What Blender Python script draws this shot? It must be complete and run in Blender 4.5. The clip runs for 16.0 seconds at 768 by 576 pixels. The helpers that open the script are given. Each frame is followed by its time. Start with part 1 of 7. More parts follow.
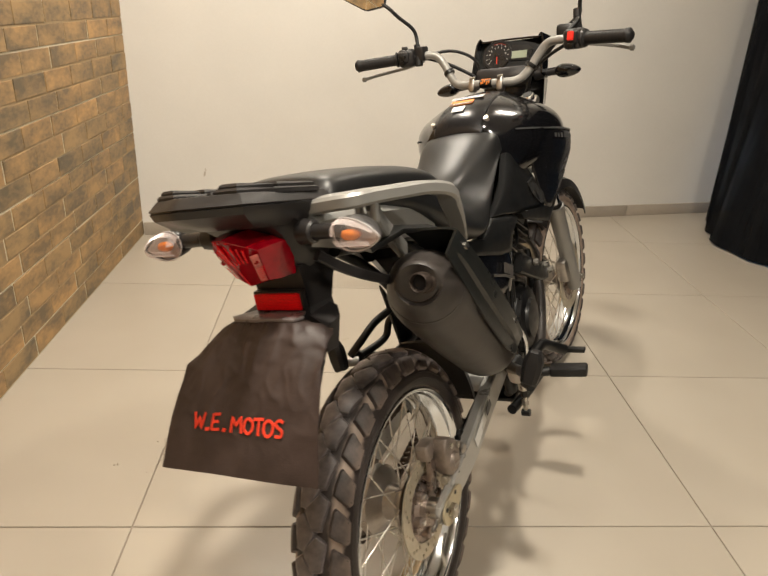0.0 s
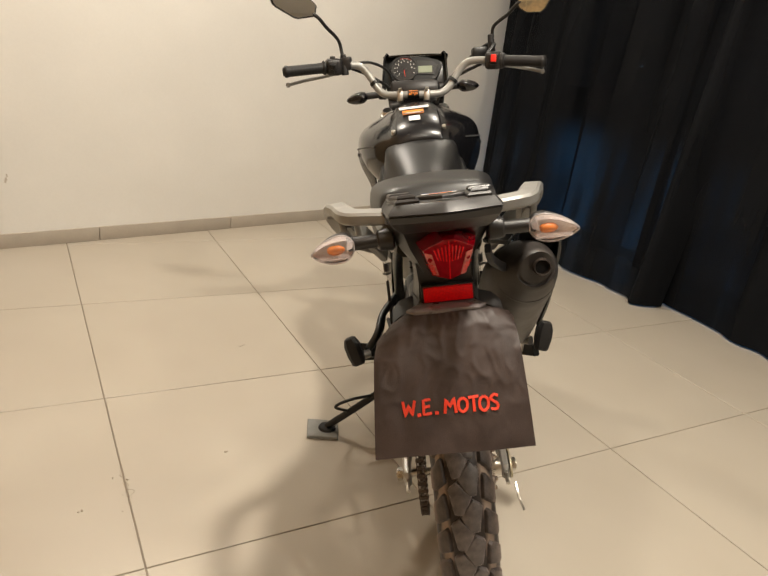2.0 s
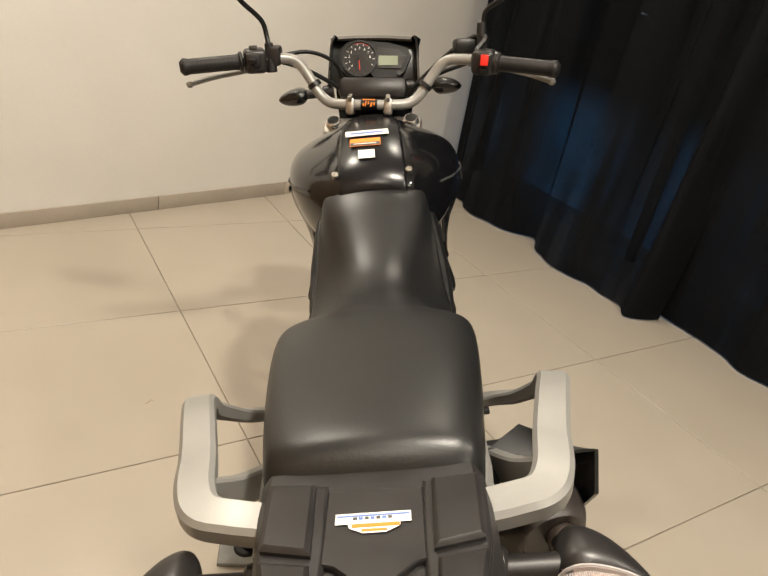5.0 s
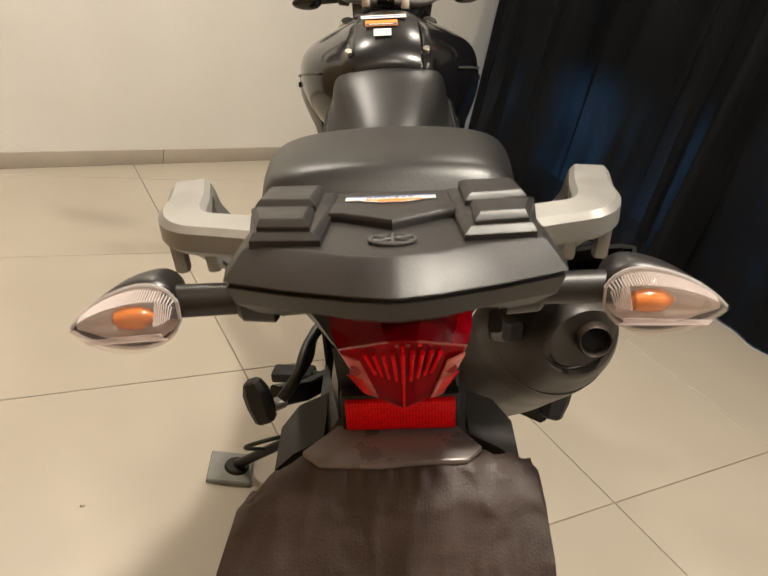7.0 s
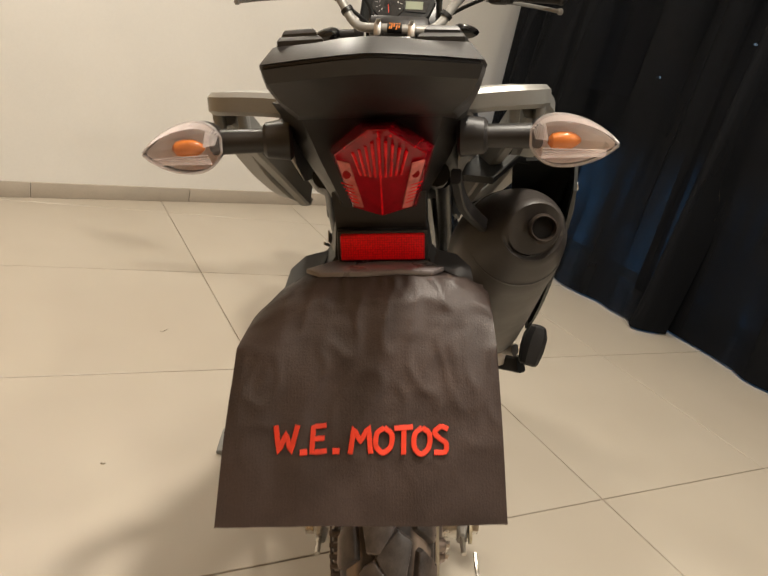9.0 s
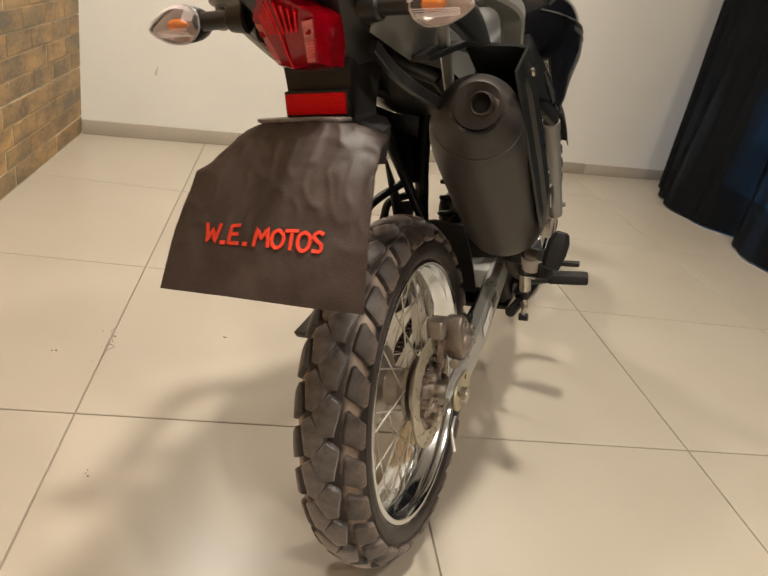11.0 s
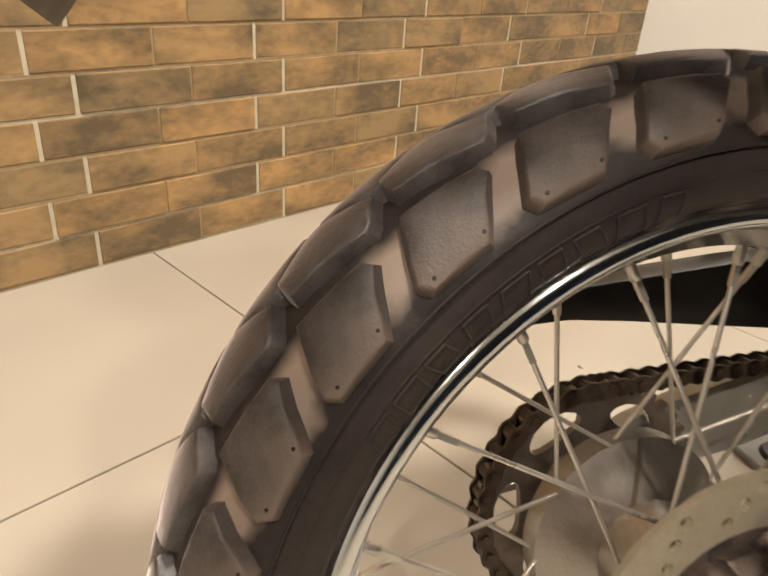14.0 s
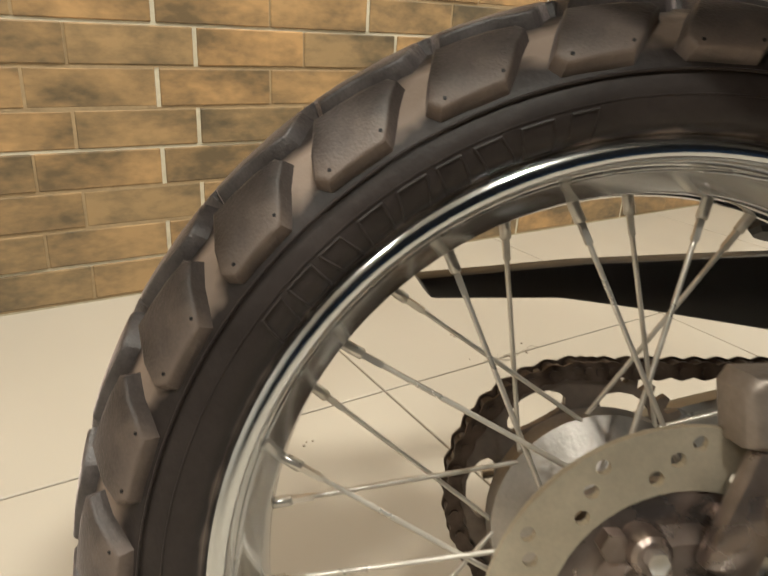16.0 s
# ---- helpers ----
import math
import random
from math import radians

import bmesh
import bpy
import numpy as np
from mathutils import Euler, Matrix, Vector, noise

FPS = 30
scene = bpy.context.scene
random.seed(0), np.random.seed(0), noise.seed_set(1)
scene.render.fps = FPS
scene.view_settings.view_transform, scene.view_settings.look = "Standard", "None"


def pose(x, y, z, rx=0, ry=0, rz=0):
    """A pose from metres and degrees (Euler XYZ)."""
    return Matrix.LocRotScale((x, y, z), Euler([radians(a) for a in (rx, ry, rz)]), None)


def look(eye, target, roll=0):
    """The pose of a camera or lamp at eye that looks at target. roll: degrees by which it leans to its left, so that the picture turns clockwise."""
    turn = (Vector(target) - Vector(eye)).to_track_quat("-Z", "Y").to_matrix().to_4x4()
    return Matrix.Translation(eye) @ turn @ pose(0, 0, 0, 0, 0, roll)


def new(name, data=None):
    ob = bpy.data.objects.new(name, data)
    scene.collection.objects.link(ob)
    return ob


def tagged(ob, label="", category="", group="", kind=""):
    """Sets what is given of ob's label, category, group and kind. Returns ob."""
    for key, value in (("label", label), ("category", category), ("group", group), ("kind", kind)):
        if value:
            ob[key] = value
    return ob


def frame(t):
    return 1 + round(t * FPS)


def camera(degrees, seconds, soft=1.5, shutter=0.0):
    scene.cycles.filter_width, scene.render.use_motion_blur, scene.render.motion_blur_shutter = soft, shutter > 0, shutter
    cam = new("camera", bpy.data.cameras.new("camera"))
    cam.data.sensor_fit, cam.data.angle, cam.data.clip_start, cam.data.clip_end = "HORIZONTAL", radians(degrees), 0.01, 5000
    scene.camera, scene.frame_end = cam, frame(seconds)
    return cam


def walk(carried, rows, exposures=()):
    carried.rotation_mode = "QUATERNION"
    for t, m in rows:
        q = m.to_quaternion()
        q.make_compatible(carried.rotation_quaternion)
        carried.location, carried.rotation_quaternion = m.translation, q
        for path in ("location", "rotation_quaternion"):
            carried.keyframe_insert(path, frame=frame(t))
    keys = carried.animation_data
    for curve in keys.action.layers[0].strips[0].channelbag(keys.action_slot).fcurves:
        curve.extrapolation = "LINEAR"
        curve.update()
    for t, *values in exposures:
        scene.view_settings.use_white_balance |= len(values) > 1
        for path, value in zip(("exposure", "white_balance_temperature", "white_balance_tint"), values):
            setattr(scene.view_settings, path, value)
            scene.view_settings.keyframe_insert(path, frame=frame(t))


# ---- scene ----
cam = camera(61.0, 16.0, shutter=0.2)
PATH = [
    (0, (0.505, -1.251, 1.21), (0.629, 0.574, 0.401), 2.8),
    (0.5, (0.169, -1.258, 1.204), (0.626, 0.524, 0.422), 3.6),
    (1, (-0.088, -1.307, 1.214), (0.637, 0.404, 0.473), 5.3),
    (1.5, (-0.221, -1.335, 1.203), (0.653, 0.315, 0.487), 6.9),
    (2, (-0.197, -1.172, 1.175), (0.767, 0.423, 0.451), 8.2),
    (2.5, (-0.098, -0.995, 1.172), (0.898, 0.562, 0.408), 9.1),
    (3, (0.067, -0.796, 1.224), (1.079, 0.74, 0.437), 9.6),
    (5.5, (0.152, -0.622, 1.321), (1.173, 0.802, 0.357), 11.9),
    (6, (0.14, -0.667, 1.245), (1.16, 0.737, 0.252), 12.6),
    (6.5, (0.145, -0.668, 1.193), (1.163, 0.756, 0.226), 13.0),
    (7, (0.158, -0.677, 1.087), (1.178, 0.797, 0.198), 13.3),
    (7.5, (0.182, -0.679, 1.011), (1.199, 0.853, 0.224), 13.4),
    (8, (0.189, -0.686, 0.993), (1.198, 0.885, 0.276), 13.4),
    (8.5, (0.155, -0.779, 0.982), (1.162, 0.811, 0.305), 13.5),
    (9, (0.1, -0.891, 0.975), (1.09, 0.705, 0.286), 13.7),
    (9.5, (0.021, -1.05, 0.962), (0.957, 0.558, 0.231), 13.6),
    (10, (0.039, -1.189, 0.957), (0.852, 0.456, 0.16), 13.0),
    (12.5, (0.863, -1.184, 0.944), (0.334, 0.502, 0.008), 7.7),
    (13, (0.829, -0.942, 0.889), (0.057, 0.614, -0.102), 6.7),
    (13.5, (0.763, -0.735, 0.755), (-0.223, 0.673, -0.268), 5.3),
    (14, (0.682, -0.583, 0.633), (-0.533, 0.703, -0.3), 4.4),
    (14.5, (0.624, -0.508, 0.585), (-0.775, 0.675, -0.217), 5.1),
    (15, (0.617, -0.499, 0.583), (-0.878, 0.609, -0.15), 4.9),
    (15.5, (0.677, -0.518, 0.584), (-0.858, 0.534, -0.15), 3.8),
    (16, (0.783, -0.531, 0.578), (-0.759, 0.488, -0.187), 3.5),
]
walk(cam, [(t, look(eye, target, roll)) for t, eye, target, roll in PATH], [(0, 0, 6500, 10), (12.5, 0.0, 6450, 10), (13.5, 0.06, 6450, 11), (14.0, 0.22, 6500, 12), (14.5, 0.26, 6300, 11), (15, 0.20, 6050, 2), (15.5, 0.18, 6050, 1), (16, 0.16, 6050, 5)])

# ---- world and light ----
world = bpy.data.worlds.new("room_world")
scene.world = world
world.use_nodes = True
world.node_tree.nodes["Background"].inputs[0].default_value = (0.35, 0.4, 0.5, 1)
world.node_tree.nodes["Background"].inputs[1].default_value = 0.02

CEIL = 2.75
# unseen lamps: first and third follow shadows, the others added to brighten the room
LAMPS = [(0.60, -0.40, 51), (1.75, -1.05, 27), (-0.28, -0.98, 12), (0.25, 1.65, 30), (1.70, 1.55, 15), (1.15, -2.5, 22)]
for lx, ly, power in LAMPS:
    data = bpy.data.lights.new("ceiling_lamp_light", "AREA")
    data.shape, data.size, data.energy, data.color = "DISK", 0.16, power, (1.0, 0.91, 0.77)
    lamp = new("ceiling_lamp_light", data)
    lamp.matrix_world = pose(lx, ly, CEIL - 0.06)


# ---- materials ----
def mat(name, base, rough=0.5, metal=0.0, vary=0.12, scale=8.0, fine=120.0, bump=0.08, spec=0.5, coat=0.0, rvary=0.08, distance=0.002, tint=None, stretch=(1, 1, 1)):
    m = bpy.data.materials.new(name)
    m.use_nodes = True
    nt = m.node_tree
    b = nt.nodes["Principled BSDF"]
    co = nt.nodes.new("ShaderNodeTexCoord")
    mp = nt.nodes.new("ShaderNodeMapping")
    mp.inputs["Scale"].default_value = stretch
    nt.links.new(co.outputs["Object"], mp.inputs[0])
    n1 = nt.nodes.new("ShaderNodeTexNoise")
    n1.inputs["Scale"].default_value, n1.inputs["Detail"].default_value, n1.inputs["Roughness"].default_value = scale, 5, 0.6
    n2 = nt.nodes.new("ShaderNodeTexNoise")
    n2.inputs["Scale"].default_value, n2.inputs["Detail"].default_value = fine, 3
    for n in (n1, n2):
        nt.links.new(mp.outputs[0], n.inputs["Vector"])
    add = nt.nodes.new("ShaderNodeMath")
    add.operation = "MULTIPLY_ADD"
    nt.links.new(n2.outputs["Fac"], add.inputs[0])
    add.inputs[1].default_value = 0.35
    nt.links.new(n1.outputs["Fac"], add.inputs[2])
    ramp = nt.nodes.new("ShaderNodeValToRGB")
    lo, hi = [c * (1 - vary) for c in base], [min(1, c * (1 + vary)) for c in base]
    if tint:
        lo = tint
    ramp.color_ramp.elements[0].position, ramp.color_ramp.elements[1].position = 0.45, 0.92
    ramp.color_ramp.elements[0].color, ramp.color_ramp.elements[1].color = (*lo, 1), (*hi, 1)
    nt.links.new(add.outputs[0], ramp.inputs[0])
    nt.links.new(ramp.outputs[0], b.inputs["Base Color"])
    mr = nt.nodes.new("ShaderNodeMapRange")
    mr.inputs["From Min"].default_value, mr.inputs["From Max"].default_value = 0.3, 0.7
    mr.inputs["To Min"].default_value, mr.inputs["To Max"].default_value = max(0.02, rough - rvary), min(1, rough + rvary)
    nt.links.new(n1.outputs["Fac"], mr.inputs[0])
    nt.links.new(mr.outputs[0], b.inputs["Roughness"])
    b.inputs["Metallic"].default_value = metal
    b.inputs["Specular IOR Level"].default_value = spec
    b.inputs["Coat Weight"].default_value = coat
    b.inputs["Coat Roughness"].default_value = 0.05
    if bump:
        bp = nt.nodes.new("ShaderNodeBump")
        bp.inputs["Strength"].default_value, bp.inputs["Distance"].default_value = bump, distance
        nt.links.new(n2.outputs["Fac"], bp.inputs["Height"])
        nt.links.new(bp.outputs[0], b.inputs["Normal"])
    return m


def random_value(m, amount):
    """Shift a material's brightness from object to object."""
    nt = m.node_tree
    b = nt.nodes["Principled BSDF"]
    link = b.inputs["Base Color"].links[0]
    src = link.from_socket
    info = nt.nodes.new("ShaderNodeObjectInfo")
    mr = nt.nodes.new("ShaderNodeMapRange")
    mr.inputs["To Min"].default_value, mr.inputs["To Max"].default_value = 1 - amount, 1 + amount
    hsv = nt.nodes.new("ShaderNodeHueSaturation")
    nt.links.new(info.outputs["Random"], mr.inputs[0])
    nt.links.new(mr.outputs[0], hsv.inputs["Value"])
    nt.links.new(src, hsv.inputs["Color"])
    nt.links.new(hsv.outputs[0], b.inputs["Base Color"])
    return m


def glassy(name, color, rough=0.05, ior=1.45):
    m = bpy.data.materials.new(name)
    m.use_nodes = True
    b = m.node_tree.nodes["Principled BSDF"]
    b.inputs["Base Color"].default_value = (*color, 1)
    b.inputs["Roughness"].default_value = rough
    b.inputs["Transmission Weight"].default_value = 1
    b.inputs["IOR"].default_value = ior
    return m


def clear_plastic(name, tint, veil):
    """Thin clear plastic: mostly seen through, with a gloss and a slight milky veil."""
    m = bpy.data.materials.new(name)
    m.use_nodes = True
    nt = m.node_tree
    b = nt.nodes["Principled BSDF"]
    b.inputs["Base Color"].default_value = (0.85, 0.80, 0.79, 1)
    b.inputs["Roughness"].default_value = 0.12
    out = nt.nodes["Material Output"]
    tr = nt.nodes.new("ShaderNodeBsdfTransparent")
    tr.inputs[0].default_value = (*tint, 1)
    mix = nt.nodes.new("ShaderNodeMixShader")
    mix.inputs[0].default_value = veil
    nt.links.new(tr.outputs[0], mix.inputs[1])
    nt.links.new(b.outputs[0], mix.inputs[2])
    nt.links.new(mix.outputs[0], out.inputs[0])
    return m


M_WALL = mat("white_wall_paint", (0.78, 0.76, 0.72), 0.6, vary=0.03, scale=2.5, fine=90, bump=0.05)
M_CEIL = mat("ceiling_paint", (0.8, 0.79, 0.77), 0.8, vary=0.03)
M_BASE = mat("baseboard_tile", (0.42, 0.37, 0.31), 0.4, vary=0.08, scale=6)
M_GROUT = mat("grout", (0.30, 0.25, 0.20), 0.9, vary=0.2, scale=30)


def tile_material():
    """Polished porcelain: nearly even beige with faint clouding that differs from tile to tile."""
    m = bpy.data.materials.new("porcelain_tile")
    m.use_nodes = True
    nt = m.node_tree
    b = nt.nodes["Principled BSDF"]
    co, info = nt.nodes.new("ShaderNodeTexCoord"), nt.nodes.new("ShaderNodeObjectInfo")
    n1, ramp = nt.nodes.new("ShaderNodeTexNoise"), nt.nodes.new("ShaderNodeValToRGB")
    n1.noise_dimensions = "4D"
    n1.inputs["Scale"].default_value, n1.inputs["Detail"].default_value = 3.0, 2
    scale = nt.nodes.new("ShaderNodeMath")
    scale.operation = "MULTIPLY"
    scale.inputs[1].default_value = 40
    nt.links.new(info.outputs["Random"], scale.inputs[0])
    nt.links.new(scale.outputs[0], n1.inputs["W"])
    nt.links.new(co.outputs["Object"], n1.inputs["Vector"])
    ramp.color_ramp.elements[0].position, ramp.color_ramp.elements[1].position = 0.2, 0.8
    ramp.color_ramp.elements[0].color, ramp.color_ramp.elements[1].color = (0.424, 0.374, 0.306, 1), (0.470, 0.421, 0.352, 1)
    nt.links.new(n1.outputs["Fac"], ramp.inputs[0])
    nt.links.new(ramp.outputs[0], b.inputs["Base Color"])
    b.inputs["Roughness"].default_value = 0.29
    return m


M_TILE = tile_material()
M_MORTAR = mat("brick_mortar", (0.64, 0.585, 0.45), 0.9, vary=0.12, scale=40, bump=0.3)


def brick_material():
    m = mat("brick_tile", (0.385, 0.25, 0.118), 0.5, vary=0.16, scale=4.6, fine=38, bump=0.22, tint=(0.150, 0.112, 0.066), stretch=(1, 1, 2.0))
    nt = m.node_tree
    b = nt.nodes["Principled BSDF"]
    src = b.inputs["Base Color"].links[0].from_socket
    stain = [n for n in nt.nodes if n.type == "VALTORGB"][0].color_ramp.elements
    stain[0].position, stain[1].position = 0.52, 0.84
    [n for n in nt.nodes if n.type == "TEX_NOISE"][0].inputs["Detail"].default_value = 2.5
    info = nt.nodes.new("ShaderNodeObjectInfo")
    mix = nt.nodes.new("ShaderNodeMixRGB")
    ramp = nt.nodes.new("ShaderNodeValToRGB")
    ramp.color_ramp.elements[0].color, ramp.color_ramp.elements[1].color = (0.80, 0.83, 0.86, 1), (1.20, 1.10, 0.98, 1)
    mix.blend_type, mix.inputs[0].default_value = "MULTIPLY", 1
    nt.links.new(info.outputs["Random"], ramp.inputs[0])
    nt.links.new(src, mix.inputs[1])
    nt.links.new(ramp.outputs[0], mix.inputs[2])
    nt.links.new(mix.outputs[0], b.inputs["Base Color"])
    co = [n for n in nt.nodes if n.type == "TEX_COORD"][0]
    # each brick takes its own patch of the stain pattern
    vec = nt.nodes.new("ShaderNodeVectorMath")
    vec.operation = "MULTIPLY_ADD"
    comb = nt.nodes.new("ShaderNodeCombineXYZ")
    for k in range(3):
        nt.links.new(info.outputs["Random"], comb.inputs[k])
    vec.inputs[1].default_value = (37, 53, 71)
    nt.links.new(comb.outputs[0], vec.inputs[0])
    nt.links.new(co.outputs["Object"], vec.inputs[2])
    mp = [n for n in nt.nodes if n.type == "MAPPING"][0]
    nt.links.new(vec.outputs[0], mp.inputs[0])
    return m


M_BRICK = brick_material()
M_JOINT = mat("moulded_brown_joint", (0.36, 0.26, 0.145), 0.75, vary=0.2, scale=25, bump=0.2)


def sheer_cloth():
    """Dark cloth; streaks of openness stand in for light through single layers."""
    m = mat("dark_curtain_cloth", (0.0048, 0.0054, 0.0070), 0.75, vary=0.3, scale=3, fine=300, bump=0.15, spec=0.10)
    nt = m.node_tree
    mix, tr = nt.nodes.new("ShaderNodeMixShader"), nt.nodes.new("ShaderNodeBsdfTransparent")
    co = [n for n in nt.nodes if n.type == "TEX_COORD"][0]
    mp, streak, ramp = nt.nodes.new("ShaderNodeMapping"), nt.nodes.new("ShaderNodeTexNoise"), nt.nodes.new("ShaderNodeValToRGB")
    mp.inputs["Scale"].default_value = (1.0, 4.2, 0.35)
    streak.inputs["Scale"].default_value, streak.inputs["Detail"].default_value = 1.0, 4
    ramp.color_ramp.elements[0].position, ramp.color_ramp.elements[1].position = 0.42, 0.60
    ramp.color_ramp.elements[0].color, ramp.color_ramp.elements[1].color = (0.01, 0.01, 0.01, 1), (0.42, 0.42, 0.42, 1)
    nt.links.new(co.outputs["Object"], mp.inputs[0])
    nt.links.new(mp.outputs[0], streak.inputs["Vector"])
    nt.links.new(streak.outputs["Fac"], ramp.inputs[0])
    nt.links.new(ramp.outputs[0], mix.inputs[0])
    nt.links.new(nt.nodes["Principled BSDF"].outputs[0], mix.inputs[1])
    nt.links.new(tr.outputs[0], mix.inputs[2])
    nt.links.new(mix.outputs[0], nt.nodes["Material Output"].inputs[0])
    return m


def glow(name, color, strength):
    m = bpy.data.materials.new(name)
    m.use_nodes = True
    b = m.node_tree.nodes["Principled BSDF"]
    b.inputs["Base Color"].default_value = (0.01, 0.01, 0.01, 1)
    b.inputs["Emission Color"].default_value = (*color, 1)
    b.inputs["Emission Strength"].default_value = strength
    return m


M_CURTAIN = sheer_cloth()


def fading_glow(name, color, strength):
    """Blue glow, its thinning top and drifting patches painted into the emission."""
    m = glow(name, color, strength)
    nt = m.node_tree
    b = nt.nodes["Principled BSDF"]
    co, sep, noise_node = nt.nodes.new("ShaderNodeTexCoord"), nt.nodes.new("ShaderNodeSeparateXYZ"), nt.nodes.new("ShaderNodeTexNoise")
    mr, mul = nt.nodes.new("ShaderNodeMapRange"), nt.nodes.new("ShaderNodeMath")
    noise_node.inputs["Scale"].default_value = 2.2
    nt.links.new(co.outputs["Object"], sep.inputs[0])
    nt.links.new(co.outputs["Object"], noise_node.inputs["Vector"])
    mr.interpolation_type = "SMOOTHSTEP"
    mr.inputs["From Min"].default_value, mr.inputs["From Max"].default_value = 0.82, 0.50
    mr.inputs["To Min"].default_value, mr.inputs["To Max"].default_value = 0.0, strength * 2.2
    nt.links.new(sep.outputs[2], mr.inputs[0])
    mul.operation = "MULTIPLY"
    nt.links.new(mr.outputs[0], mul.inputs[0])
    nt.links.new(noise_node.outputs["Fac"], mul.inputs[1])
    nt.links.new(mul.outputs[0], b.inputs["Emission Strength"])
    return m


M_BLUE_GLOW = fading_glow("night_blue", (0.05, 0.19, 0.40), 0.50)
M_NIGHT_DARK = glow("night_dark", (0.05, 0.08, 0.14), 0.014)
M_NIGHT_LAMP = glow("far_lamp", (0.45, 0.7, 1.0), 4.0)
M_PANE = clear_plastic("window_glass", (0.93, 0.95, 0.96), 0.012)
M_GRIP = mat("grip_rubber", (0.012, 0.011, 0.011), 0.5, vary=0.2, scale=40, bump=0.1, spec=0.35)
M_RUBBER = mat("tyre_rubber", (0.037, 0.029, 0.0265), 0.44, vary=0.25, scale=25, fine=200, bump=0.2, spec=0.3)


def dusty(m, colour, stops):
    """Dried dust that stays in the shoulder grooves of a tyre, in patches."""
    nt = m.node_tree
    b = nt.nodes["Principled BSDF"]
    src = b.inputs["Base Color"].links[0].from_socket
    co = [n for n in nt.nodes if n.type == "TEX_COORD"][0]
    sep, ab = nt.nodes.new("ShaderNodeSeparateXYZ"), nt.nodes.new("ShaderNodeMath")
    ab.operation = "ABSOLUTE"
    nt.links.new(co.outputs["Object"], sep.inputs[0])
    nt.links.new(sep.outputs[0], ab.inputs[0])
    noise_node = nt.nodes.new("ShaderNodeTexNoise")
    noise_node.inputs["Scale"].default_value = 45
    nt.links.new(co.outputs["Object"], noise_node.inputs["Vector"])
    wob = nt.nodes.new("ShaderNodeMath")
    wob.operation = "MULTIPLY_ADD"
    wob.inputs[1].default_value = 0.012
    nt.links.new(noise_node.outputs["Fac"], wob.inputs[0])
    nt.links.new(ab.outputs[0], wob.inputs[2])
    ramp = nt.nodes.new("ShaderNodeValToRGB")
    ends = ramp.color_ramp.elements
    ends[0].position, ends[1].position = stops[0][0], stops[-1][0]
    ends[0].color, ends[1].color = (*[stops[0][1]] * 3, 1), (*[stops[-1][1]] * 3, 1)
    for place, share_of in stops[1:-1]:
        ends.new(place).color = (*[share_of] * 3, 1)
    scale = nt.nodes.new("ShaderNodeMath")
    scale.operation = "MULTIPLY"
    scale.inputs[1].default_value = 10.0
    nt.links.new(wob.outputs[0], scale.inputs[0])
    nt.links.new(scale.outputs[0], ramp.inputs[0])
    mix = nt.nodes.new("ShaderNodeMixRGB")
    mix.inputs[2].default_value = (*colour, 1)
    nt.links.new(ramp.outputs[0], mix.inputs[0])
    nt.links.new(src, mix.inputs[1])
    nt.links.new(mix.outputs[0], b.inputs["Base Color"])
    return m


def sheeny(m, weight, tint):
    """Sheen put into the material for the brightness the tread gains close up."""
    b = m.node_tree.nodes["Principled BSDF"]
    b.inputs["Sheen Weight"].default_value, b.inputs["Sheen Roughness"].default_value = weight, 0.35
    b.inputs["Sheen Tint"].default_value = (*tint, 1)
    return m


M_RUBBER = sheeny(dusty(M_RUBBER, (0.44, 0.34, 0.275), ((0.33, 0.0), (0.42, 0.85), (0.50, 0.7), (0.545, 0.0))), 0.04, (1, 0.85, 0.8))
M_BLOCK = random_value(mat("tread_rubber", (0.062, 0.050, 0.046), 0.52, vary=0.7, scale=50, fine=700, bump=0.7, distance=0.0005, spec=0.5, tint=(0.020, 0.018, 0.0185)), 0.15)
M_BLOCK = sheeny(dusty(M_BLOCK, (0.30, 0.225, 0.18), ((0.46, 0.0), (0.56, 0.16), (0.62, 0.5))), 0.15, (1, 0.86, 0.86))
# crown blocks: lamp sheen put in as a lighter, sheenier rubber
M_CROWN = sheeny(random_value(mat("worn_tread_rubber", (0.085, 0.071, 0.068), 0.48, vary=0.6, scale=60, fine=700, bump=0.7, distance=0.0005, spec=0.8), 0.12), 0.85, (1, 0.86, 0.85))
M_SPOKE = mat("galvanised_spoke", (0.70, 0.66, 0.60), 0.32, 0.7, vary=0.06, scale=30, bump=0)
M_LAMP_BOWL = mat("silvered_lamp_bowl", (0.90, 0.87, 0.86), 0.30, 0.25, vary=0.06, fine=200, bump=0.05)
M_CHROME = mat("chromed_rim", (0.74, 0.765, 0.79), 0.13, 1.0, vary=0.06, scale=12, bump=0.0, rvary=0.05)
M_STEEL = mat("zinc_steel", (0.58, 0.55, 0.50), 0.3, 1.0, vary=0.15, scale=60, bump=0.05)
M_CASTING = mat("grey_casting", (0.30, 0.25, 0.215), 0.42, 0.5, vary=0.2, scale=40, fine=300, bump=0.2)
M_ALLOY = mat("cast_alloy", (0.46, 0.43, 0.40), 0.38, 1.0, vary=0.15, scale=40, fine=300, bump=0.15)
M_HUBCAST = mat("brown_hub_casting", (0.34, 0.28, 0.25), 0.30, 0.85, vary=0.25, scale=40, bump=0.1)
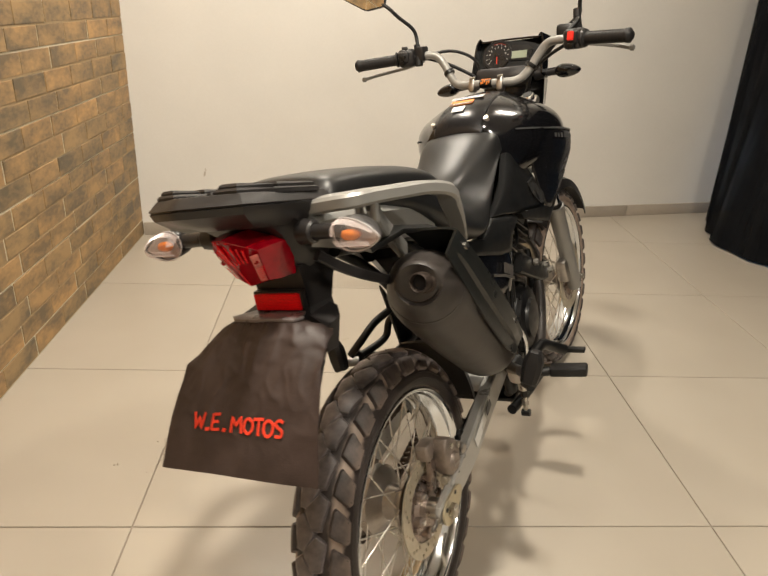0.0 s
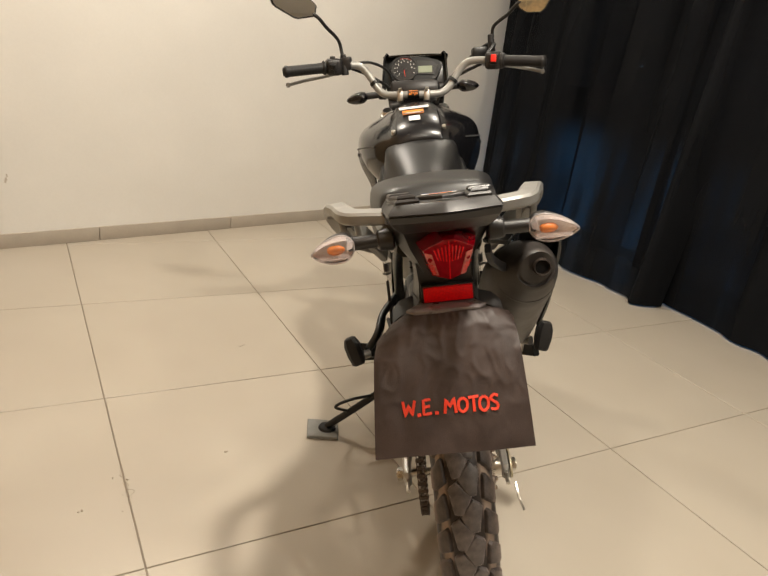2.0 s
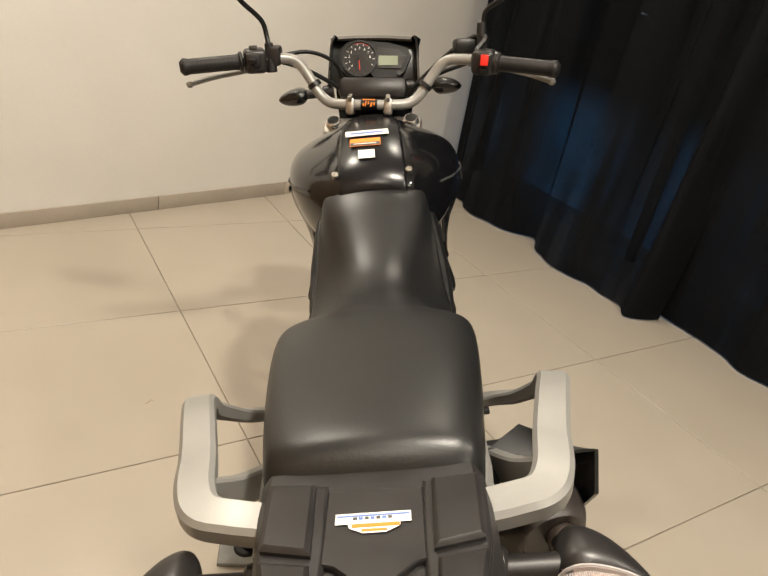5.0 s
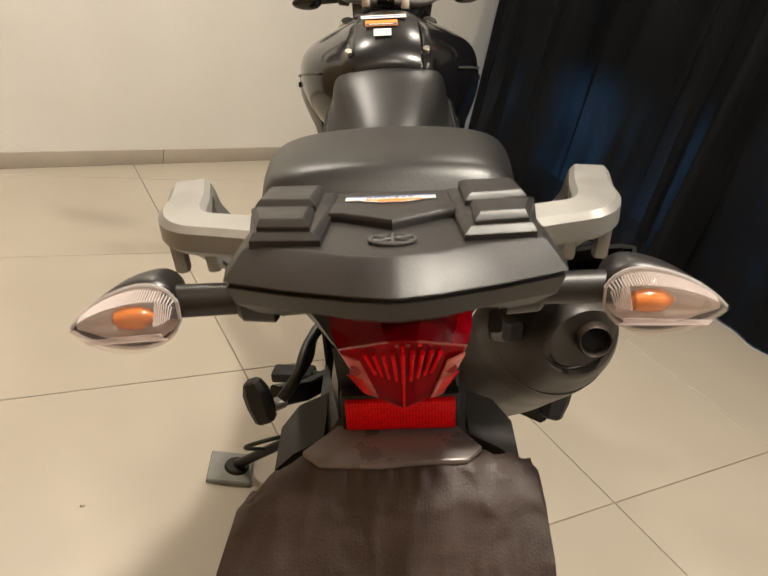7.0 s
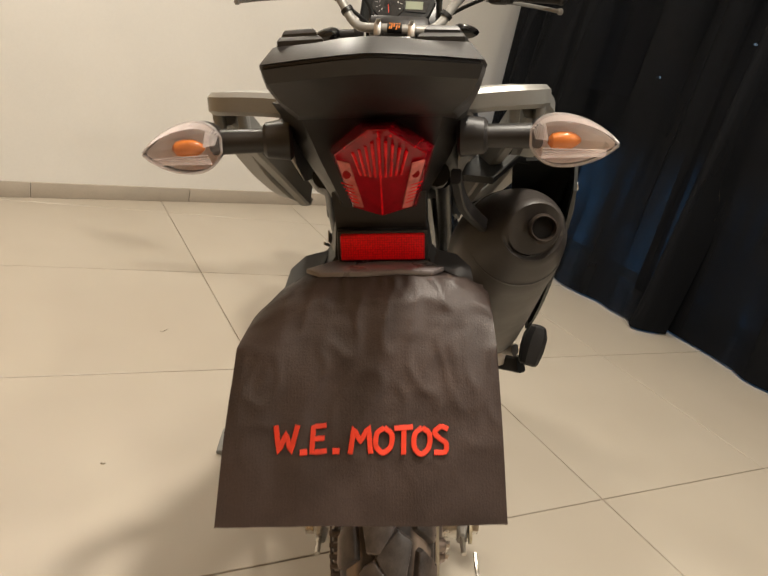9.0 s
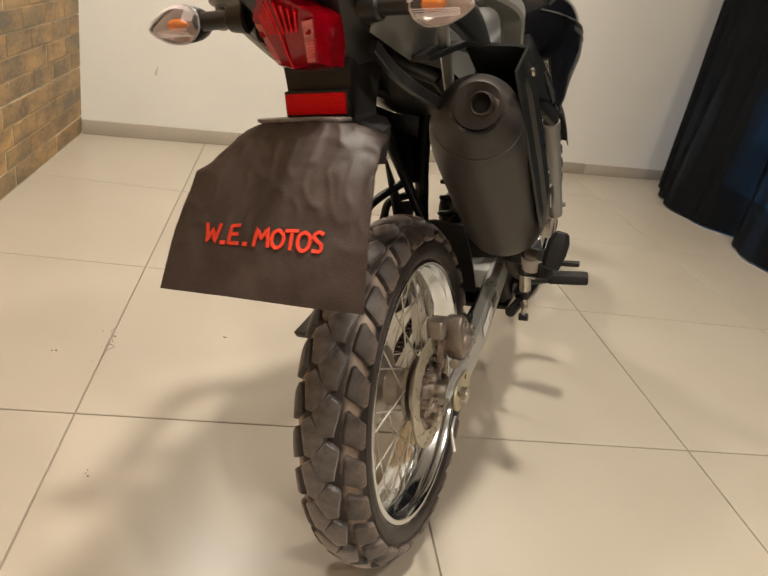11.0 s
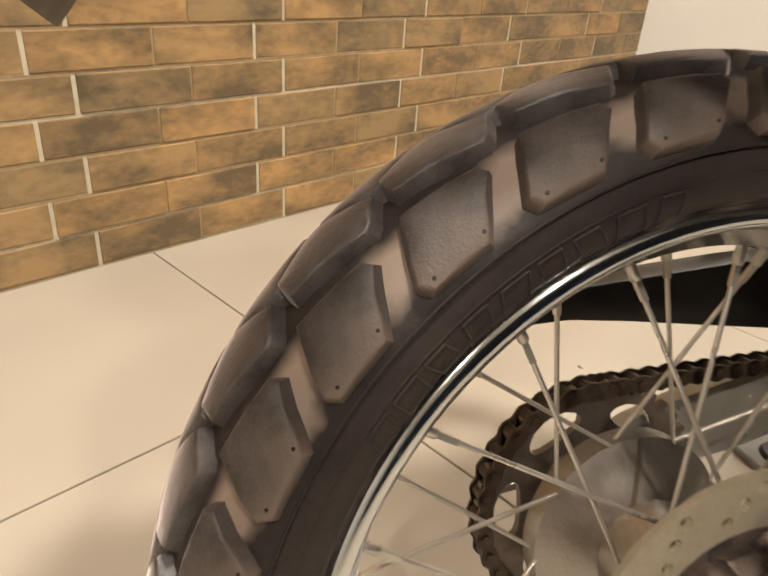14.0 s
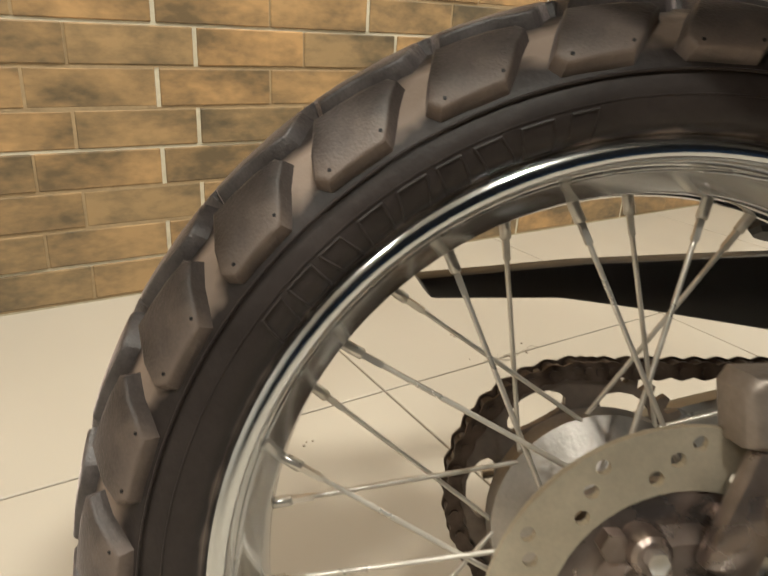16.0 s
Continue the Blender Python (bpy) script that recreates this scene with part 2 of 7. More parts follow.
M_DISC = mat("brake_disc_steel", (0.57, 0.51, 0.40), 0.42, 0.55, vary=0.15, scale=30, fine=400, bump=0.08)
M_SILVER = mat("silver_paint", (0.29, 0.285, 0.27), 0.38, 0.35, vary=0.06, scale=20, fine=500, bump=0.04)
M_HOLLOW = mat("soot", (0.006, 0.005, 0.005), 0.9)
M_BRASSY = mat("yellow_zinc", (0.56, 0.49, 0.34), 0.40, 0.5, vary=0.15, scale=30, fine=300, bump=0.06)
M_ARM = mat("swingarm_paint", (0.47, 0.46, 0.435), 0.32, 0.4, vary=0.08, scale=20, bump=0.03)
M_GLOSS = mat("gloss_black_paint", (0.005, 0.005, 0.006), 0.16, vary=0.2, bump=0.0, coat=0.35, rvary=0.03)
M_SATIN = mat("satin_black_paint", (0.007, 0.007, 0.0085), 0.25, spec=0.4, vary=0.2, bump=0.0, rvary=0.03)
M_SHIELD = mat("satin_black_shield", (0.0125, 0.0138, 0.0132), 0.34, vary=0.2, bump=0.04, spec=0.5)
M_PANEL = mat("grey_tail_panel", (0.27, 0.265, 0.25), 0.4, 0.2, vary=0.08, scale=20, fine=600, bump=0.05, distance=0.0006)
M_PLASTIC = mat("satin_black_plastic", (0.0165, 0.0148, 0.0148), 0.40, vary=0.2, scale=20, fine=600, bump=0.12, distance=0.0006)
# black plastic; the lamp's reflection on the shelf is put in as pinkish grey
M_SHELF = mat("worn_grey_plastic", (0.19, 0.165, 0.165), 0.30, 0.1, vary=0.12, scale=30, fine=500, bump=0.06, distance=0.0006)
M_TRIM = mat("satin_trim_plastic", (0.0075, 0.0077, 0.008), 0.48, spec=0.3, vary=0.15, scale=20, fine=600, bump=0.08, distance=0.0006)
M_GREY = mat("graphite_plastic", (0.06, 0.06, 0.06), 0.42, vary=0.1, scale=20, fine=600, bump=0.08, distance=0.0006)
M_SEAT = mat("seat_vinyl", (0.0095, 0.0096, 0.0098), 0.37, vary=0.15, scale=12, fine=420, bump=0.22, distance=0.0008, rvary=0.015)
M_MUFFLER = mat("heat_proof_black_paint", (0.037, 0.0315, 0.0285), 0.43, vary=0.2, scale=15, bump=0.08)
M_DARKMETAL = mat("dark_engine_metal", (0.009, 0.009, 0.0095), 0.36, 0.3, vary=0.3, scale=30, bump=0.15)
M_CHAIN = mat("oily_chain", (0.115, 0.085, 0.068), 0.45, 0.7, vary=0.4, scale=80, bump=0.2)
M_HOSE = mat("black_hose", (0.004, 0.004, 0.004), 0.42, vary=0.2, bump=0.05)
M_BAG = mat("bag_cloth", (0.052, 0.0355, 0.031), 0.50, vary=0.38, scale=10, fine=800, bump=0.3, spec=0.36, distance=0.0006)
M_DIM_RED = mat("dull_red_print", (0.30, 0.03, 0.02), 0.4, vary=0.1, bump=0)

# fine upright ribs of the cloth's weave
nt = M_BAG.node_tree
weave, mixed = nt.nodes.new("ShaderNodeTexWave"), nt.nodes.new("ShaderNodeMath")
weave.bands_direction = "X"
weave.inputs["Scale"].default_value, weave.inputs["Distortion"].default_value = 105, 0.6
nt.links.new([n for n in nt.nodes if n.type == "TEX_COORD"][0].outputs["Object"], weave.inputs["Vector"])
relief = [n for n in nt.nodes if n.type == "BUMP"][0]
mixed.operation = "ADD"
nt.links.new(relief.inputs["Height"].links[0].from_socket, mixed.inputs[0])
soften = nt.nodes.new("ShaderNodeMath")
soften.operation = "MULTIPLY"
soften.inputs[1].default_value = 0.14
nt.links.new(weave.outputs["Fac"], soften.inputs[0])
nt.links.new(soften.outputs[0], mixed.inputs[1])
dots, dotted = nt.nodes.new("ShaderNodeTexVoronoi"), nt.nodes.new("ShaderNodeMath")
dots.inputs["Scale"].default_value, dots.inputs["Randomness"].default_value = 480, 0.75
nt.links.new([n for n in nt.nodes if n.type == "TEX_COORD"][0].outputs["Object"], dots.inputs["Vector"])
dotted.operation = "MULTIPLY_ADD"
dotted.inputs[1].default_value = -0.8
nt.links.new(dots.outputs["Distance"], dotted.inputs[0])
nt.links.new(mixed.outputs[0], dotted.inputs[2])
nt.links.new(dotted.outputs[0], relief.inputs["Height"])
M_RED_INK = mat("red_paint", (0.75, 0.045, 0.015), 0.6, vary=0.15, scale=60, bump=0.05)
M_RED_LENS = mat("red_lens", (0.31, 0.001, 0.008), 0.09, vary=0.3, scale=40, bump=0.0, coat=0.0, spec=0.45)
# lens red brightened: the light the ribs catch is put into their colour
M_RED_RIB = mat("bright_red_rib", (0.85, 0.004, 0.010), 0.10, vary=0.3, scale=60, bump=0.0, spec=0.3)
M_RED_PALE = mat("pale_red_lens", (0.62, 0.15, 0.13), 0.15, vary=0.35, scale=90, bump=0.0, coat=0.0)
M_REFLECTOR = mat("red_reflector", (1.0, 0.004, 0.008), 0.35, vary=0.1, fine=500, bump=0.1, spec=0.25)
nt = M_REFLECTOR.node_tree
cells, shade, tone = nt.nodes.new("ShaderNodeTexVoronoi"), nt.nodes.new("ShaderNodeValToRGB"), nt.nodes.new("ShaderNodeMixRGB")
cells.inputs["Scale"].default_value, cells.inputs["Randomness"].default_value = 430, 0.25
shade.color_ramp.elements[0].position, shade.color_ramp.elements[1].position = 0.30, 0.62
shade.color_ramp.elements[0].color, shade.color_ramp.elements[1].color = (1, 1, 1, 1), (0.6, 0.6, 0.6, 1)
nt.links.new([n for n in nt.nodes if n.type == "TEX_COORD"][0].outputs["Object"], cells.inputs["Vector"])
nt.links.new(cells.outputs["Distance"], shade.inputs[0])
red = nt.nodes["Principled BSDF"].inputs["Base Color"]
tone.blend_type = "MULTIPLY"
tone.inputs[0].default_value = 1.0
nt.links.new(red.links[0].from_socket, tone.inputs[1])
nt.links.new(shade.outputs[0], tone.inputs[2])
nt.links.new(tone.outputs[0], red)
M_CLEAR = clear_plastic("clear_lens", (0.98, 0.96, 0.955), 0.07)
M_FROST = clear_plastic("ribbed_lens", (0.96, 0.93, 0.93), 0.42)
M_ORANGE = mat("orange_bulb", (0.72, 0.20, 0.012), 0.25, vary=0.1, coat=0.5, bump=0)
M_BOWL = mat("lamp_bowl", (0.85, 0.82, 0.80), 0.22, 0.9, vary=0.05, fine=200, bump=0.1)
M_MIRROR = mat("mirror_glass", (0.86, 0.87, 0.86), 0.02, 1.0, vary=0.01, bump=0, rvary=0.0)
M_WHITE = mat("white_sticker", (0.75, 0.74, 0.72), 0.35, vary=0.03, bump=0)
M_STICK_ORANGE = mat("orange_sticker", (0.85, 0.25, 0.03), 0.35, vary=0.05, bump=0)
M_STICK_BLUE = mat("blue_print", (0.12, 0.2, 0.5), 0.35, vary=0.05, bump=0)
M_LCD = mat("lcd_glass", (0.30, 0.34, 0.26), 0.2, vary=0.05, bump=0, coat=0.6)
M_DIAL = mat("black_dial", (0.012, 0.012, 0.013), 0.3, vary=0.1, bump=0, coat=0.5)
M_PAD = mat("grey_pad", (0.22, 0.22, 0.21), 0.6, vary=0.15, scale=25, bump=0.1)
M_BARK_DUST = mat("floor_dust", (0.34, 0.29, 0.23), 0.9, vary=0.3)
M_EMIT = bpy.data.materials.new("lamp_diffuser")
M_EMIT.use_nodes = True
M_EMIT.node_tree.nodes["Principled BSDF"].inputs["Emission Color"].default_value = (1.0, 0.91, 0.77, 1)
M_EMIT.node_tree.nodes["Principled BSDF"].inputs["Emission Strength"].default_value = 6.0


# ---- mesh helpers ----
def part(name, bm, material, parent=None, label="", smooth=35, loc=None):
    """Link a bmesh as one mesh object under a thing or a part."""
    me = bpy.data.meshes.new(name)
    bmesh.ops.recalc_face_normals(bm, faces=bm.faces)
    bm.to_mesh(me)
    bm.free()
    me.materials.append(material)
    if smooth:
        me.shade_smooth()
        me.set_sharp_from_angle(angle=radians(smooth))
    ob = new(name, me)
    ob.parent = parent
    if loc is not None:
        ob.matrix_basis = loc
    if label:
        ob["label"] = label
    return ob


def share(ob, m):
    """Another object on the same mesh, under the same parent."""
    o = new(ob.name.split(".")[0], ob.data)
    o.parent, o.matrix_basis = ob.parent, m
    for key in ("label", "category", "group", "kind"):
        if key in ob:
            o[key] = ob[key]
    return o


def sub(ob, levels=2):
    s = ob.modifiers.new("subsurf", "SUBSURF")
    s.levels = s.render_levels = levels
    return ob


def box(sx, sy, sz, c=(0, 0, 0), bevel=0.004, seg=2, rot=None, bm=None):
    bm = bm or bmesh.new()
    r = bmesh.ops.create_cube(bm, size=1)
    vs = r["verts"]
    bmesh.ops.scale(bm, vec=(sx, sy, sz), verts=vs)
    if bevel:
        es = list({e for v in vs for e in v.link_edges})
        out = bmesh.ops.bevel(bm, geom=es, offset=min(bevel, 0.49 * min(sx, sy, sz)), segments=seg, affect="EDGES", profile=0.5)
        vs = list({v for f in out["faces"] for v in f.verts} | {v for v in vs if v.is_valid})
    m = Matrix.Translation(c)
    if rot:
        m = m @ Euler([radians(a) for a in rot]).to_matrix().to_4x4()
    bmesh.ops.transform(bm, matrix=m, verts=vs)
    return bm


def lathe(profile, seg=48, closed=False, axis="X", bm=None, c=(0, 0, 0)):
    """Turn (along, radius) pairs round an axis."""
    bm = bm or bmesh.new()
    rings = []
    for a, r in profile:
        ring = []
        for k in range(seg):
            t = 2 * math.pi * k / seg
            p = (a, r * math.cos(t), r * math.sin(t)) if axis == "X" else ((r * math.cos(t), a, r * math.sin(t)) if axis == "Y" else (r * math.cos(t), r * math.sin(t), a))
            ring.append(bm.verts.new(Vector(p) + Vector(c)))
        rings.append(ring)
    n = len(rings)
    for i in range(n if closed else n - 1):
        a, b = rings[i], rings[(i + 1) % n]
        for k in range(seg):
            bm.faces.new((a[k], a[(k + 1) % seg], b[(k + 1) % seg], b[k]))
    if not closed:
        bm.faces.new(rings[0])
        bm.faces.new(rings[-1])
    return bm


def rod(p, q, r, r2=None, seg=16, bm=None, bevel=0.0):
    """A straight round bar from p to q."""
    p, q = Vector(p), Vector(q)
    bm = bm or bmesh.new()
    d = (q - p).length
    turn = (q - p).to_track_quat("Z", "Y").to_matrix().to_4x4()
    r2 = r if r2 is None else r2
    prof = [(0, r - bevel), (bevel, r), (d - bevel, r2), (d, r2 - bevel)] if bevel else [(0, r), (d, r2)]
    before = set(bm.verts)
    lathe(prof, seg, axis="Z", bm=bm)
    bmesh.ops.transform(bm, matrix=Matrix.Translation(p) @ turn, verts=[v for v in bm.verts if v not in before])
    return bm


def curve_points(pts, steps=8):
    """Catmull-Rom through the points."""
    pts = [Vector(p) for p in pts]
    ext = [2 * pts[0] - pts[1], *pts, 2 * pts[-1] - pts[-2]]
    out = []
    for i in range(1, len(ext) - 2):
        a, b, c, d = ext[i - 1 : i + 3]
        for k in range(steps):
            t = k / steps
            out.append(0.5 * (2 * b + (c - a) * t + (2 * a - 5 * b + 4 * c - d) * t * t + (3 * b - a - 3 * c + d) * t**3))
    out.append(pts[-1])
    return out


def sweep(pts, section, bm=None, up=(0, 0, 1), sizes=None, cap=True):
    """Sweep a closed 2D section (side, up) along a polyline."""
    bm = bm or bmesh.new()
    pts = [Vector(p) for p in pts]
    rings = []
    for i, p in enumerate(pts):
        t = (pts[min(i + 1, len(pts) - 1)] - pts[max(i - 1, 0)]).normalized()
        side = t.cross(Vector(up))
        side = side.normalized() if side.length > 1e-4 else Vector((1, 0, 0))
        v = side.cross(t).normalized()
        s = sizes[i] if sizes else 1
        rings.append([bm.verts.new(p + s * (a * side + b * v)) for a, b in section])
    n = len(section)
    for a, b in zip(rings, rings[1:]):
        for k in range(n):
            bm.faces.new((a[k], a[(k + 1) % n], b[(k + 1) % n], b[k]))
    if cap:
        bm.faces.new(rings[0])
        bm.faces.new(rings[-1])
    return bm


def round_section(r, n=12):
    return [(r * math.cos(2 * math.pi * k / n), r * math.sin(2 * math.pi * k / n)) for k in range(n)]


def flat_section(w, h, c=0.35):
    """A rectangle with cut corners."""
    w, h = w / 2, h / 2
    k = c * min(w, h)
    return [(w, h - k), (w - k, h), (-w + k, h), (-w, h - k), (-w, -h + k), (-w + k, -h), (w - k, -h), (w, -h + k)]


def tube(pts, r, steps=8, seg=12, bm=None):
    return sweep(curve_points(pts, steps), round_section(r, seg), bm)


def loft(rings, bm=None, cap=True, close=True):
    bm = bm or bmesh.new()
    vs = [[bm.verts.new(p) for p in ring] for ring in rings]
    n = len(rings[0])
    for a, b in zip(vs, vs[1:]):
        for k in range(n if close else n - 1):
            bm.faces.new((a[k], a[(k + 1) % n], b[(k + 1) % n], b[k]))
    if cap and close:
        bm.faces.new(vs[0])
        bm.faces.new(vs[-1])
    return bm


def mirrored(half, y):
    """A closed ring across the bike at y from (x, z) points of its right half, top centre to bottom centre."""
    right = [(x, y, z) for x, z in half]
    left = [(-x, y, z) for x, z in reversed(half) if x > 1e-6]
    return right + left


def plate(outline, thick, bevel=0.002, bm=None):
    """A slab from an outline of 3D points that lie about in one plane, thickened along its normal."""
    bm = bm or bmesh.new()
    f = bm.faces.new([bm.verts.new(p) for p in outline])
    f.normal_update()
    n = f.normal.copy()
    r = bmesh.ops.extrude_face_region(bm, geom=[f])
    vs = [v for v in r["geom"] if isinstance(v, bmesh.types.BMVert)]
    bmesh.ops.translate(bm, vec=n * thick, verts=vs)
    if bevel:
        bmesh.ops.bevel(bm, geom=list(bm.edges), offset=bevel, segments=2, affect="EDGES", profile=0.5)
    return bm


def holed_disc(outer, inner, holes, thick, x):
    """A flat ring round the X axis with round holes, given as (radius, angle, size)."""
    bm = bmesh.new()
    edges = []

    def ring(cy, cz, r, n):
        vs = [bm.verts.new((x, cy + r * math.cos(2 * math.pi * k / n), cz + r * math.sin(2 * math.pi * k / n))) for k in range(n)]
        edges.extend(bm.edges.new((vs[k], vs[(k + 1) % n])) for k in range(n))

    ring(0, 0, outer, 72)
    ring(0, 0, inner, 48)
    for rad, ang, size in holes:
        ring(rad * math.cos(ang), rad * math.sin(ang), size, 10)
    bmesh.ops.triangle_fill(bm, use_beauty=True, use_dissolve=False, edges=edges, normal=(1, 0, 0))
    r = bmesh.ops.extrude_face_region(bm, geom=list(bm.faces))
    bmesh.ops.translate(bm, vec=(thick, 0, 0), verts=[v for v in r["geom"] if isinstance(v, bmesh.types.BMVert)])
    return bm


# ---- the room ----
T = 0.735
floor = part("floor", box(7.0, 9.0, 0.1, (1.6, -1.6, -0.0545), 0), M_GROUT)
tagged(floor, "beige polished porcelain tile floor with thin dark joints", "floor", kind="structure")

BX = -0.565
wall_west = part("wall_west", box(0.2, 9.0, CEIL, (BX - 0.1045, -1.6, CEIL / 2), 0), M_MORTAR)
tagged(wall_west, "wall clad in brown brick tiles with pale mortar joints", "wall", kind="structure")


def slanted(length, thick, height, x0, y0, ang, z=0.0):
    """A wall that starts at (x0, y0) and runs along the angle, its face on the room's side."""
    bm = box(length, thick, height, (length / 2, thick / 2, height / 2 + z), 0)
    bmesh.ops.transform(bm, matrix=Matrix.Translation((x0, y0, 0)) @ Matrix.Rotation(ang, 4, "Z"), verts=bm.verts)
    return bm


WA = math.atan2(2.655 - 2.12, 1.98 + 0.56)
wall_north = part("wall_north", slanted(4.6, 0.2, CEIL, -0.70, 2.12 - 0.14 * math.tan(WA), WA), M_WALL)
tagged(wall_north, "plain white painted wall with a faint scuff mark", "wall", kind="structure")
M_SCUFF = mat("wall_scuff", (0.52, 0.47, 0.40), 0.8, vary=0.1)
for dx, dz, w, h, turn in ((0, 0, 0.010, 0.030, 12), (0.006, 0.022, 0.006, 0.018, -8)):
    bm = lathe([(0, 0.001), (0.0008, 0.5), (0, 0.5)], 14, axis="Y")
    bmesh.ops.scale(bm, vec=(w, 1, h), verts=bm.verts)
    part("scuff", bm, M_SCUFF, wall_north, "faint grey scuff", loc=Matrix.Translation((-0.24 + dx, 2.12 + 0.32 * math.tan(WA) - 0.002, 0.325 + dz)) @ Matrix.Rotation(WA, 4, "Z") @ Matrix.Rotation(radians(turn), 4, "Y"))
wall_east = part("wall_east", box(0.2, 9.0, 0.35, (3.25, -1.6, CEIL - 0.175), 0), M_WALL)
tagged(wall_east, "white painted lintel above the curtained window", "wall", kind="structure")
window_1 = tagged(new("window_1"), "wide floor-to-lintel window behind the curtain, dark outside", "window", kind="structure")
for k in range(6):
    part("window_frame", box(0.05, 0.05, 2.4, (3.24, 2.9 - 1.45 * k, 1.2), 0.003), M_HOSE, window_1)
    if k < 5:
        part("pane", box(0.006, 1.39, 2.36, (3.24, 2.175 - 1.45 * k, 1.2), 0), M_PANE, window_1)
backdrop = part("backdrop", box(0.02, 9.0, 3.0, (4.6, -1.0, 1.5), 0), M_NIGHT_DARK)
tagged(backdrop, "dark street outside at night", "backdrop", kind="structure")
# added glowing panel close outside the window, standing in for an unseen blue source
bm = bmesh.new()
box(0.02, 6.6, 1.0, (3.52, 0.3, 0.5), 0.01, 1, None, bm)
part("far_panel", bm, M_BLUE_GLOW, backdrop)
bm = bmesh.new()
for y, z in ((2.2, 1.52), (1.75, 1.28), (0.75, 1.75), (0.4, 1.5), (2.9, 1.2)):
    box(0.01, 0.05, 0.014, (4.45, y, z), 0.004, 1, None, bm)
part("far_lamp", bm, M_NIGHT_LAMP, backdrop)
wall_south = part("wall_south", box(5.0, 0.2, CEIL, (1.5, -4.6, CEIL / 2), 0), M_WALL)
tagged(wall_south, "plain white painted wall", "wall", kind="structure")
ceiling = part("ceiling", box(7.0, 9.0, 0.15, (1.6, -1.6, CEIL + 0.075), 0), M_CEIL)
tagged(ceiling, "plain white ceiling", "ceiling", kind="structure")

seg = 0.735
baseboard = tagged(new("baseboard"), "low beige tile baseboard along the white wall", "baseboard", kind="structure")
for k in range(5):
    bmk = box(seg - 0.003, 0.012, 0.07, (k * seg + seg / 2, -0.0065, 0.035), 0.002)
    bmesh.ops.transform(bmk, matrix=Matrix.Translation((-0.565, 2.12, 0)) @ Matrix.Rotation(WA, 4, "Z"), verts=bmk.verts)
    part("tile", bmk, M_BASE, baseboard)

for lx, ly, power in LAMPS:
    fixture = tagged(new("ceiling_light"), "unseen round recessed warm ceiling light", "ceiling light", "ceiling lights")
    fixture.matrix_basis = pose(lx, ly, CEIL)
    part("frame", lathe([(-0.015, 0.13), (0.0, 0.135), (-0.02, 0.135), (-0.02, 0.118), (-0.012, 0.115)], 32, axis="Z"), M_WHITE, fixture)
    part("diffuser", lathe([(-0.012, 0.113), (-0.006, 0.113)], 32, axis="Z"), M_EMIT, fixture)

# curtains: two lengths of cloth that overlap, in broad folds that spread towards the floor
def smooth_path(points, count):
    """Points at even steps along a curve through the given plan points."""
    dense = curve_points([(x, y, 0) for x, y in points], 14)
    run = np.concatenate([[0], np.cumsum([(b - a).length for a, b in zip(dense, dense[1:])])])
    at = np.linspace(0, run[-1], count)
    return np.interp(at, run, [p.x for p in dense]), np.interp(at, run, [p.y for p in dense])


def curtain(hem, y_top, pleats, seed):
    thing = tagged(new("curtain"), "long blue-black curtain hanging in deep folds to the floor", "curtain", "curtains at the window")
    count = 230
    hx, hy = smooth_path(hem, count)
    ty = np.linspace(y_top[0], y_top[1], count)
    f = np.linspace(0, 1, count)
    phase = 2 * math.pi * pleats * (f + 0.018 * np.sin(f * 19 + seed) + 0.01 * np.sin(f * 41))
    pleat = np.sign(np.sin(phase)) * np.abs(np.sin(phase)) ** 0.75
    bm = bmesh.new()
    rows = []
    for z in (0.010, 0.016, 0.05, 0.14, 0.28, 0.45, 0.65, 0.9, 1.2, 1.5, 1.9, 2.3, 2.69):
        k = (z / 2.7) ** 0.85
        row = []
        for i in range(count):
            x = hx[i] * (1 - k) + (2.87 + 0.05 * pleat[i]) * k
            y = hy[i] * (1 - k) + ty[i] * k
            x += 0.020 * pleat[i] * 4 * k * (1 - k) + 0.012 * (1 - k) * math.sin(phase[i] * 1.0 + 0.6)
            x += 0.034 * noise.noise(Vector((f[i] * 11, z * 0.6, seed))) + 0.007 * noise.noise(Vector((f[i] * 50, z * 1.6, seed + 4)))
            y += 0.014 * noise.noise(Vector((f[i] * 13, z * 0.9, seed + 8)))
            row.append(bm.verts.new((x, y, z)))
        rows.append(row)
    for r0, r1 in zip(rows, rows[1:]):
        for i in range(count - 1):
            bm.faces.new((r0[i], r0[i + 1], r1[i + 1], r1[i]))
    cloth = part("cloth", bm, M_CURTAIN, thing, smooth=180)
    thick = cloth.modifiers.new("solidify", "SOLIDIFY")
    thick.thickness = 0.003
    return thing


curtain([(2.80, 2.63), (2.765, 2.55), (2.65, 2.24), (2.63, 2.07), (2.75, 1.86), (2.775, 1.76), (2.665, 1.60), (2.665, 1.40), (2.70, 1.12), (2.645, 0.985), (2.70, 0.93), (2.785, 0.895)], (2.86, 0.80), 7, 3.0)
curtain([(2.93, 1.03), (2.875, 0.94), (2.85, 0.72), (2.825, 0.50), (2.81, 0.33), (2.77, 0.12), (2.84, -0.10), (2.74, -0.36), (2.82, -0.60), (2.78, -0.90), (2.86, -1.20), (2.76, -1.50), (2.84, -1.80), (2.78, -2.20), (2.84, -2.60)], (1.02, -2.65), 12, 8.0)
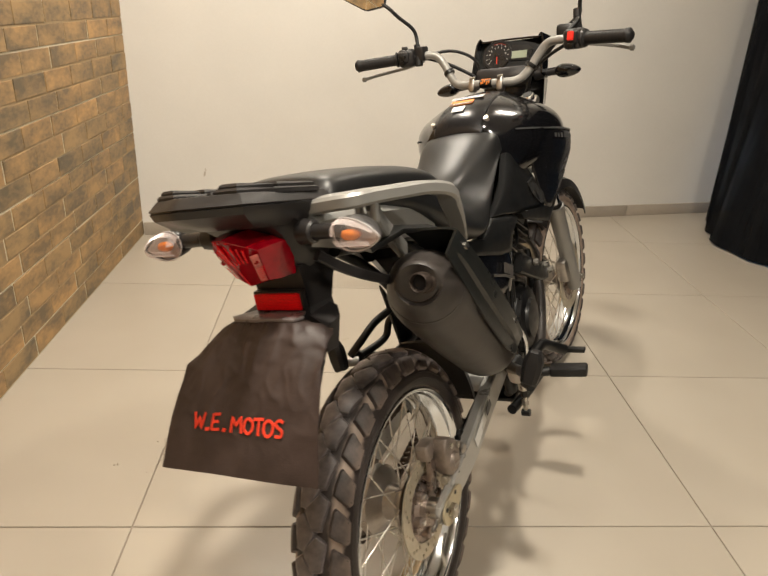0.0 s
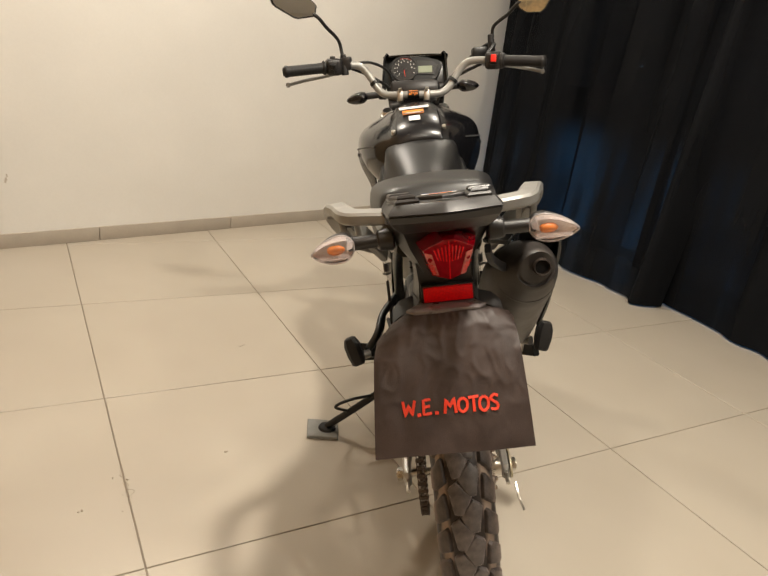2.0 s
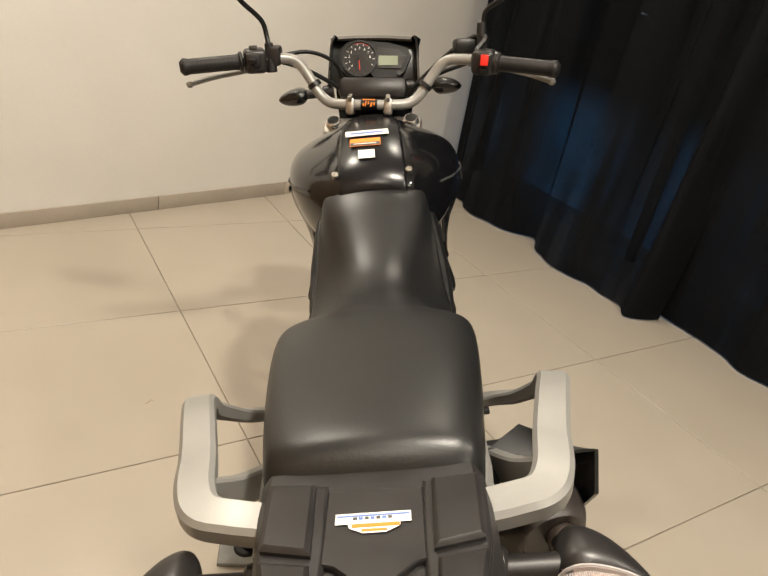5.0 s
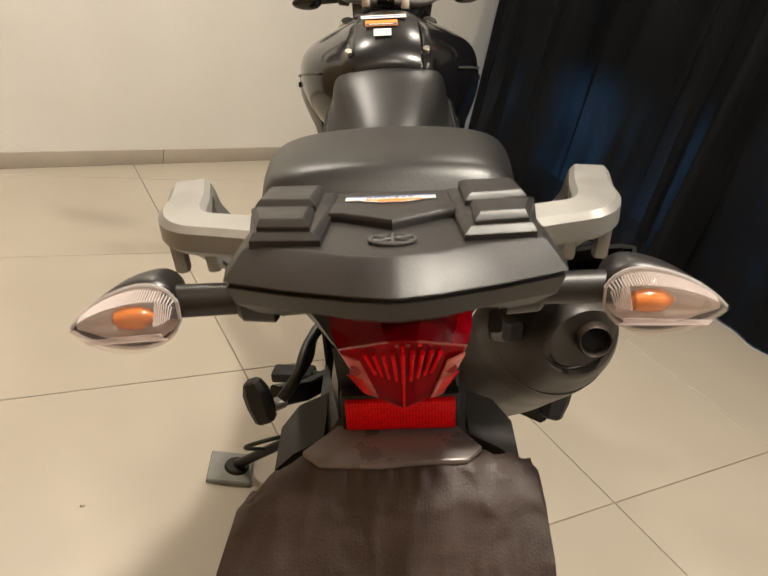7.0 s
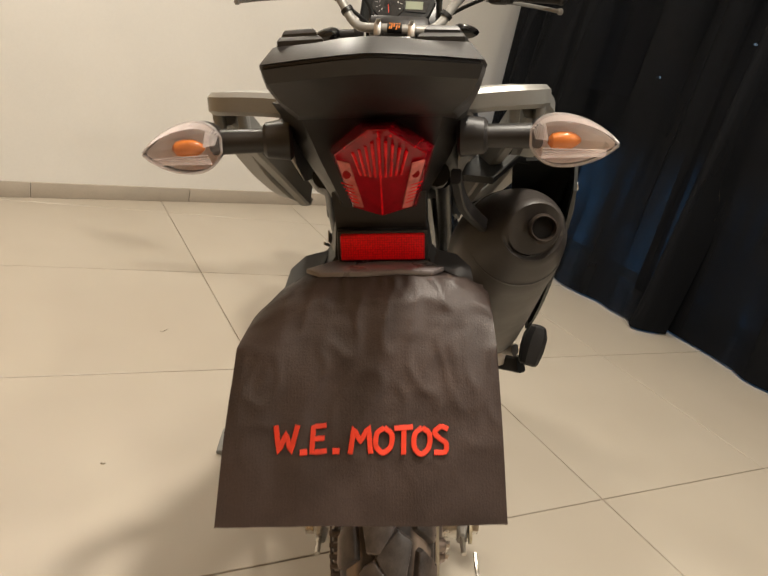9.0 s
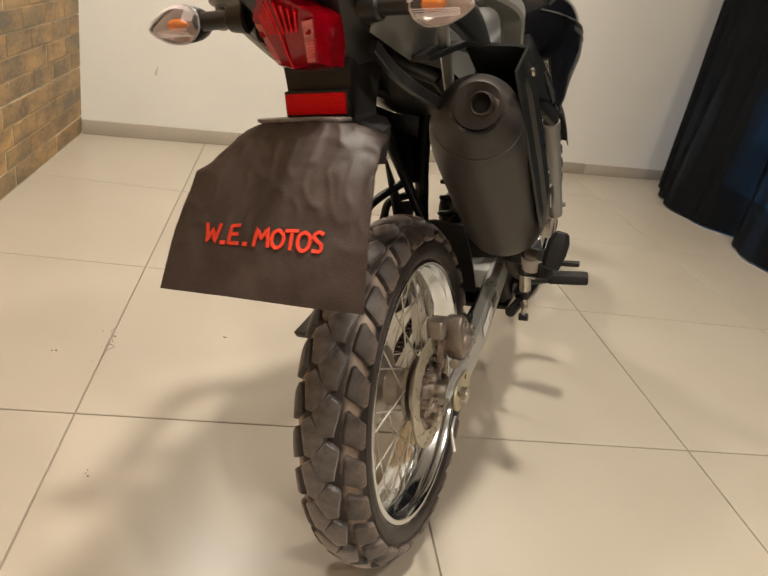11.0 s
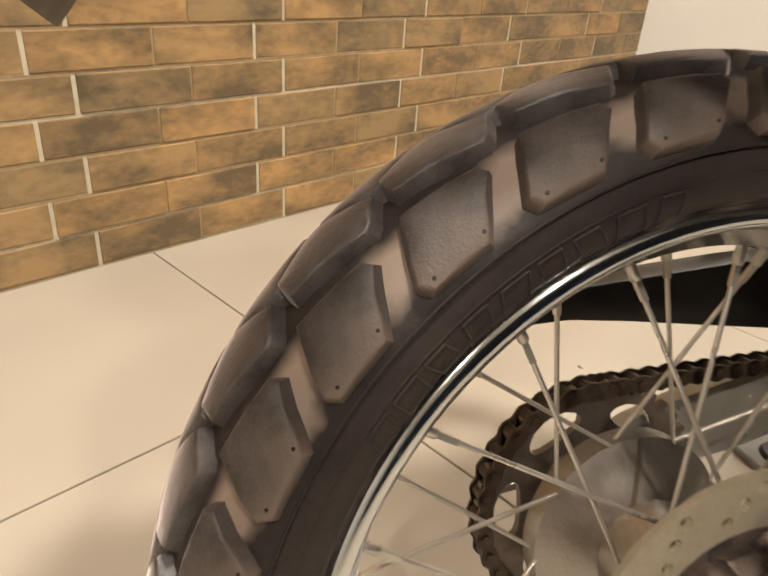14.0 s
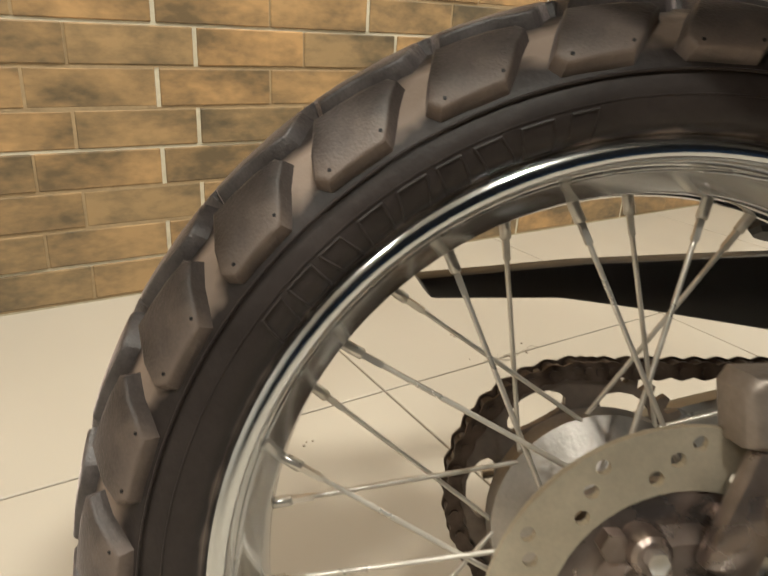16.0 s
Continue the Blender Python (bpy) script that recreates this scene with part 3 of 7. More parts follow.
rail = part("curtain_rail", rod((2.87, 2.95, 2.71), (2.87, -2.7, 2.71), 0.015), M_STEEL)
tagged(rail, "straight steel curtain rail under the ceiling", "curtain rail")


# ---- the motorcycle ----
# Its own axes: x to its right, y forward, z up from the rear tyre's foot; it leans on its side stand.
bike = tagged(new("motorcycle"), "black trail motorcycle with silver grab rails, leaning on its side stand", "motorcycle")
LEAN = Euler((0, radians(-14.3), radians(-29))).to_matrix().to_4x4()
BIKE = Matrix.Translation((0.618, -0.246, 0.302)) @ LEAN @ Matrix.Translation((0, 0, -0.31))
bike.matrix_basis = BIKE

# the steering: what turns with the handlebar is turned a little to the right
HEAD, AXIS = Vector((0, 0.93, 1.0)), Vector((0, -0.43, 0.90)).normalized()
STEER = Matrix.Translation(HEAD) @ Matrix.Rotation(radians(-4.0), 4, AXIS) @ Matrix.Translation(-HEAD)


def tyre_profile(r, hw, bead):
    """(x, radius) of a tyre's carcass from the left bead over the crown to the right bead."""
    half = [(0.0, r - 0.008), (0.20, r - 0.009), (0.40, r - 0.0125), (0.60, r - 0.019), (0.78, r - 0.029), (0.92, r - 0.043), (0.985, r - 0.054), (0.97, bead + 0.0135), (0.94, bead + 0.0085), (0.885, bead + 0.0055), (0.81, bead + 0.0035), (0.62, bead - 0.002)]
    return [(-f * hw, q) for f, q in reversed(half)] + [(f * hw, q) for f, q in half[1:]]


def on_profile(prof, s):
    """Point and outward normal on the carcass at arc length s from the crown, to the right."""
    mid = len(prof) // 2
    pts = [Vector((a, r)) for a, r in prof[mid:]]
    sign, s = (1, s) if s >= 0 else (-1, -s)
    for a, b in zip(pts, pts[1:]):
        d = (b - a).length
        if s <= d:
            p, t = a + (b - a) * (s / d), (b - a).normalized()
            return Vector((sign * p.x, p.y)), Vector((sign * -t.y, t.x))
        s -= d
    return Vector((sign * pts[-1].x, pts[-1].y)), Vector((sign, 0))


def tread_block(prof, outline, pitch, height, inset=0.0):
    """A block from an outline of (arc across, share of the pitch along), standing on the carcass."""
    bm = bmesh.new()
    cs = sum(s for s, _ in outline) / len(outline)
    ca = sum(a for _, a in outline) / len(outline)

    def ring(grow, h):
        out = []
        for s, a in outline:
            ds, da = s - cs, (a - ca) * pitch * 0.3
            d = math.hypot(ds, da) + 1e-6
            s2, a2 = s + grow * ds / d, a + grow * da / d / (pitch * 0.3)
            p, n = on_profile(prof, s2)
            p = p + n * h
            t = a2 * pitch
            out.append((p.x, p.y * math.sin(t), p.y * math.cos(t)))
        return out

    dense = []
    for (s0, a0), (s1, a1) in zip(outline, outline[1:] + outline[:1]):
        for k in range(3):
            dense.append((s0 + (s1 - s0) * k / 3, a0 + (a1 - a0) * k / 3))
    outline = dense
    rings = [ring(0.0036 - inset, -0.002), ring(0.0006 - inset, height * 0.80), ring(-0.0002 - inset, height * 0.94), ring(-0.0016 - inset, height)]
    vs = [[bm.verts.new(p) for p in r] for r in rings]
    n = len(outline)
    for a, b in zip(vs, vs[1:]):
        for k in range(n):
            bm.faces.new((a[k], a[(k + 1) % n], b[(k + 1) % n], b[k]))
    # the top keeps to the curve of the carcass
    pc, nc = on_profile(prof, cs)
    pc = pc + nc * height
    t = ca * pitch
    inner = []
    for s, a in outline:
        s2, a2 = cs + (s - cs) * 0.5, ca + (a - ca) * 0.5
        p, nn = on_profile(prof, s2)
        p = p + nn * height
        inner.append(bm.verts.new((p.x, p.y * math.sin(a2 * pitch), p.y * math.cos(a2 * pitch))))
    for k in range(n):
        bm.faces.new((vs[-1][k], vs[-1][(k + 1) % n], inner[(k + 1) % n], inner[k]))
    mid = bm.verts.new((pc.x, pc.y * math.sin(t), pc.y * math.cos(t)))
    for k in range(n):
        bm.faces.new((inner[k], inner[(k + 1) % n], mid))
    return bm


CENTRE_BLOCK = [(-0.011, 0.03), (0.005, -0.45), (0.0200, -0.42), (0.0275, 0.27), (0.0245, 0.34), (0.0115, 0.47)]
SIDE_BLOCK = [(0.0330, -0.20), (0.0360, 0.40), (0.0400, 0.445), (0.0635, 0.13), (0.0637, -0.384), (0.0580, -0.451)]


def wheel(prefix, centre, r, hw, bead, count, disc_r, m=Matrix()):
    at = m @ Matrix.Translation(centre)
    prof = tyre_profile(r, hw, bead)
    inner = [(hw * 0.56, bead - 0.002), (-hw * 0.56, bead - 0.002)]
    tyre = part(prefix + "_tyre", lathe(prof + inner, 112, True), M_RUBBER, bike, "black knobbly trail tyre with dusty blocks", loc=at, smooth=60)
    pitch = 2 * math.pi / count
    k = hw / 0.056
    outlines = []
    for side in (1, -1):
        outlines.append(([(side * s * k, a) for s, a in CENTRE_BLOCK], 0.421 if side > 0 else 0.921))
        outlines.append(([(side * s * k, a) for s, a in SIDE_BLOCK], 0.099 if side > 0 else 0.599))
    for outline, off in outlines:
        first = part("tread_block", tread_block(prof, outline, pitch, 0.008, 0.0 if max(abs(s) for s, a in outline) > 0.03 * k else 0.0013), M_BLOCK if max(abs(s) for s, a in outline) > 0.03 * k else M_CROWN, tyre, smooth=40)
        for i in range(count):
            turn = Matrix.Rotation(-(i + off) * pitch, 4, "X")
            if i == 0:
                first.matrix_basis = turn
            else:
                share(first, turn)
    # rim: lips, wells and inner band
    w, b = 0.765 * hw, bead - 0.001
    lip = [(w - 0.0005 + 0.0075 * math.cos(t), b - 0.002 + 0.0072 * math.sin(t)) for t in np.linspace(radians(100), radians(-50), 9)]
    right = lip + [(w - 0.007, b - 0.0100), (0.027, b - 0.0125), (0.020, b - 0.0215), (0.0, b - 0.0245)]
    rim_prof = right + [(-x, r) for x, r in reversed(right[:-1])] + [(-w + 0.004, b - 0.001), (0.0, b - 0.018), (w - 0.004, b - 0.001)]
    rim = part(prefix + "_wheel", lathe(rim_prof, 112, True), M_CHROME, bike, "chromed steel spoked wheel rim", loc=at, smooth=50)
    hub_r = 0.058
    part("hub", lathe([(-0.052, 0.03), (-0.05, 0.066), (-0.046, 0.07), (-0.030, 0.07), (-0.026, 0.062), (-0.012, 0.036), (0.012, 0.033), (0.024, 0.040), (0.030, hub_r), (0.036, hub_r), (0.039, 0.045), (0.055, 0.04), (0.056, 0.02)], 48), M_ALLOY, rim, "cast alloy hub")
    # spokes in crossing pairs, each with its nipple
    for side, x0, x1, rh in ((1, 0.033, 0.010, hub_r - 0.003), (-1, -0.034, -0.008, 0.066)):
        for lean in (1, -1):
            a = radians(30) * lean
            p = Vector((x0 + 0.003 * lean, rh * math.sin(a), rh * math.cos(a)))
            q = Vector((x1, 0.0, b - 0.0245))
            d = (p - q).normalized()
            bm = rod(p, q, 0.0015, seg=8)
            rod(q + d * 0.010, q - d * 0.003, 0.0031, seg=10, bm=bm, bevel=0.0006)
            rod(q + d * 0.022, q + d * 0.010, 0.0024, seg=4, bm=bm)
            spoke = part("spoke", bm, M_SPOKE, rim, smooth=50)
            first = (-54 if lean > 0 else -33.7) + (0 if side > 0 else 10.4)
            for i in range(9):
                turn = Matrix.Rotation(-radians(first + 40 * i), 4, "X")
                if i == 0:
                    spoke.matrix_basis = turn
                else:
                    share(spoke, turn)
    holes = []
    for i in range(12):
        a = 2 * math.pi * i / 12
        holes += [(disc_r - 0.008, a, 0.0038), (disc_r - 0.0155, a + 0.12, 0.0038), (disc_r - 0.023, a + 0.26, 0.0038)]
    disc = part("brake_disc", holed_disc(disc_r, disc_r - 0.031, holes, 0.004, 0.062), M_DISC, rim, "drilled steel brake disc", smooth=30)
    bm = bmesh.new()
    for i in range(6):
        t = 2 * math.pi * i / 6
        box(0.006, 0.024, 0.034, (0.060, (disc_r - 0.04) * math.sin(t), (disc_r - 0.04) * math.cos(t)), 0.002, 1, (-math.degrees(t), 0, 0), bm)
        rod((0.060, 0.056 * math.sin(t + 0.3), 0.056 * math.cos(t + 0.3)), (0.072, 0.056 * math.sin(t + 0.3), 0.056 * math.cos(t + 0.3)), 0.0075, seg=6, bm=bm)
    lathe([(0.054, 0.048), (0.056, 0.066), (0.062, 0.066), (0.064, 0.05), (0.072, 0.044), (0.074, 0.026)], 32, bm=bm)
    lathe([(0.058, disc_r - 0.034), (0.062, disc_r - 0.030), (0.064, disc_r - 0.034), (0.064, disc_r - 0.048), (0.058, disc_r - 0.050)], 40, bm=bm)
    for i in range(6):
        t = 2 * math.pi * (i + 0.5) / 6
        c = Vector((0, 0.046 * math.sin(t), 0.046 * math.cos(t)))
        rod(c + Vector((0.056, 0, 0)), c + Vector((0.078, 0, 0)), 0.013, 0.010, 14, bm, 0.002)
    part("disc_carrier", bm, M_HUBCAST, rim)
    for i in range(6):
        t = 2 * math.pi * (i + 0.5) / 6
        c = Vector((0, 0.046 * math.sin(t), 0.046 * math.cos(t)))
        part("disc_bolt", rod(c + Vector((0.077, 0, 0)), c + Vector((0.083, 0, 0)), 0.006, 0.0055, 6), M_BOWL, rim)
    return tyre, rim


REAR, FRONT = Vector((0, 0, 0.31)), Vector((0, 1.335, 0.322))
rear_tyre, rear_rim = wheel("rear", REAR, 0.304, 0.056, 0.2275, 29, 0.098)
front_tyre, front_rim = wheel("front", FRONT, 0.325, 0.046, 0.254, 30, 0.12, STEER)

# pin marks of the mould near the outer corners of the rear tyre's shoulder blocks
prof = tyre_profile(0.304, 0.056, 0.2275)
# black pins stand for small dents, their shade put in as colour
pin = None
for i in range(29):
    for arc, along in ((0.0585, 0.145), (0.0600, -0.33)):
        p, n = on_profile(prof, arc)
        p = p + n * 0.0079
        t = (along + i + 0.099) * 2 * math.pi / 29
        m = Matrix.Rotation(-t, 4, "X") @ Matrix.Translation((p.x, 0, p.y)) @ Vector((n.x, 0, n.y)).to_track_quat("Z", "Y").to_matrix().to_4x4()
        if pin is None:
            pin = part("pin_mark", rod((0, 0, -0.001), (0, 0, 0.0005), 0.0011, 0.0009, 8), M_GRIP, rear_tyre, loc=m)
        else:
            share(pin, m)

# raised marks on the sidewall of the rear tyre: thin outlined shapes in a row
SIDE = sorted((q, x) for x, q in tyre_profile(0.304, 0.056, 0.2275) if x > 0.03)
def on_sidewall(r, angle):
    x = float(np.interp(r, [q for q, _ in SIDE], [x for _, x in SIDE]))
    return (x + 0.0004, r * math.sin(angle), r * math.cos(angle))


for k in range(9):
    mid, wide, slant = radians(-54.2 + 4.85 * k), radians((1.55, 1.75, 1.45)[k % 3]), radians((0.5, 0.0, -0.4, 0.2)[k % 4])
    corners = [(-wide, 0.2320, -slant), (wide, 0.2320, -slant), (wide, 0.2452, slant), (-wide, 0.2452, slant)]
    bm = bmesh.new()
    for (a0, r0, s0), (a1, r1, s1) in zip(corners, corners[1:] + corners[:1]):
        pts = [on_sidewall(r0 + (r1 - r0) * f, mid + a0 + s0 + (a1 + s1 - a0 - s0) * f) for f in np.linspace(0, 1, 6)]
        sweep(pts, [(0.00055 * math.cos(q), 0.00075 * math.sin(q)) for q in np.linspace(0, 2 * math.pi, 6, endpoint=False)], bm)
    part("raised_mark", bm, M_RUBBER, rear_tyre)
for r, x in ((0.2585, 0.0540), (0.2475, 0.0544)):
    part("sidewall_ridge", lathe([(x, r + 0.0008), (x + 0.0009, r + 0.0003), (x + 0.0009, r - 0.0003), (x, r - 0.0008)], 112, True), M_RUBBER, rear_tyre)

# rear sprocket and chain
def sprocket(r, teeth, x, hole):
    bm = bmesh.new()
    out, edges = [], []
    n = teeth * 4
    for k in range(n):
        q = r + (0.004 if k % 4 in (1, 2) else -0.004)
        t = 2 * math.pi * k / n
        out.append(bm.verts.new((x, q * math.cos(t), q * math.sin(t))))
    edges = [bm.edges.new((out[k], out[(k + 1) % n])) for k in range(n)]
    vs = [bm.verts.new((x, hole * math.cos(2 * math.pi * k / 32), hole * math.sin(2 * math.pi * k / 32))) for k in range(32)]
    edges += [bm.edges.new((vs[k], vs[(k + 1) % 32])) for k in range(32)]
    if r > 0.06:
        for i in range(6):
            a = 2 * math.pi * i / 6
            vs = [bm.verts.new((x, r * 0.775 * math.cos(a + 0.34 * math.cos(u)) + 0.0105 * math.sin(u) * math.cos(a), r * 0.775 * math.sin(a + 0.34 * math.cos(u)) + 0.0105 * math.sin(u) * math.sin(a))) for u in np.linspace(0, 2 * math.pi, 14, endpoint=False)]
            edges += [bm.edges.new((vs[k], vs[(k + 1) % 14])) for k in range(14)]
    bmesh.ops.triangle_fill(bm, use_beauty=True, use_dissolve=False, edges=edges, normal=(1, 0, 0))
    g = bmesh.ops.extrude_face_region(bm, geom=list(bm.faces))
    bmesh.ops.translate(bm, vec=(0.006, 0, 0), verts=[v for v in g["geom"] if isinstance(v, bmesh.types.BMVert)])
    return bm


SPX, SPR, FSP = -0.082, 0.086, Vector((-0.082, 0.52, 0.375))
M_SPROCKET = mat("worn_sprocket_steel", (0.20, 0.165, 0.14), 0.42, 0.7, vary=0.3, scale=40, bump=0.15)
part("sprocket", sprocket(SPR, 40, SPX, 0.045), M_SPROCKET, rear_rim, "dark toothed sprocket")
chain = part("chain", tube([(SPX + 0.003, 0.0, 0.31 + SPR), (SPX + 0.003, 0.26, 0.31 + SPR + 0.006), (SPX + 0.003, FSP.y, FSP.z + 0.032)], 0.0025, 4, 6), M_CHAIN, bike, "oily dark roller chain")
path, step = [], 0.0159
a0 = math.pi / 2
for k in range(int(math.pi * SPR / step) + 1):
    a = a0 + k * step / SPR
    path.append((Vector((SPX + 0.003, SPR * math.cos(a), 0.31 + SPR * math.sin(a))), a + math.pi / 2))
for z0, z1 in ((0.31 + SPR, FSP.z + 0.032), (0.31 - SPR, FSP.z - 0.032)):
    n = int(FSP.y / step)
    for k in range(n):
        f = (k + 0.5) / n
        path.append((Vector((SPX + 0.003, FSP.y * f, z0 + (z1 - z0) * f)), math.atan2(z1 - z0, FSP.y)))
def link_plate(wide, bm):
    """One pair of waisted side plates with its roller pins."""
    n = 10
    out = [(0.008 + 0.0066 * math.cos(t), 0.0066 * math.sin(t)) for t in np.linspace(-1.9, 1.9, n)] + [(0.0, 0.0044)] + [(-0.008 + 0.0066 * math.cos(t), 0.0066 * math.sin(t)) for t in np.linspace(math.pi - 1.9, math.pi + 1.9, n)] + [(0.0, -0.0044)]
    for x in (-wide, wide):
        loft([[(x - 0.001, y, z) for y, z in out], [(x + 0.001, y, z) for y, z in out]], bm)
    for y in (-0.008, 0.008):
        rod((-wide - 0.0022, y, 0), (wide + 0.0022, y, 0), 0.0030, seg=8, bm=bm)
    return bm


bm = link_plate(0.0072, bmesh.new())
rod((-0.006, 0.008, 0), (0.006, 0.008, 0), 0.0052, seg=10, bm=bm)
link_mesh = None
for p, a in path:
    m = Matrix.Translation(p) @ Matrix.Rotation(a, 4, "X")
    if link_mesh is None:
        link_mesh = part("link", bm, M_CHAIN, chain, loc=m)
    else:
        share(link_mesh, m)

# swingarm
bm = bmesh.new()
for sx in (1, -1):
    x = 0.103 if sx > 0 else -0.111
    pts = curve_points([(x, 0.040, 0.322), (x, 0.055, 0.326), (x, 0.10, 0.336), (x * 0.99, 0.17, 0.350), (x * 0.97, 0.30, 0.383), (x * 0.9, 0.46, 0.41)], 6)
    sizes = [0.68 + 0.32 * min(1, i / 16) for i in range(len(pts))]
    sweep(pts, flat_section(0.027, 0.063, 0.35), bm, sizes=sizes)
    sweep([(x, -0.030, 0.309), (x, -0.022, 0.310), (x, 0.0, 0.312), (x, 0.044, 0.322)], flat_section(0.018, 0.046, 0.5), bm, sizes=[0.45, 0.85, 1.0, 0.95])
box(0.20, 0.06, 0.05, (0, 0.37, 0.40), 0.01, 2, (10, 0, 0), bm)
swingarm = part("swingarm", bm, M_ARM, bike, "silver painted steel swingarm", smooth=30)
part("label", box(0.0012, 0.075, 0.026, (0.1175, 0.20, 0.365), 0.0004, 1, (20, 0, 0)), M_WHITE, swingarm, "small white paper label")
part("label", box(0.0012, 0.032, 0.018, (0.1172, 0.262, 0.384), 0.0004, 1, (20, 0, 0)), M_GREY, swingarm, "small grey label")
outline = [((0.062 if math.cos(t) > 0 else 0.032) * math.cos(t), 0.310 + 0.026 * math.sin(t) + 0.010 * max(0, math.cos(t))) for t in np.linspace(0, 2 * math.pi, 28, endpoint=False)]
end_plate = part("adjuster_plate", loft([[(x, y, z) for y, z in outline] for x in (0.1135, 0.1175)]), M_BRASSY, swingarm, "yellow zinc adjuster plate")
# black discs: the dark of the plate's holes put in as colour
for y, z in ((0.030, 0.330), (0.022, 0.291), (-0.016, 0.322)):
    part("plate_hole", rod((0.1168, y, z), (0.1182, y, z), 0.0045, seg=12), M_HOSE, end_plate)
bm = rod((-0.136, 0, 0.31), (0.130, 0, 0.31), 0.0085, seg=16)
rod((0.117, 0, 0.31), (0.128, 0, 0.31), 0.015, seg=6, bm=bm)
rod((0.064, 0, 0.31), (0.100, 0, 0.31), 0.021, seg=20, bm=bm)
rod((-0.134, 0, 0.31), (-0.122, 0, 0.31), 0.015, seg=6, bm=bm)
part("axle", bm, M_STEEL, bike)
bm = tube([(0.121, -0.045, 0.295), (0.122, -0.07, 0.28), (0.13, -0.085, 0.255)], 0.003, 4, 6)
part("cotter_pin", bm, M_STEEL, bike)
for sx in (1, -1):
    x = 0.103 if sx > 0 else -0.111
    part("adjuster_bolt", rod((x, -0.030, 0.309), (x, -0.058, 0.305), 0.004, seg=8), M_STEEL, swingarm)

# rear caliper with bracket and hose
def slab(outline, x0, x1, edge=0.0025, bm=None):
    """A cast piece from a (y, z) outline, with softened rims."""
    cy, cz = sum(p[0] for p in outline) / len(outline), sum(p[1] for p in outline) / len(outline)
    def ring(x, k):
        return [(x, y - k * (y - cy) / math.hypot(y - cy, z - cz), z - k * (z - cz) / math.hypot(y - cy, z - cz)) for y, z in outline]
    return loft([ring(x0, edge), ring(x0 + edge, 0), ring(x1 - edge, 0), ring(x1 - edge * 0.3, edge * 0.4), ring(x1, edge)], bm)


hook = [(0.006, 0.430), (0.010, 0.437), (0.034, 0.438), (0.056, 0.430), (0.064, 0.418), (0.062, 0.400), (0.048, 0.388), (0.042, 0.400), (0.040, 0.412), (0.024, 0.416), (0.020, 0.402), (0.010, 0.404)]
bm = slab(hook, 0.056, 0.086, 0.006)
caliper = part("rear_caliper", bm, M_CASTING, bike, "grey-brown cast brake caliper", smooth=35)
body = [(0.030, 0.392), (0.032, 0.424), (0.042, 0.436), (0.058, 0.434), (0.082, 0.416), (0.094, 0.398), (0.095, 0.382), (0.082, 0.360), (0.064, 0.350), (0.046, 0.354), (0.034, 0.368)]
part("caliper_body", slab(body, 0.080, 0.112, 0.005), M_CASTING, caliper, smooth=50)
part("piston_boss", rod((0.108, 0.059, 0.380), (0.118, 0.059, 0.380), 0.022, 0.019, 28, bevel=0.003), M_CASTING, caliper)
part("slide_boss", rod((0.086, 0.108, 0.378), (0.116, 0.108, 0.378), 0.0125, 0.0115, 18, bevel=0.003), M_ALLOY, caliper)
for y, z in ((0.052, 0.418), (0.082, 0.402)):
    part("caliper_bolt", rod((0.108, y, z), (0.117, y, z), 0.006, seg=6), M_STEEL, caliper)
for k in range(4):
    part("raised_mark", box(0.001, 0.0035, 0.006, (0.1185, 0.049 + 0.0065 * k, 0.378 - 0.0012 * k), 0.0003, 1), M_ALLOY, caliper)
part("bleed_cap", rod((0.10, 0.116, 0.390), (0.10, 0.130, 0.404), 0.006, seg=8), M_GRIP, caliper)
part("slide_pin", rod((0.096, 0.032, 0.350), (0.096, 0.052, 0.346), 0.0085, seg=12, bevel=0.001), M_DISC, caliper)
part("pin_boot", rod((0.096, 0.052, 0.346), (0.096, 0.085, 0.340), 0.0095, 0.0075, 12), M_GRIP, caliper)
bm = box(0.012, 0.026, 0.06, (0.080, 0.018, 0.372), 0.004, 2, (-20, 0, 0))
part("caliper_bracket", bm, M_HUBCAST, bike)
part("brake_hose", tube([(0.10, 0.112, 0.398), (0.098, 0.140, 0.394), (0.082, 0.19, 0.372), (0.080, 0.30, 0.385), (0.09, 0.42, 0.44)], 0.005), M_HOSE, bike)

# chain guard and inner mudguard
bm = plate([(-0.094, y, z) for y, z in ((-0.115, 0.452), (0.0, 0.466), (0.128, 0.476), (0.33, 0.488), (0.44, 0.488), (0.44, 0.41), (0.2, 0.415), (0.121, 0.425), (0.035, 0.436), (-0.014, 0.441), (-0.105, 0.438))], 0.035, 0.003)
part("chain_guard", bm, M_PLASTIC, bike, "black plastic chain guard")
rings = []
for t in np.linspace(radians(46), radians(80), 10):
    r = 0.337
    ring = []
    for x, dr in ((-0.065, -0.02), (-0.06, 0.0), (0, 0.008), (0.06, 0.0), (0.065, -0.02), (0.06, -0.004), (0, 0.003), (-0.06, -0.004)):
        ring.append((x, (r + dr) * math.sin(t), 0.31 + (r + dr) * math.cos(t)))
    rings.append(ring)
part("inner_mudguard", loft(rings), M_PLASTIC, bike)

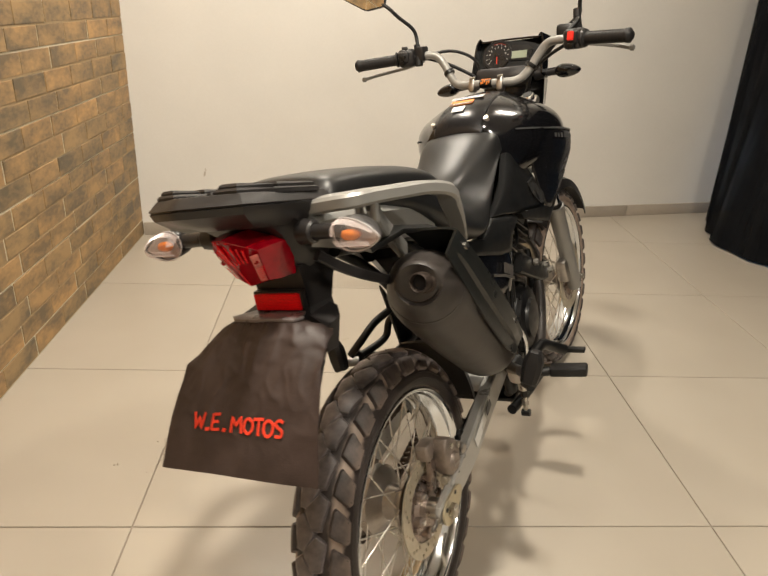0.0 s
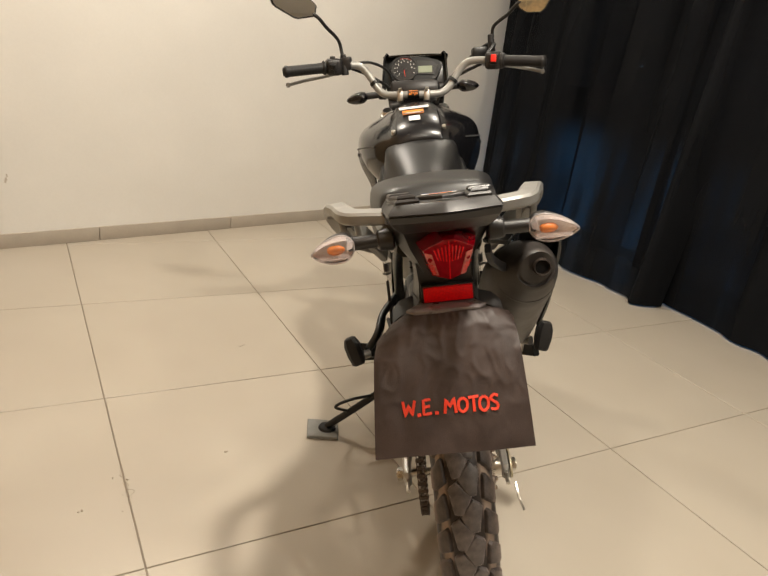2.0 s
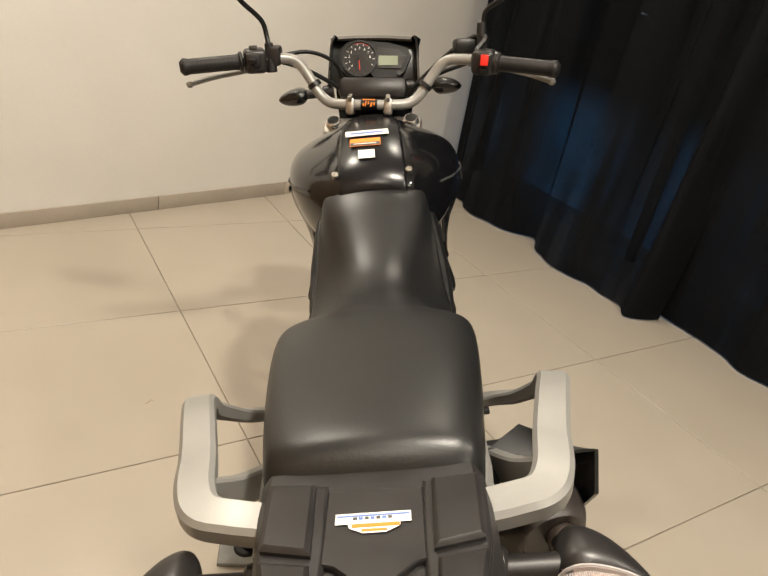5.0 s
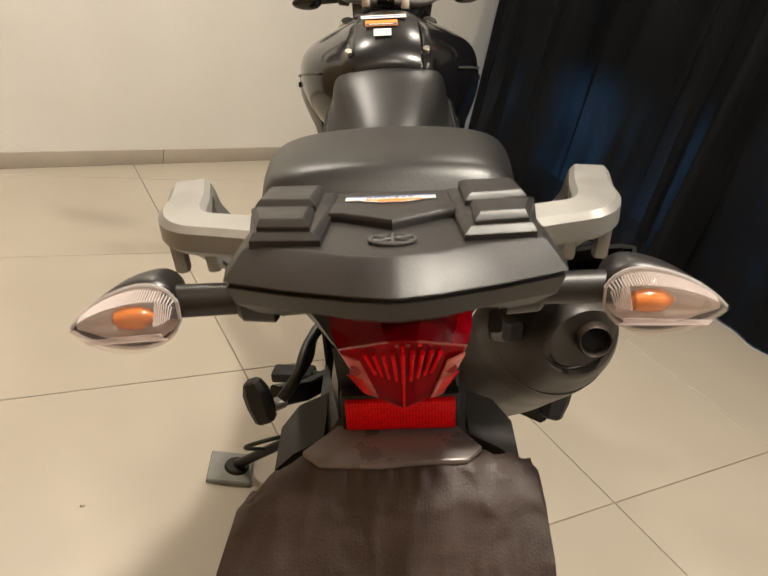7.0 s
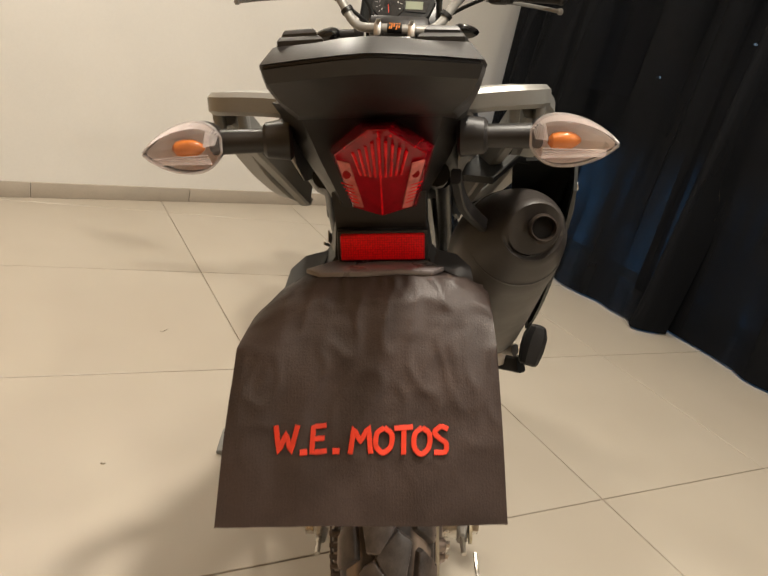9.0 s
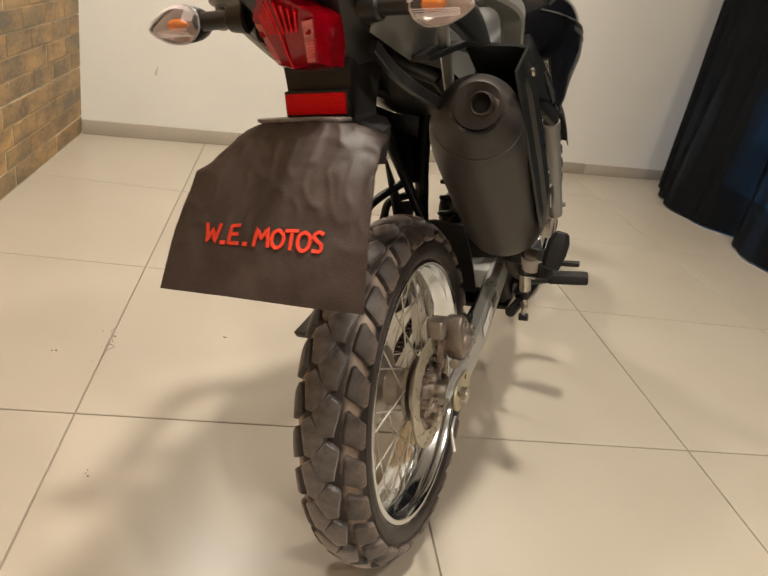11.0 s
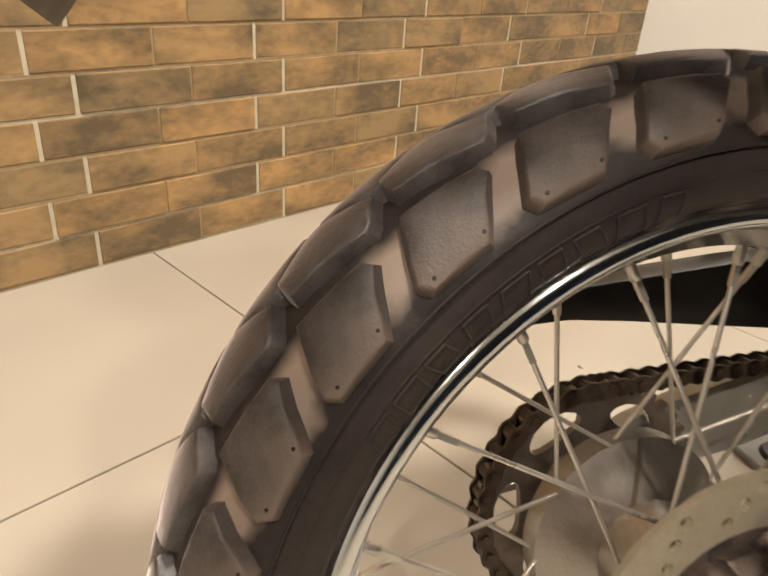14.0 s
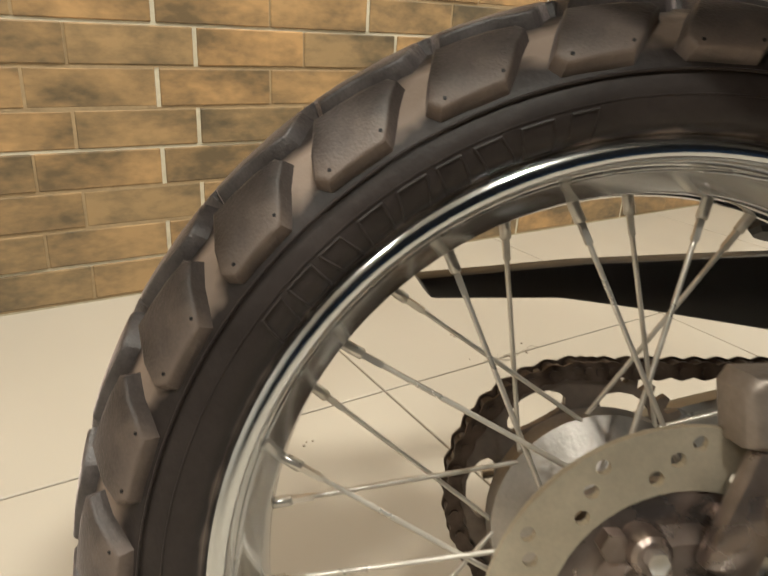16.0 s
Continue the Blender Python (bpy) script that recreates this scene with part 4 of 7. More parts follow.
# frame tubes
bm = tube([(0.06, 0.93, 0.93), (0.075, 0.70, 0.84), (0.085, 0.48, 0.74), (0.075, 0.20, 0.80), (0.06, -0.12, 0.87)], 0.014)
tube([(-0.06, 0.93, 0.93), (-0.075, 0.70, 0.84), (-0.085, 0.48, 0.74), (-0.075, 0.20, 0.80), (-0.06, -0.12, 0.87)], 0.014, bm=bm)
for sx in (1, -1):
    tube([(sx * 0.085, 0.48, 0.74), (sx * 0.10, 0.47, 0.60), (sx * 0.10, 0.46, 0.42), (sx * 0.09, 0.50, 0.30)], 0.016, bm=bm)
    tube([(sx * 0.02, 0.97, 0.90), (sx * 0.03, 0.97, 0.70), (sx * 0.05, 0.90, 0.42), (sx * 0.07, 0.74, 0.28), (sx * 0.08, 0.50, 0.29)], 0.012, bm=bm)
    tube([(sx * 0.10, 0.45, 0.50), (sx * 0.09, 0.25, 0.70), (sx * 0.075, 0.05, 0.83)], 0.011, bm=bm)
part("frame", bm, M_HOSE, bike, "black tubular steel frame")

# rear shock
bm = bmesh.new()
pts = [(0.0 + 0.028 * math.cos(k * 0.55), 0.34 + 0.10 * k / 90 + 0.028 * math.sin(k * 0.55), 0.45 + 0.25 * k / 90) for k in range(90)]
sweep(pts, round_section(0.0055, 6), bm)
rod((0, 0.33, 0.43), (0, 0.45, 0.72), 0.012, bm=bm)
part("shock_absorber", bm, M_DARKMETAL, bike)

# engine
engine_bm = box(0.18, 0.30, 0.18, (0, 0.64, 0.40), 0.03, 3, (6, 0, 0))
box(0.15, 0.16, 0.12, (0, 0.56, 0.48), 0.03, 3, None, engine_bm)
box(0.14, 0.20, 0.06, (0, 0.66, 0.30), 0.02, 2, None, engine_bm)
engine = part("engine", engine_bm, M_DARKMETAL, bike, "dark finned single cylinder engine")
bm = lathe([(0.085, 0.092), (0.098, 0.090), (0.108, 0.080), (0.112, 0.055), (0.120, 0.050), (0.122, 0.02)], 40, c=(0, 0.665, 0.43))
for k in range(9):
    t = 2 * math.pi * k / 9
    rod((0.09, 0.665 + 0.086 * math.cos(t), 0.43 + 0.086 * math.sin(t)), (0.105, 0.665 + 0.086 * math.cos(t), 0.43 + 0.086 * math.sin(t)), 0.007, seg=8, bm=bm)
part("clutch_cover", bm, M_DARKMETAL, engine)
bm = lathe([(-0.085, 0.075), (-0.098, 0.073), (-0.106, 0.06), (-0.108, 0.02)], 32, c=(0, 0.70, 0.41))
part("stator_cover", bm, M_DARKMETAL, engine)
for k in range(9):
    bm = box(0.135, 0.135, 0.0045, (0, 0.755 + 0.009 * k, 0.515 + 0.0165 * k), 0.002, 1, (-28, 0, 0))
    part("fin", bm, M_DARKMETAL, engine)
part("cylinder", box(0.10, 0.10, 0.19, (0, 0.79, 0.585), 0.015, 2, (-28, 0, 0)), M_DARKMETAL, engine)
part("cylinder_head", box(0.13, 0.13, 0.08, (0, 0.845, 0.69), 0.018, 2, (-28, 0, 0)), M_DARKMETAL, engine)
bm = tube([(0.02, 0.89, 0.58), (0.04, 0.945, 0.555), (0.055, 0.955, 0.50), (0.06, 0.945, 0.455)], 0.017)
part("header_pipe", bm, mat("header_steel", (0.42, 0.36, 0.28), 0.32, 1.0, vary=0.25, scale=14), bike, "heat-tinted exhaust header pipe")
part("engine_mount", sweep([(0.11, 0.86, 0.50), (0.12, 0.76, 0.53), (0.11, 0.62, 0.60)], flat_section(0.02, 0.05), None), M_HOSE, bike)
bm = tube([(0.06, 0.945, 0.46), (0.075, 0.90, 0.40), (0.095, 0.80, 0.345), (0.108, 0.72, 0.325), (0.115, 0.58, 0.33), (0.12, 0.43, 0.40), (0.125, 0.36, 0.48), (0.138, 0.29, 0.515), (0.145, 0.225, 0.55)], 0.017)
part("exhaust_pipe", bm, M_MUFFLER, bike)
# small bolts, wires and hoses beside the engine
for p in ((0.128, 0.80, 0.535), (0.128, 0.70, 0.575), (0.12, 0.86, 0.50)):
    part("bolt", rod(p, (p[0] + 0.012, p[1], p[2]), 0.009, seg=6), M_STEEL, bike)
part("carburettor", box(0.07, 0.09, 0.07, (0.03, 0.60, 0.64), 0.015, 2), M_DARKMETAL, bike)
part("air_pipe", tube([(0.03, 0.56, 0.65), (0.03, 0.48, 0.66), (0.0, 0.42, 0.68)], 0.026), M_HOSE, bike)
for k, pts in enumerate((
    [(0.09, 0.44, 0.74), (0.12, 0.47, 0.62), (0.125, 0.46, 0.50), (0.13, 0.47, 0.38)],
    [(0.10, 0.48, 0.72), (0.115, 0.52, 0.60), (0.12, 0.49, 0.48), (0.13, 0.44, 0.42)],
    [(0.07, 0.62, 0.70), (0.10, 0.60, 0.66), (0.11, 0.56, 0.60), (0.11, 0.55, 0.52)],
    [(0.06, 0.74, 0.72), (0.09, 0.70, 0.66), (0.10, 0.64, 0.64), (0.09, 0.58, 0.66)],
)):
    part("hose", tube(pts, 0.0045), M_HOSE, bike)
part("wire", tube([(0.07, 0.66, 0.70), (0.105, 0.63, 0.685), (0.10, 0.60, 0.66), (0.11, 0.62, 0.63)], 0.0016), M_STEEL, bike)
part("wire", tube([(0.09, 0.60, 0.72), (0.115, 0.585, 0.69), (0.11, 0.57, 0.65)], 0.0014), M_STEEL, bike)

# muffler: the can slopes forward and down, its end cap looks straight back
MUF0, MUF1 = Vector((0.180, -0.088, 0.799)), Vector((0.148, 0.262, 0.520))
MDIR = (MUF1 - MUF0).normalized()
MLEN = (MUF1 - MUF0).length
path = curve_points([(0.173, -0.086, 0.797), (0.171, -0.078, 0.796), (0.163, -0.045, 0.781), (0.152, 0.005, 0.743), (0.148, 0.11, 0.648), (0.147, 0.186, 0.583), (0.146, 0.218, 0.556), (0.145, 0.231, 0.545)], 4)
RAD = [(0, 0.030), (1.5, 0.0335), (4, 0.039), (7, 0.054), (10, 0.065), (12, 0.068), (22, 0.068), (24, 0.066), (26, 0.060), (28, 0.044)]
sizes = [float(np.interp(k, [a for a, _ in RAD], [b for _, b in RAD])) for k in range(len(path))]
bm = sweep(path, [(1.05 * math.cos(2 * math.pi * k / 40), math.sin(2 * math.pi * k / 40)) for k in range(40)], sizes=sizes)
muffler = part("muffler", bm, M_MUFFLER, bike, "matt black exhaust muffler", smooth=40)
for k in (9,):
    d = (path[k + 1] - path[k - 1]).normalized()
    bm = lathe([(-0.003, sizes[k] - 0.003), (-0.0018, sizes[k] + 0.0006), (0.0018, sizes[k] + 0.0008), (0.003, sizes[k] - 0.003)], 48, axis="Z")
    bmesh.ops.transform(bm, matrix=Matrix.Translation(path[k]) @ d.to_track_quat("Z", "Y").to_matrix().to_4x4() @ Matrix.Diagonal((1.03, 1.0, 1.0, 1.0)), verts=bm.verts)
    part("joint_bead", bm, M_MUFFLER, muffler)
OUT = Vector((0.181, -0.086, 0.800))
ODIR = Vector((0.02, 1.0, -0.18)).normalized()
OM = Matrix.Translation(OUT) @ ODIR.to_track_quat("Z", "Y").to_matrix().to_4x4()
M_SOOTY = mat("sooty_outlet", (0.05, 0.037, 0.030), 0.45, 0.6, vary=0.3, scale=40)
bm = lathe([(0.02, 0.0125), (-0.012, 0.0125), (-0.0145, 0.0140), (-0.012, 0.0158), (0.004, 0.0165), (0.006, 0.020), (0.02, 0.020)], 28, axis="Z")
bmesh.ops.transform(bm, matrix=OM, verts=bm.verts)
part("outlet_pipe", bm, M_SOOTY, muffler)
# black plug: the shade inside the pipe put in as colour
bm = lathe([(0.0, 0.0124), (0.015, 0.0124)], 24, axis="Z")
bmesh.ops.transform(bm, matrix=OM @ Matrix.Translation((0, 0, -0.005)), verts=bm.verts)
part("outlet_bore", bm, M_HOLLOW, muffler)
# heat shield: a long plate outside the can, bent over its upper side, with a raised rib down its length
def shield_ring(f, lift=0.0):
    foot = Vector((0.222, -0.070, 0.838)).lerp(Vector((0.222, 0.163, 0.562)), f) - Vector((0, 0.008, 0.010)) * math.sin(math.pi * f)
    bend = Vector((0.230, -0.036, 0.866)).lerp(Vector((0.226, 0.229, 0.588)), f) + Vector((0, 0.0, 0.006)) * math.sin(math.pi * f)
    over = Vector((0.150, -0.055, 0.874)).lerp(Vector((0.185, 0.250, 0.608)), f)
    if f > 0.9:
        foot, bend = foot.lerp(foot + Vector((0, 0.012, -0.004)), (f - 0.9) * 10), bend.lerp(bend + Vector((0, 0.0, -0.012)), (f - 0.9) * 10)
    bow = Vector((0.004 * math.sin(math.pi * f), 0, 0.0))
    rib = Vector((0.006, 0, 0)) * min(1.0, 7 * f, 7 * (1 - f))
    up = Vector((0, 0, 0.004 + 0.009 * min(1.0, 5 * f)))
    ring = [foot, foot.lerp(bend, 0.34), foot.lerp(bend, 0.40) + rib, foot.lerp(bend, 0.72) + rib, foot.lerp(bend, 0.78), bend, bend.lerp(over, 0.08) + up * 0.6, bend.lerp(over, 0.22) + up, bend.lerp(over, 0.6) + up * 0.85, over]
    return [p + bow for p in ring]


rings = []
for f in np.linspace(0, 1, 20):
    outer = shield_ring(f)
    inner = [p - (Vector((0.004, 0, 0)) if k < 6 else Vector((0, 0, 0.004))) for k, p in enumerate(outer)]
    rings.append(outer + inner[::-1])
shield = part("heat_shield", loft(rings), M_SHIELD, bike, "satin dark grey heat shield over the muffler", smooth=28)
for f in (0.10, 0.84):
    p = shield_ring(f)[4]
    part("screw", rod(p, p + Vector((0.006, 0, 0.001)), 0.006, seg=10), M_STEEL, shield)
bm = sweep([(0.10, -0.10, 0.86), (0.135, -0.05, 0.875), (0.175, 0.0, 0.86)], flat_section(0.05, 0.008))
part("muffler_bracket", bm, M_HOSE, bike)
bm = sweep(curve_points([(0.075, -0.19, 0.880), (0.085, -0.145, 0.845), (0.105, -0.10, 0.815), (0.128, -0.04, 0.785)], 4), flat_section(0.010, 0.016))
part("muffler_stay", bm, M_PLASTIC, bike)

# tail cover with luggage pads: layers of one outline from the deck down
def deck(y):
    return 0.966 + max(0.0, -0.14 - y) * 0.19


def tail_outline(inset, dz, back=None, fall=0.0):
    back = inset if back is None else back
    pts = []
    for x, y in ((0.093, -0.150), (0.091, -0.20), (0.087, -0.25), (0.084, -0.308), (0.0795, -0.330), (0.050, -0.346), (0.020, -0.359), (0.003, -0.364)):
        pts.append((x, y))
    full = pts + [(-x, y) for x, y in reversed(pts)]
    out = []
    for x, y in full:
        k = max(0.0, (abs(x) - inset) / abs(x)) if abs(x) > 0.03 else 1.0
        y2 = y + (back * (0.62 if abs(x) > 0.07 else 1.0) if y < -0.29 else 0)
        out.append((x * k + 0.0045 * min(1, max(0, -0.15 - y) / 0.1), y2, deck(y2) + dz - fall * max(0, -0.25 - y)))
    return out


tail = part("tail_cover", loft([tail_outline(0.017, 0.0, 0.021), tail_outline(0.0105, -0.0004, 0.0175), tail_outline(0.0085, -0.0016, 0.0155), tail_outline(0.0012, -0.0125, 0.0015), tail_outline(0.0, -0.0145, -0.0008), tail_outline(0.0022, -0.0150, 0.0018), tail_outline(0.0022, -0.0166, 0.0018), tail_outline(0.0008, -0.0178, 0.000), tail_outline(0.0035, -0.027, 0.004), tail_outline(0.010, -0.038, 0.030), tail_outline(0.020, -0.046, 0.055)]), M_PLASTIC, bike, "matt black plastic tail cover with raised luggage pads", smooth=24)
def raised(outline, h0, h1, slope):
    """A block on the deck with sloped sides, from an outline (x, y)."""
    cx, cy = sum(p[0] for p in outline) / len(outline), sum(p[1] for p in outline) / len(outline)
    hx, hy = max(abs(p[0] - cx) for p in outline), max(abs(p[1] - cy) for p in outline)
    return loft([[(cx + (x - cx) * (1 - d / hx), cy + (y - cy) * (1 - d / hy), deck(y) + h) for x, y in outline] for d, h in ((0, h0), (slope * 0.1, h1 - (h1 - h0) * 0.3), (slope * 0.75, h1 - 0.001), (slope * 1.35, h1))])
for sx in (1, -1):
    part("pad_base", raised([(sx * x + 0.004, y) for x, y in ((0.037, -0.174), (0.086, -0.172), (0.081, -0.25), (0.067, -0.3205), (0.033, -0.3245), (0.0335, -0.25))], -0.003, 0.0055, 0.0035), M_PLASTIC, tail, smooth=28)
    part("pad", raised([(sx * x + 0.003, y) for x, y in ((0.045, -0.178), (0.083, -0.175), (0.077, -0.250), (0.041, -0.258))], 0.002, 0.0115, 0.0034), M_PLASTIC, tail, smooth=28)
    part("pad", raised([(sx * x + 0.004, y) for x, y in ((0.042, -0.266), (0.078, -0.260), (0.064, -0.3145), (0.038, -0.319))], 0.002, 0.0115, 0.0034), M_PLASTIC, tail, smooth=28)
part("centre_panel", raised([(x + 0.004, y) for x, y in ((-0.038, -0.182), (0.038, -0.182), (0.037, -0.263), (0.028, -0.266), (0.0, -0.293), (-0.028, -0.266), (-0.037, -0.263))], -0.004, 0.005, 0.002), M_PLASTIC, tail, smooth=28)
def on_deck(x, y, h):
    return pose(x, y, deck(y) + h, -10.8)
part("sticker", box(0.055, 0.012, 0.0008, (0, 0, 0), 0.0003, 1), M_WHITE, tail, "white warning sticker", loc=on_deck(0.003, -0.219, 0.0058))
bm = bmesh.new()
bm.faces.new([bm.verts.new((x, y, 0)) for x, y in ((-0.019, 0.0), (0.019, 0.0), (0.018, -0.004), (0.008, -0.010), (-0.008, -0.010), (-0.018, -0.004))])
part("sticker", bm, M_WHITE, tail, "white lower tip of the warning sticker", loc=on_deck(0.004, -0.2255, 0.0060))
part("print", box(0.034, 0.0032, 0.0006, (0, 0, 0), 0), M_STICK_ORANGE, tail, "orange warning strip", loc=on_deck(0.005, -0.2275, 0.0062))
part("print", box(0.018, 0.0022, 0.0006, (0, 0, 0), 0), M_STICK_ORANGE, tail, loc=on_deck(0.004, -0.2325, 0.0062))
part("print", box(0.053, 0.0016, 0.0006, (0, 0, 0), 0), M_STICK_BLUE, tail, loc=on_deck(0.003, -0.2165, 0.0062))
for k in range(7):
    part("print", box(0.0030, 0.0028, 0.0006, (0, 0, 0), 0), M_STICK_BLUE if k % 2 else M_GREY, tail, loc=on_deck(-0.010 + 0.0042 * k, -0.2195, 0.0062))
bm = lathe([(0, 0.0118), (0.0008, 0.0115), (0.0008, 0.0102), (0.0, 0.0099)], 36, axis="Z")
for k in range(3):
    box(0.0016, 0.0205, 0.0013, (0, 0, 0.0004), 0.0003, 1, (0, 0, 60 * k), bm)
    box(0.0050, 0.0012, 0.0012, (0, 0.0072, 0.0003), 0.0003, 1, None, bm)
part("emblem", bm, M_GREY, tail, "round grey embossed emblem", loc=on_deck(0.004, -0.319, 0.0010))

# lower tail: housing round the lamp, dark side panels
rings = []
for z, w, y0, y1 in ((0.956, 0.084, -0.282, -0.12), (0.945, 0.082, -0.262, -0.12), (0.925, 0.078, -0.235, -0.11), (0.900, 0.070, -0.215, -0.10), (0.875, 0.056, -0.208, -0.09), (0.855, 0.045, -0.204, -0.08)):
    rings.append([(-w, y0 + 0.03, z), (-w * 0.72, y0, z), (0, y0 - 0.004, z), (w * 0.72, y0, z), (w, y0 + 0.03, z), (w, y1, z), (0, y1, z), (-w, y1, z)])
part("lamp_housing", loft(rings), M_PLASTIC, bike, "matt black housing round the tail lamp", smooth=25)
for sx in (1, -1):
    bm = loft([
        [(sx * 0.082, -0.20, 0.945), (sx * 0.098, -0.20, 0.93), (sx * 0.076, -0.20, 0.895)],
        [(sx * 0.090, -0.10, 0.94), (sx * 0.108, -0.10, 0.915), (sx * 0.085, -0.10, 0.86)],
        [(sx * 0.095, 0.05, 0.915), (sx * 0.112, 0.05, 0.885), (sx * 0.10, 0.05, 0.835)],
        [(sx * 0.100, 0.15, 0.86), (sx * 0.112, 0.15, 0.845), (sx * 0.105, 0.15, 0.80)],
    ])
    part("tail_side_panel", bm, M_PANEL, bike, "grey side panel under the seat", smooth=30)

# tail lamp: a wedge of dark red plastic with a ribbed face that leans forward towards its foot
LX = 0.007


def lamp_face(x, z, lift=0.0):
    return (x, -0.312 + (0.938 - z) * 0.63 + 0.020 * abs(x - LX) / 0.037 - lift, z)


lamp = part("tail_lamp", loft([
    [(LX - 0.049, -0.212, 0.914), (LX - 0.016, -0.228, 0.940), (LX + 0.014, -0.228, 0.940), (LX + 0.048, -0.212, 0.914), (LX + 0.032, -0.200, 0.858), (LX, -0.202, 0.856), (LX - 0.032, -0.200, 0.858)],
    [(LX - 0.044, -0.255, 0.916), (LX - 0.013, -0.285, 0.941), (LX + 0.011, -0.285, 0.941), (LX + 0.043, -0.255, 0.916), (LX + 0.029, -0.232, 0.861), (LX, -0.240, 0.858), (LX - 0.029, -0.232, 0.861)],
    [lamp_face(LX - 0.038, 0.916), lamp_face(LX - 0.008, 0.939), lamp_face(LX + 0.008, 0.939), lamp_face(LX + 0.038, 0.916), lamp_face(LX + 0.026, 0.866), lamp_face(LX, 0.8605), lamp_face(LX - 0.026, 0.866)],
    [lamp_face(LX - 0.0370, 0.9152, 0.0006), lamp_face(LX - 0.0075, 0.9378, 0.0006), lamp_face(LX + 0.0075, 0.9378, 0.0006), lamp_face(LX + 0.0370, 0.9152, 0.0006), lamp_face(LX + 0.0252, 0.8668, 0.0006), lamp_face(LX, 0.8615, 0.0006), lamp_face(LX - 0.0252, 0.8668, 0.0006)],
]), M_RED_LENS, bike, "wedge-shaped red tail lamp lens", smooth=20)
for k in range(9):
    f = (k - 4) / 4
    bm = rod(lamp_face(LX + 0.0215 * f, 0.932 - 0.013 * abs(f), 0.0006), lamp_face(LX + 0.0165 * f, 0.898 + 0.001 * abs(f), 0.0006), 0.0015, 0.0012, 8)
    part("rib", bm, M_RED_RIB, lamp)
part("centre_ridge", rod(lamp_face(LX, 0.9375, 0.0004), lamp_face(LX, 0.8625, 0.0004), 0.0009, seg=8), M_RED_RIB, lamp)
for k in range(12):
    f = (k - 5.5) / 5.5
    p, q = Vector((LX + 0.042 * f, -0.250 - 0.030 * (1 - abs(f)), 0.9165 + 0.0245 * (1 - abs(f)) ** 0.8)), Vector(lamp_face(LX + 0.034 * f, 0.917 + 0.021 * (1 - abs(f)) ** 0.8))
    part("rib", rod(p, q, 0.0013, seg=6), M_RED_RIB if k % 3 == 1 else M_RED_LENS, lamp)
for sx in (-1, 1):
    bm = plate([lamp_face(LX + sx * x, z, 0.0018) for x, z in ((0.0362, 0.911), (0.0255, 0.909), (0.0165, 0.867), (0.0248, 0.8675))], 0.0015, 0.0004)
    strip = part("side_lens", bm, M_RED_PALE, lamp, "paler red outer lens strip")
    part("lens_screw", rod(lamp_face(LX + sx * 0.0285, 0.899, 0.001), lamp_face(LX + sx * 0.0285, 0.899, 0.0042), 0.0036, seg=12), M_RED_LENS, lamp)
    for k in range(6):
        part("rib", rod(lamp_face(LX + sx * (0.0345 - 0.0016 * k), 0.8905 - 0.0034 * k, 0.0036), lamp_face(LX + sx * (0.0245 - 0.0009 * k), 0.8885 - 0.0034 * k, 0.0036), 0.0005, seg=5), M_RED_RIB, strip)

# reflector and number plate bracket
bm = box(0.088, 0.012, 0.031, (0.004, -0.205, 0.8175), 0.002)
reflector = part("reflector", bm, M_PLASTIC, bike, "black frame of the red reflector")
bm = box(0.081, 0.006, 0.0255, (0.004, -0.2125, 0.8175), 0.0015)
part("reflector_lens", bm, M_REFLECTOR, reflector, "bright red rectangular reflector")
bm = loft([
    [(-0.044, -0.200, 0.868), (0.046, -0.200, 0.868), (0.05, -0.10, 0.860), (-0.05, -0.10, 0.860)],
    [(-0.042, -0.197, 0.835), (0.046, -0.197, 0.835), (0.05, -0.125, 0.825), (-0.05, -0.125, 0.825)],
    [(-0.044, -0.197, 0.803), (0.048, -0.197, 0.803), (0.054, -0.145, 0.800), (-0.054, -0.145, 0.800)],
    [(-0.050, -0.205, 0.797), (0.052, -0.205, 0.797), (0.062, -0.155, 0.794), (-0.061, -0.155, 0.794)],
    [(-0.062, -0.212, 0.786), (0.066, -0.212, 0.786), (0.066, -0.165, 0.770), (-0.066, -0.165, 0.770)],
    [(-0.065, -0.220, 0.775), (0.068, -0.220, 0.775), (0.068, -0.195, 0.748), (-0.068, -0.195, 0.748)],
])
bracket = part("plate_bracket", bm, M_PLASTIC, bike, "black plastic plate bracket under the reflector", smooth=25)
for sx in (1, -1):
    bm = loft([
        [(sx * 0.055, -0.157, 0.798), (sx * 0.055, -0.212, 0.796), (sx * 0.055, -0.225, 0.750), (sx * 0.055, -0.200, 0.746)],
        [(sx * 0.078, -0.170, 0.796), (sx * 0.078, -0.220, 0.788), (sx * 0.078, -0.232, 0.748), (sx * 0.078, -0.202, 0.744)],
        [(sx * 0.091, -0.188, 0.788), (sx * 0.091, -0.230, 0.782), (sx * 0.088, -0.234, 0.748), (sx * 0.088, -0.204, 0.744)],
    ])
    part("bracket_wing", bm, M_PLASTIC, bracket, smooth=25)
bm = plate([(0.044, -0.205, 0.797), (-0.044, -0.205, 0.797), (-0.068, -0.236, 0.799), (-0.054, -0.249, 0.799), (-0.012, -0.254, 0.801), (0.022, -0.252, 0.802), (0.050, -0.249, 0.799), (0.062, -0.236, 0.799)], 0.005, 0.0015)
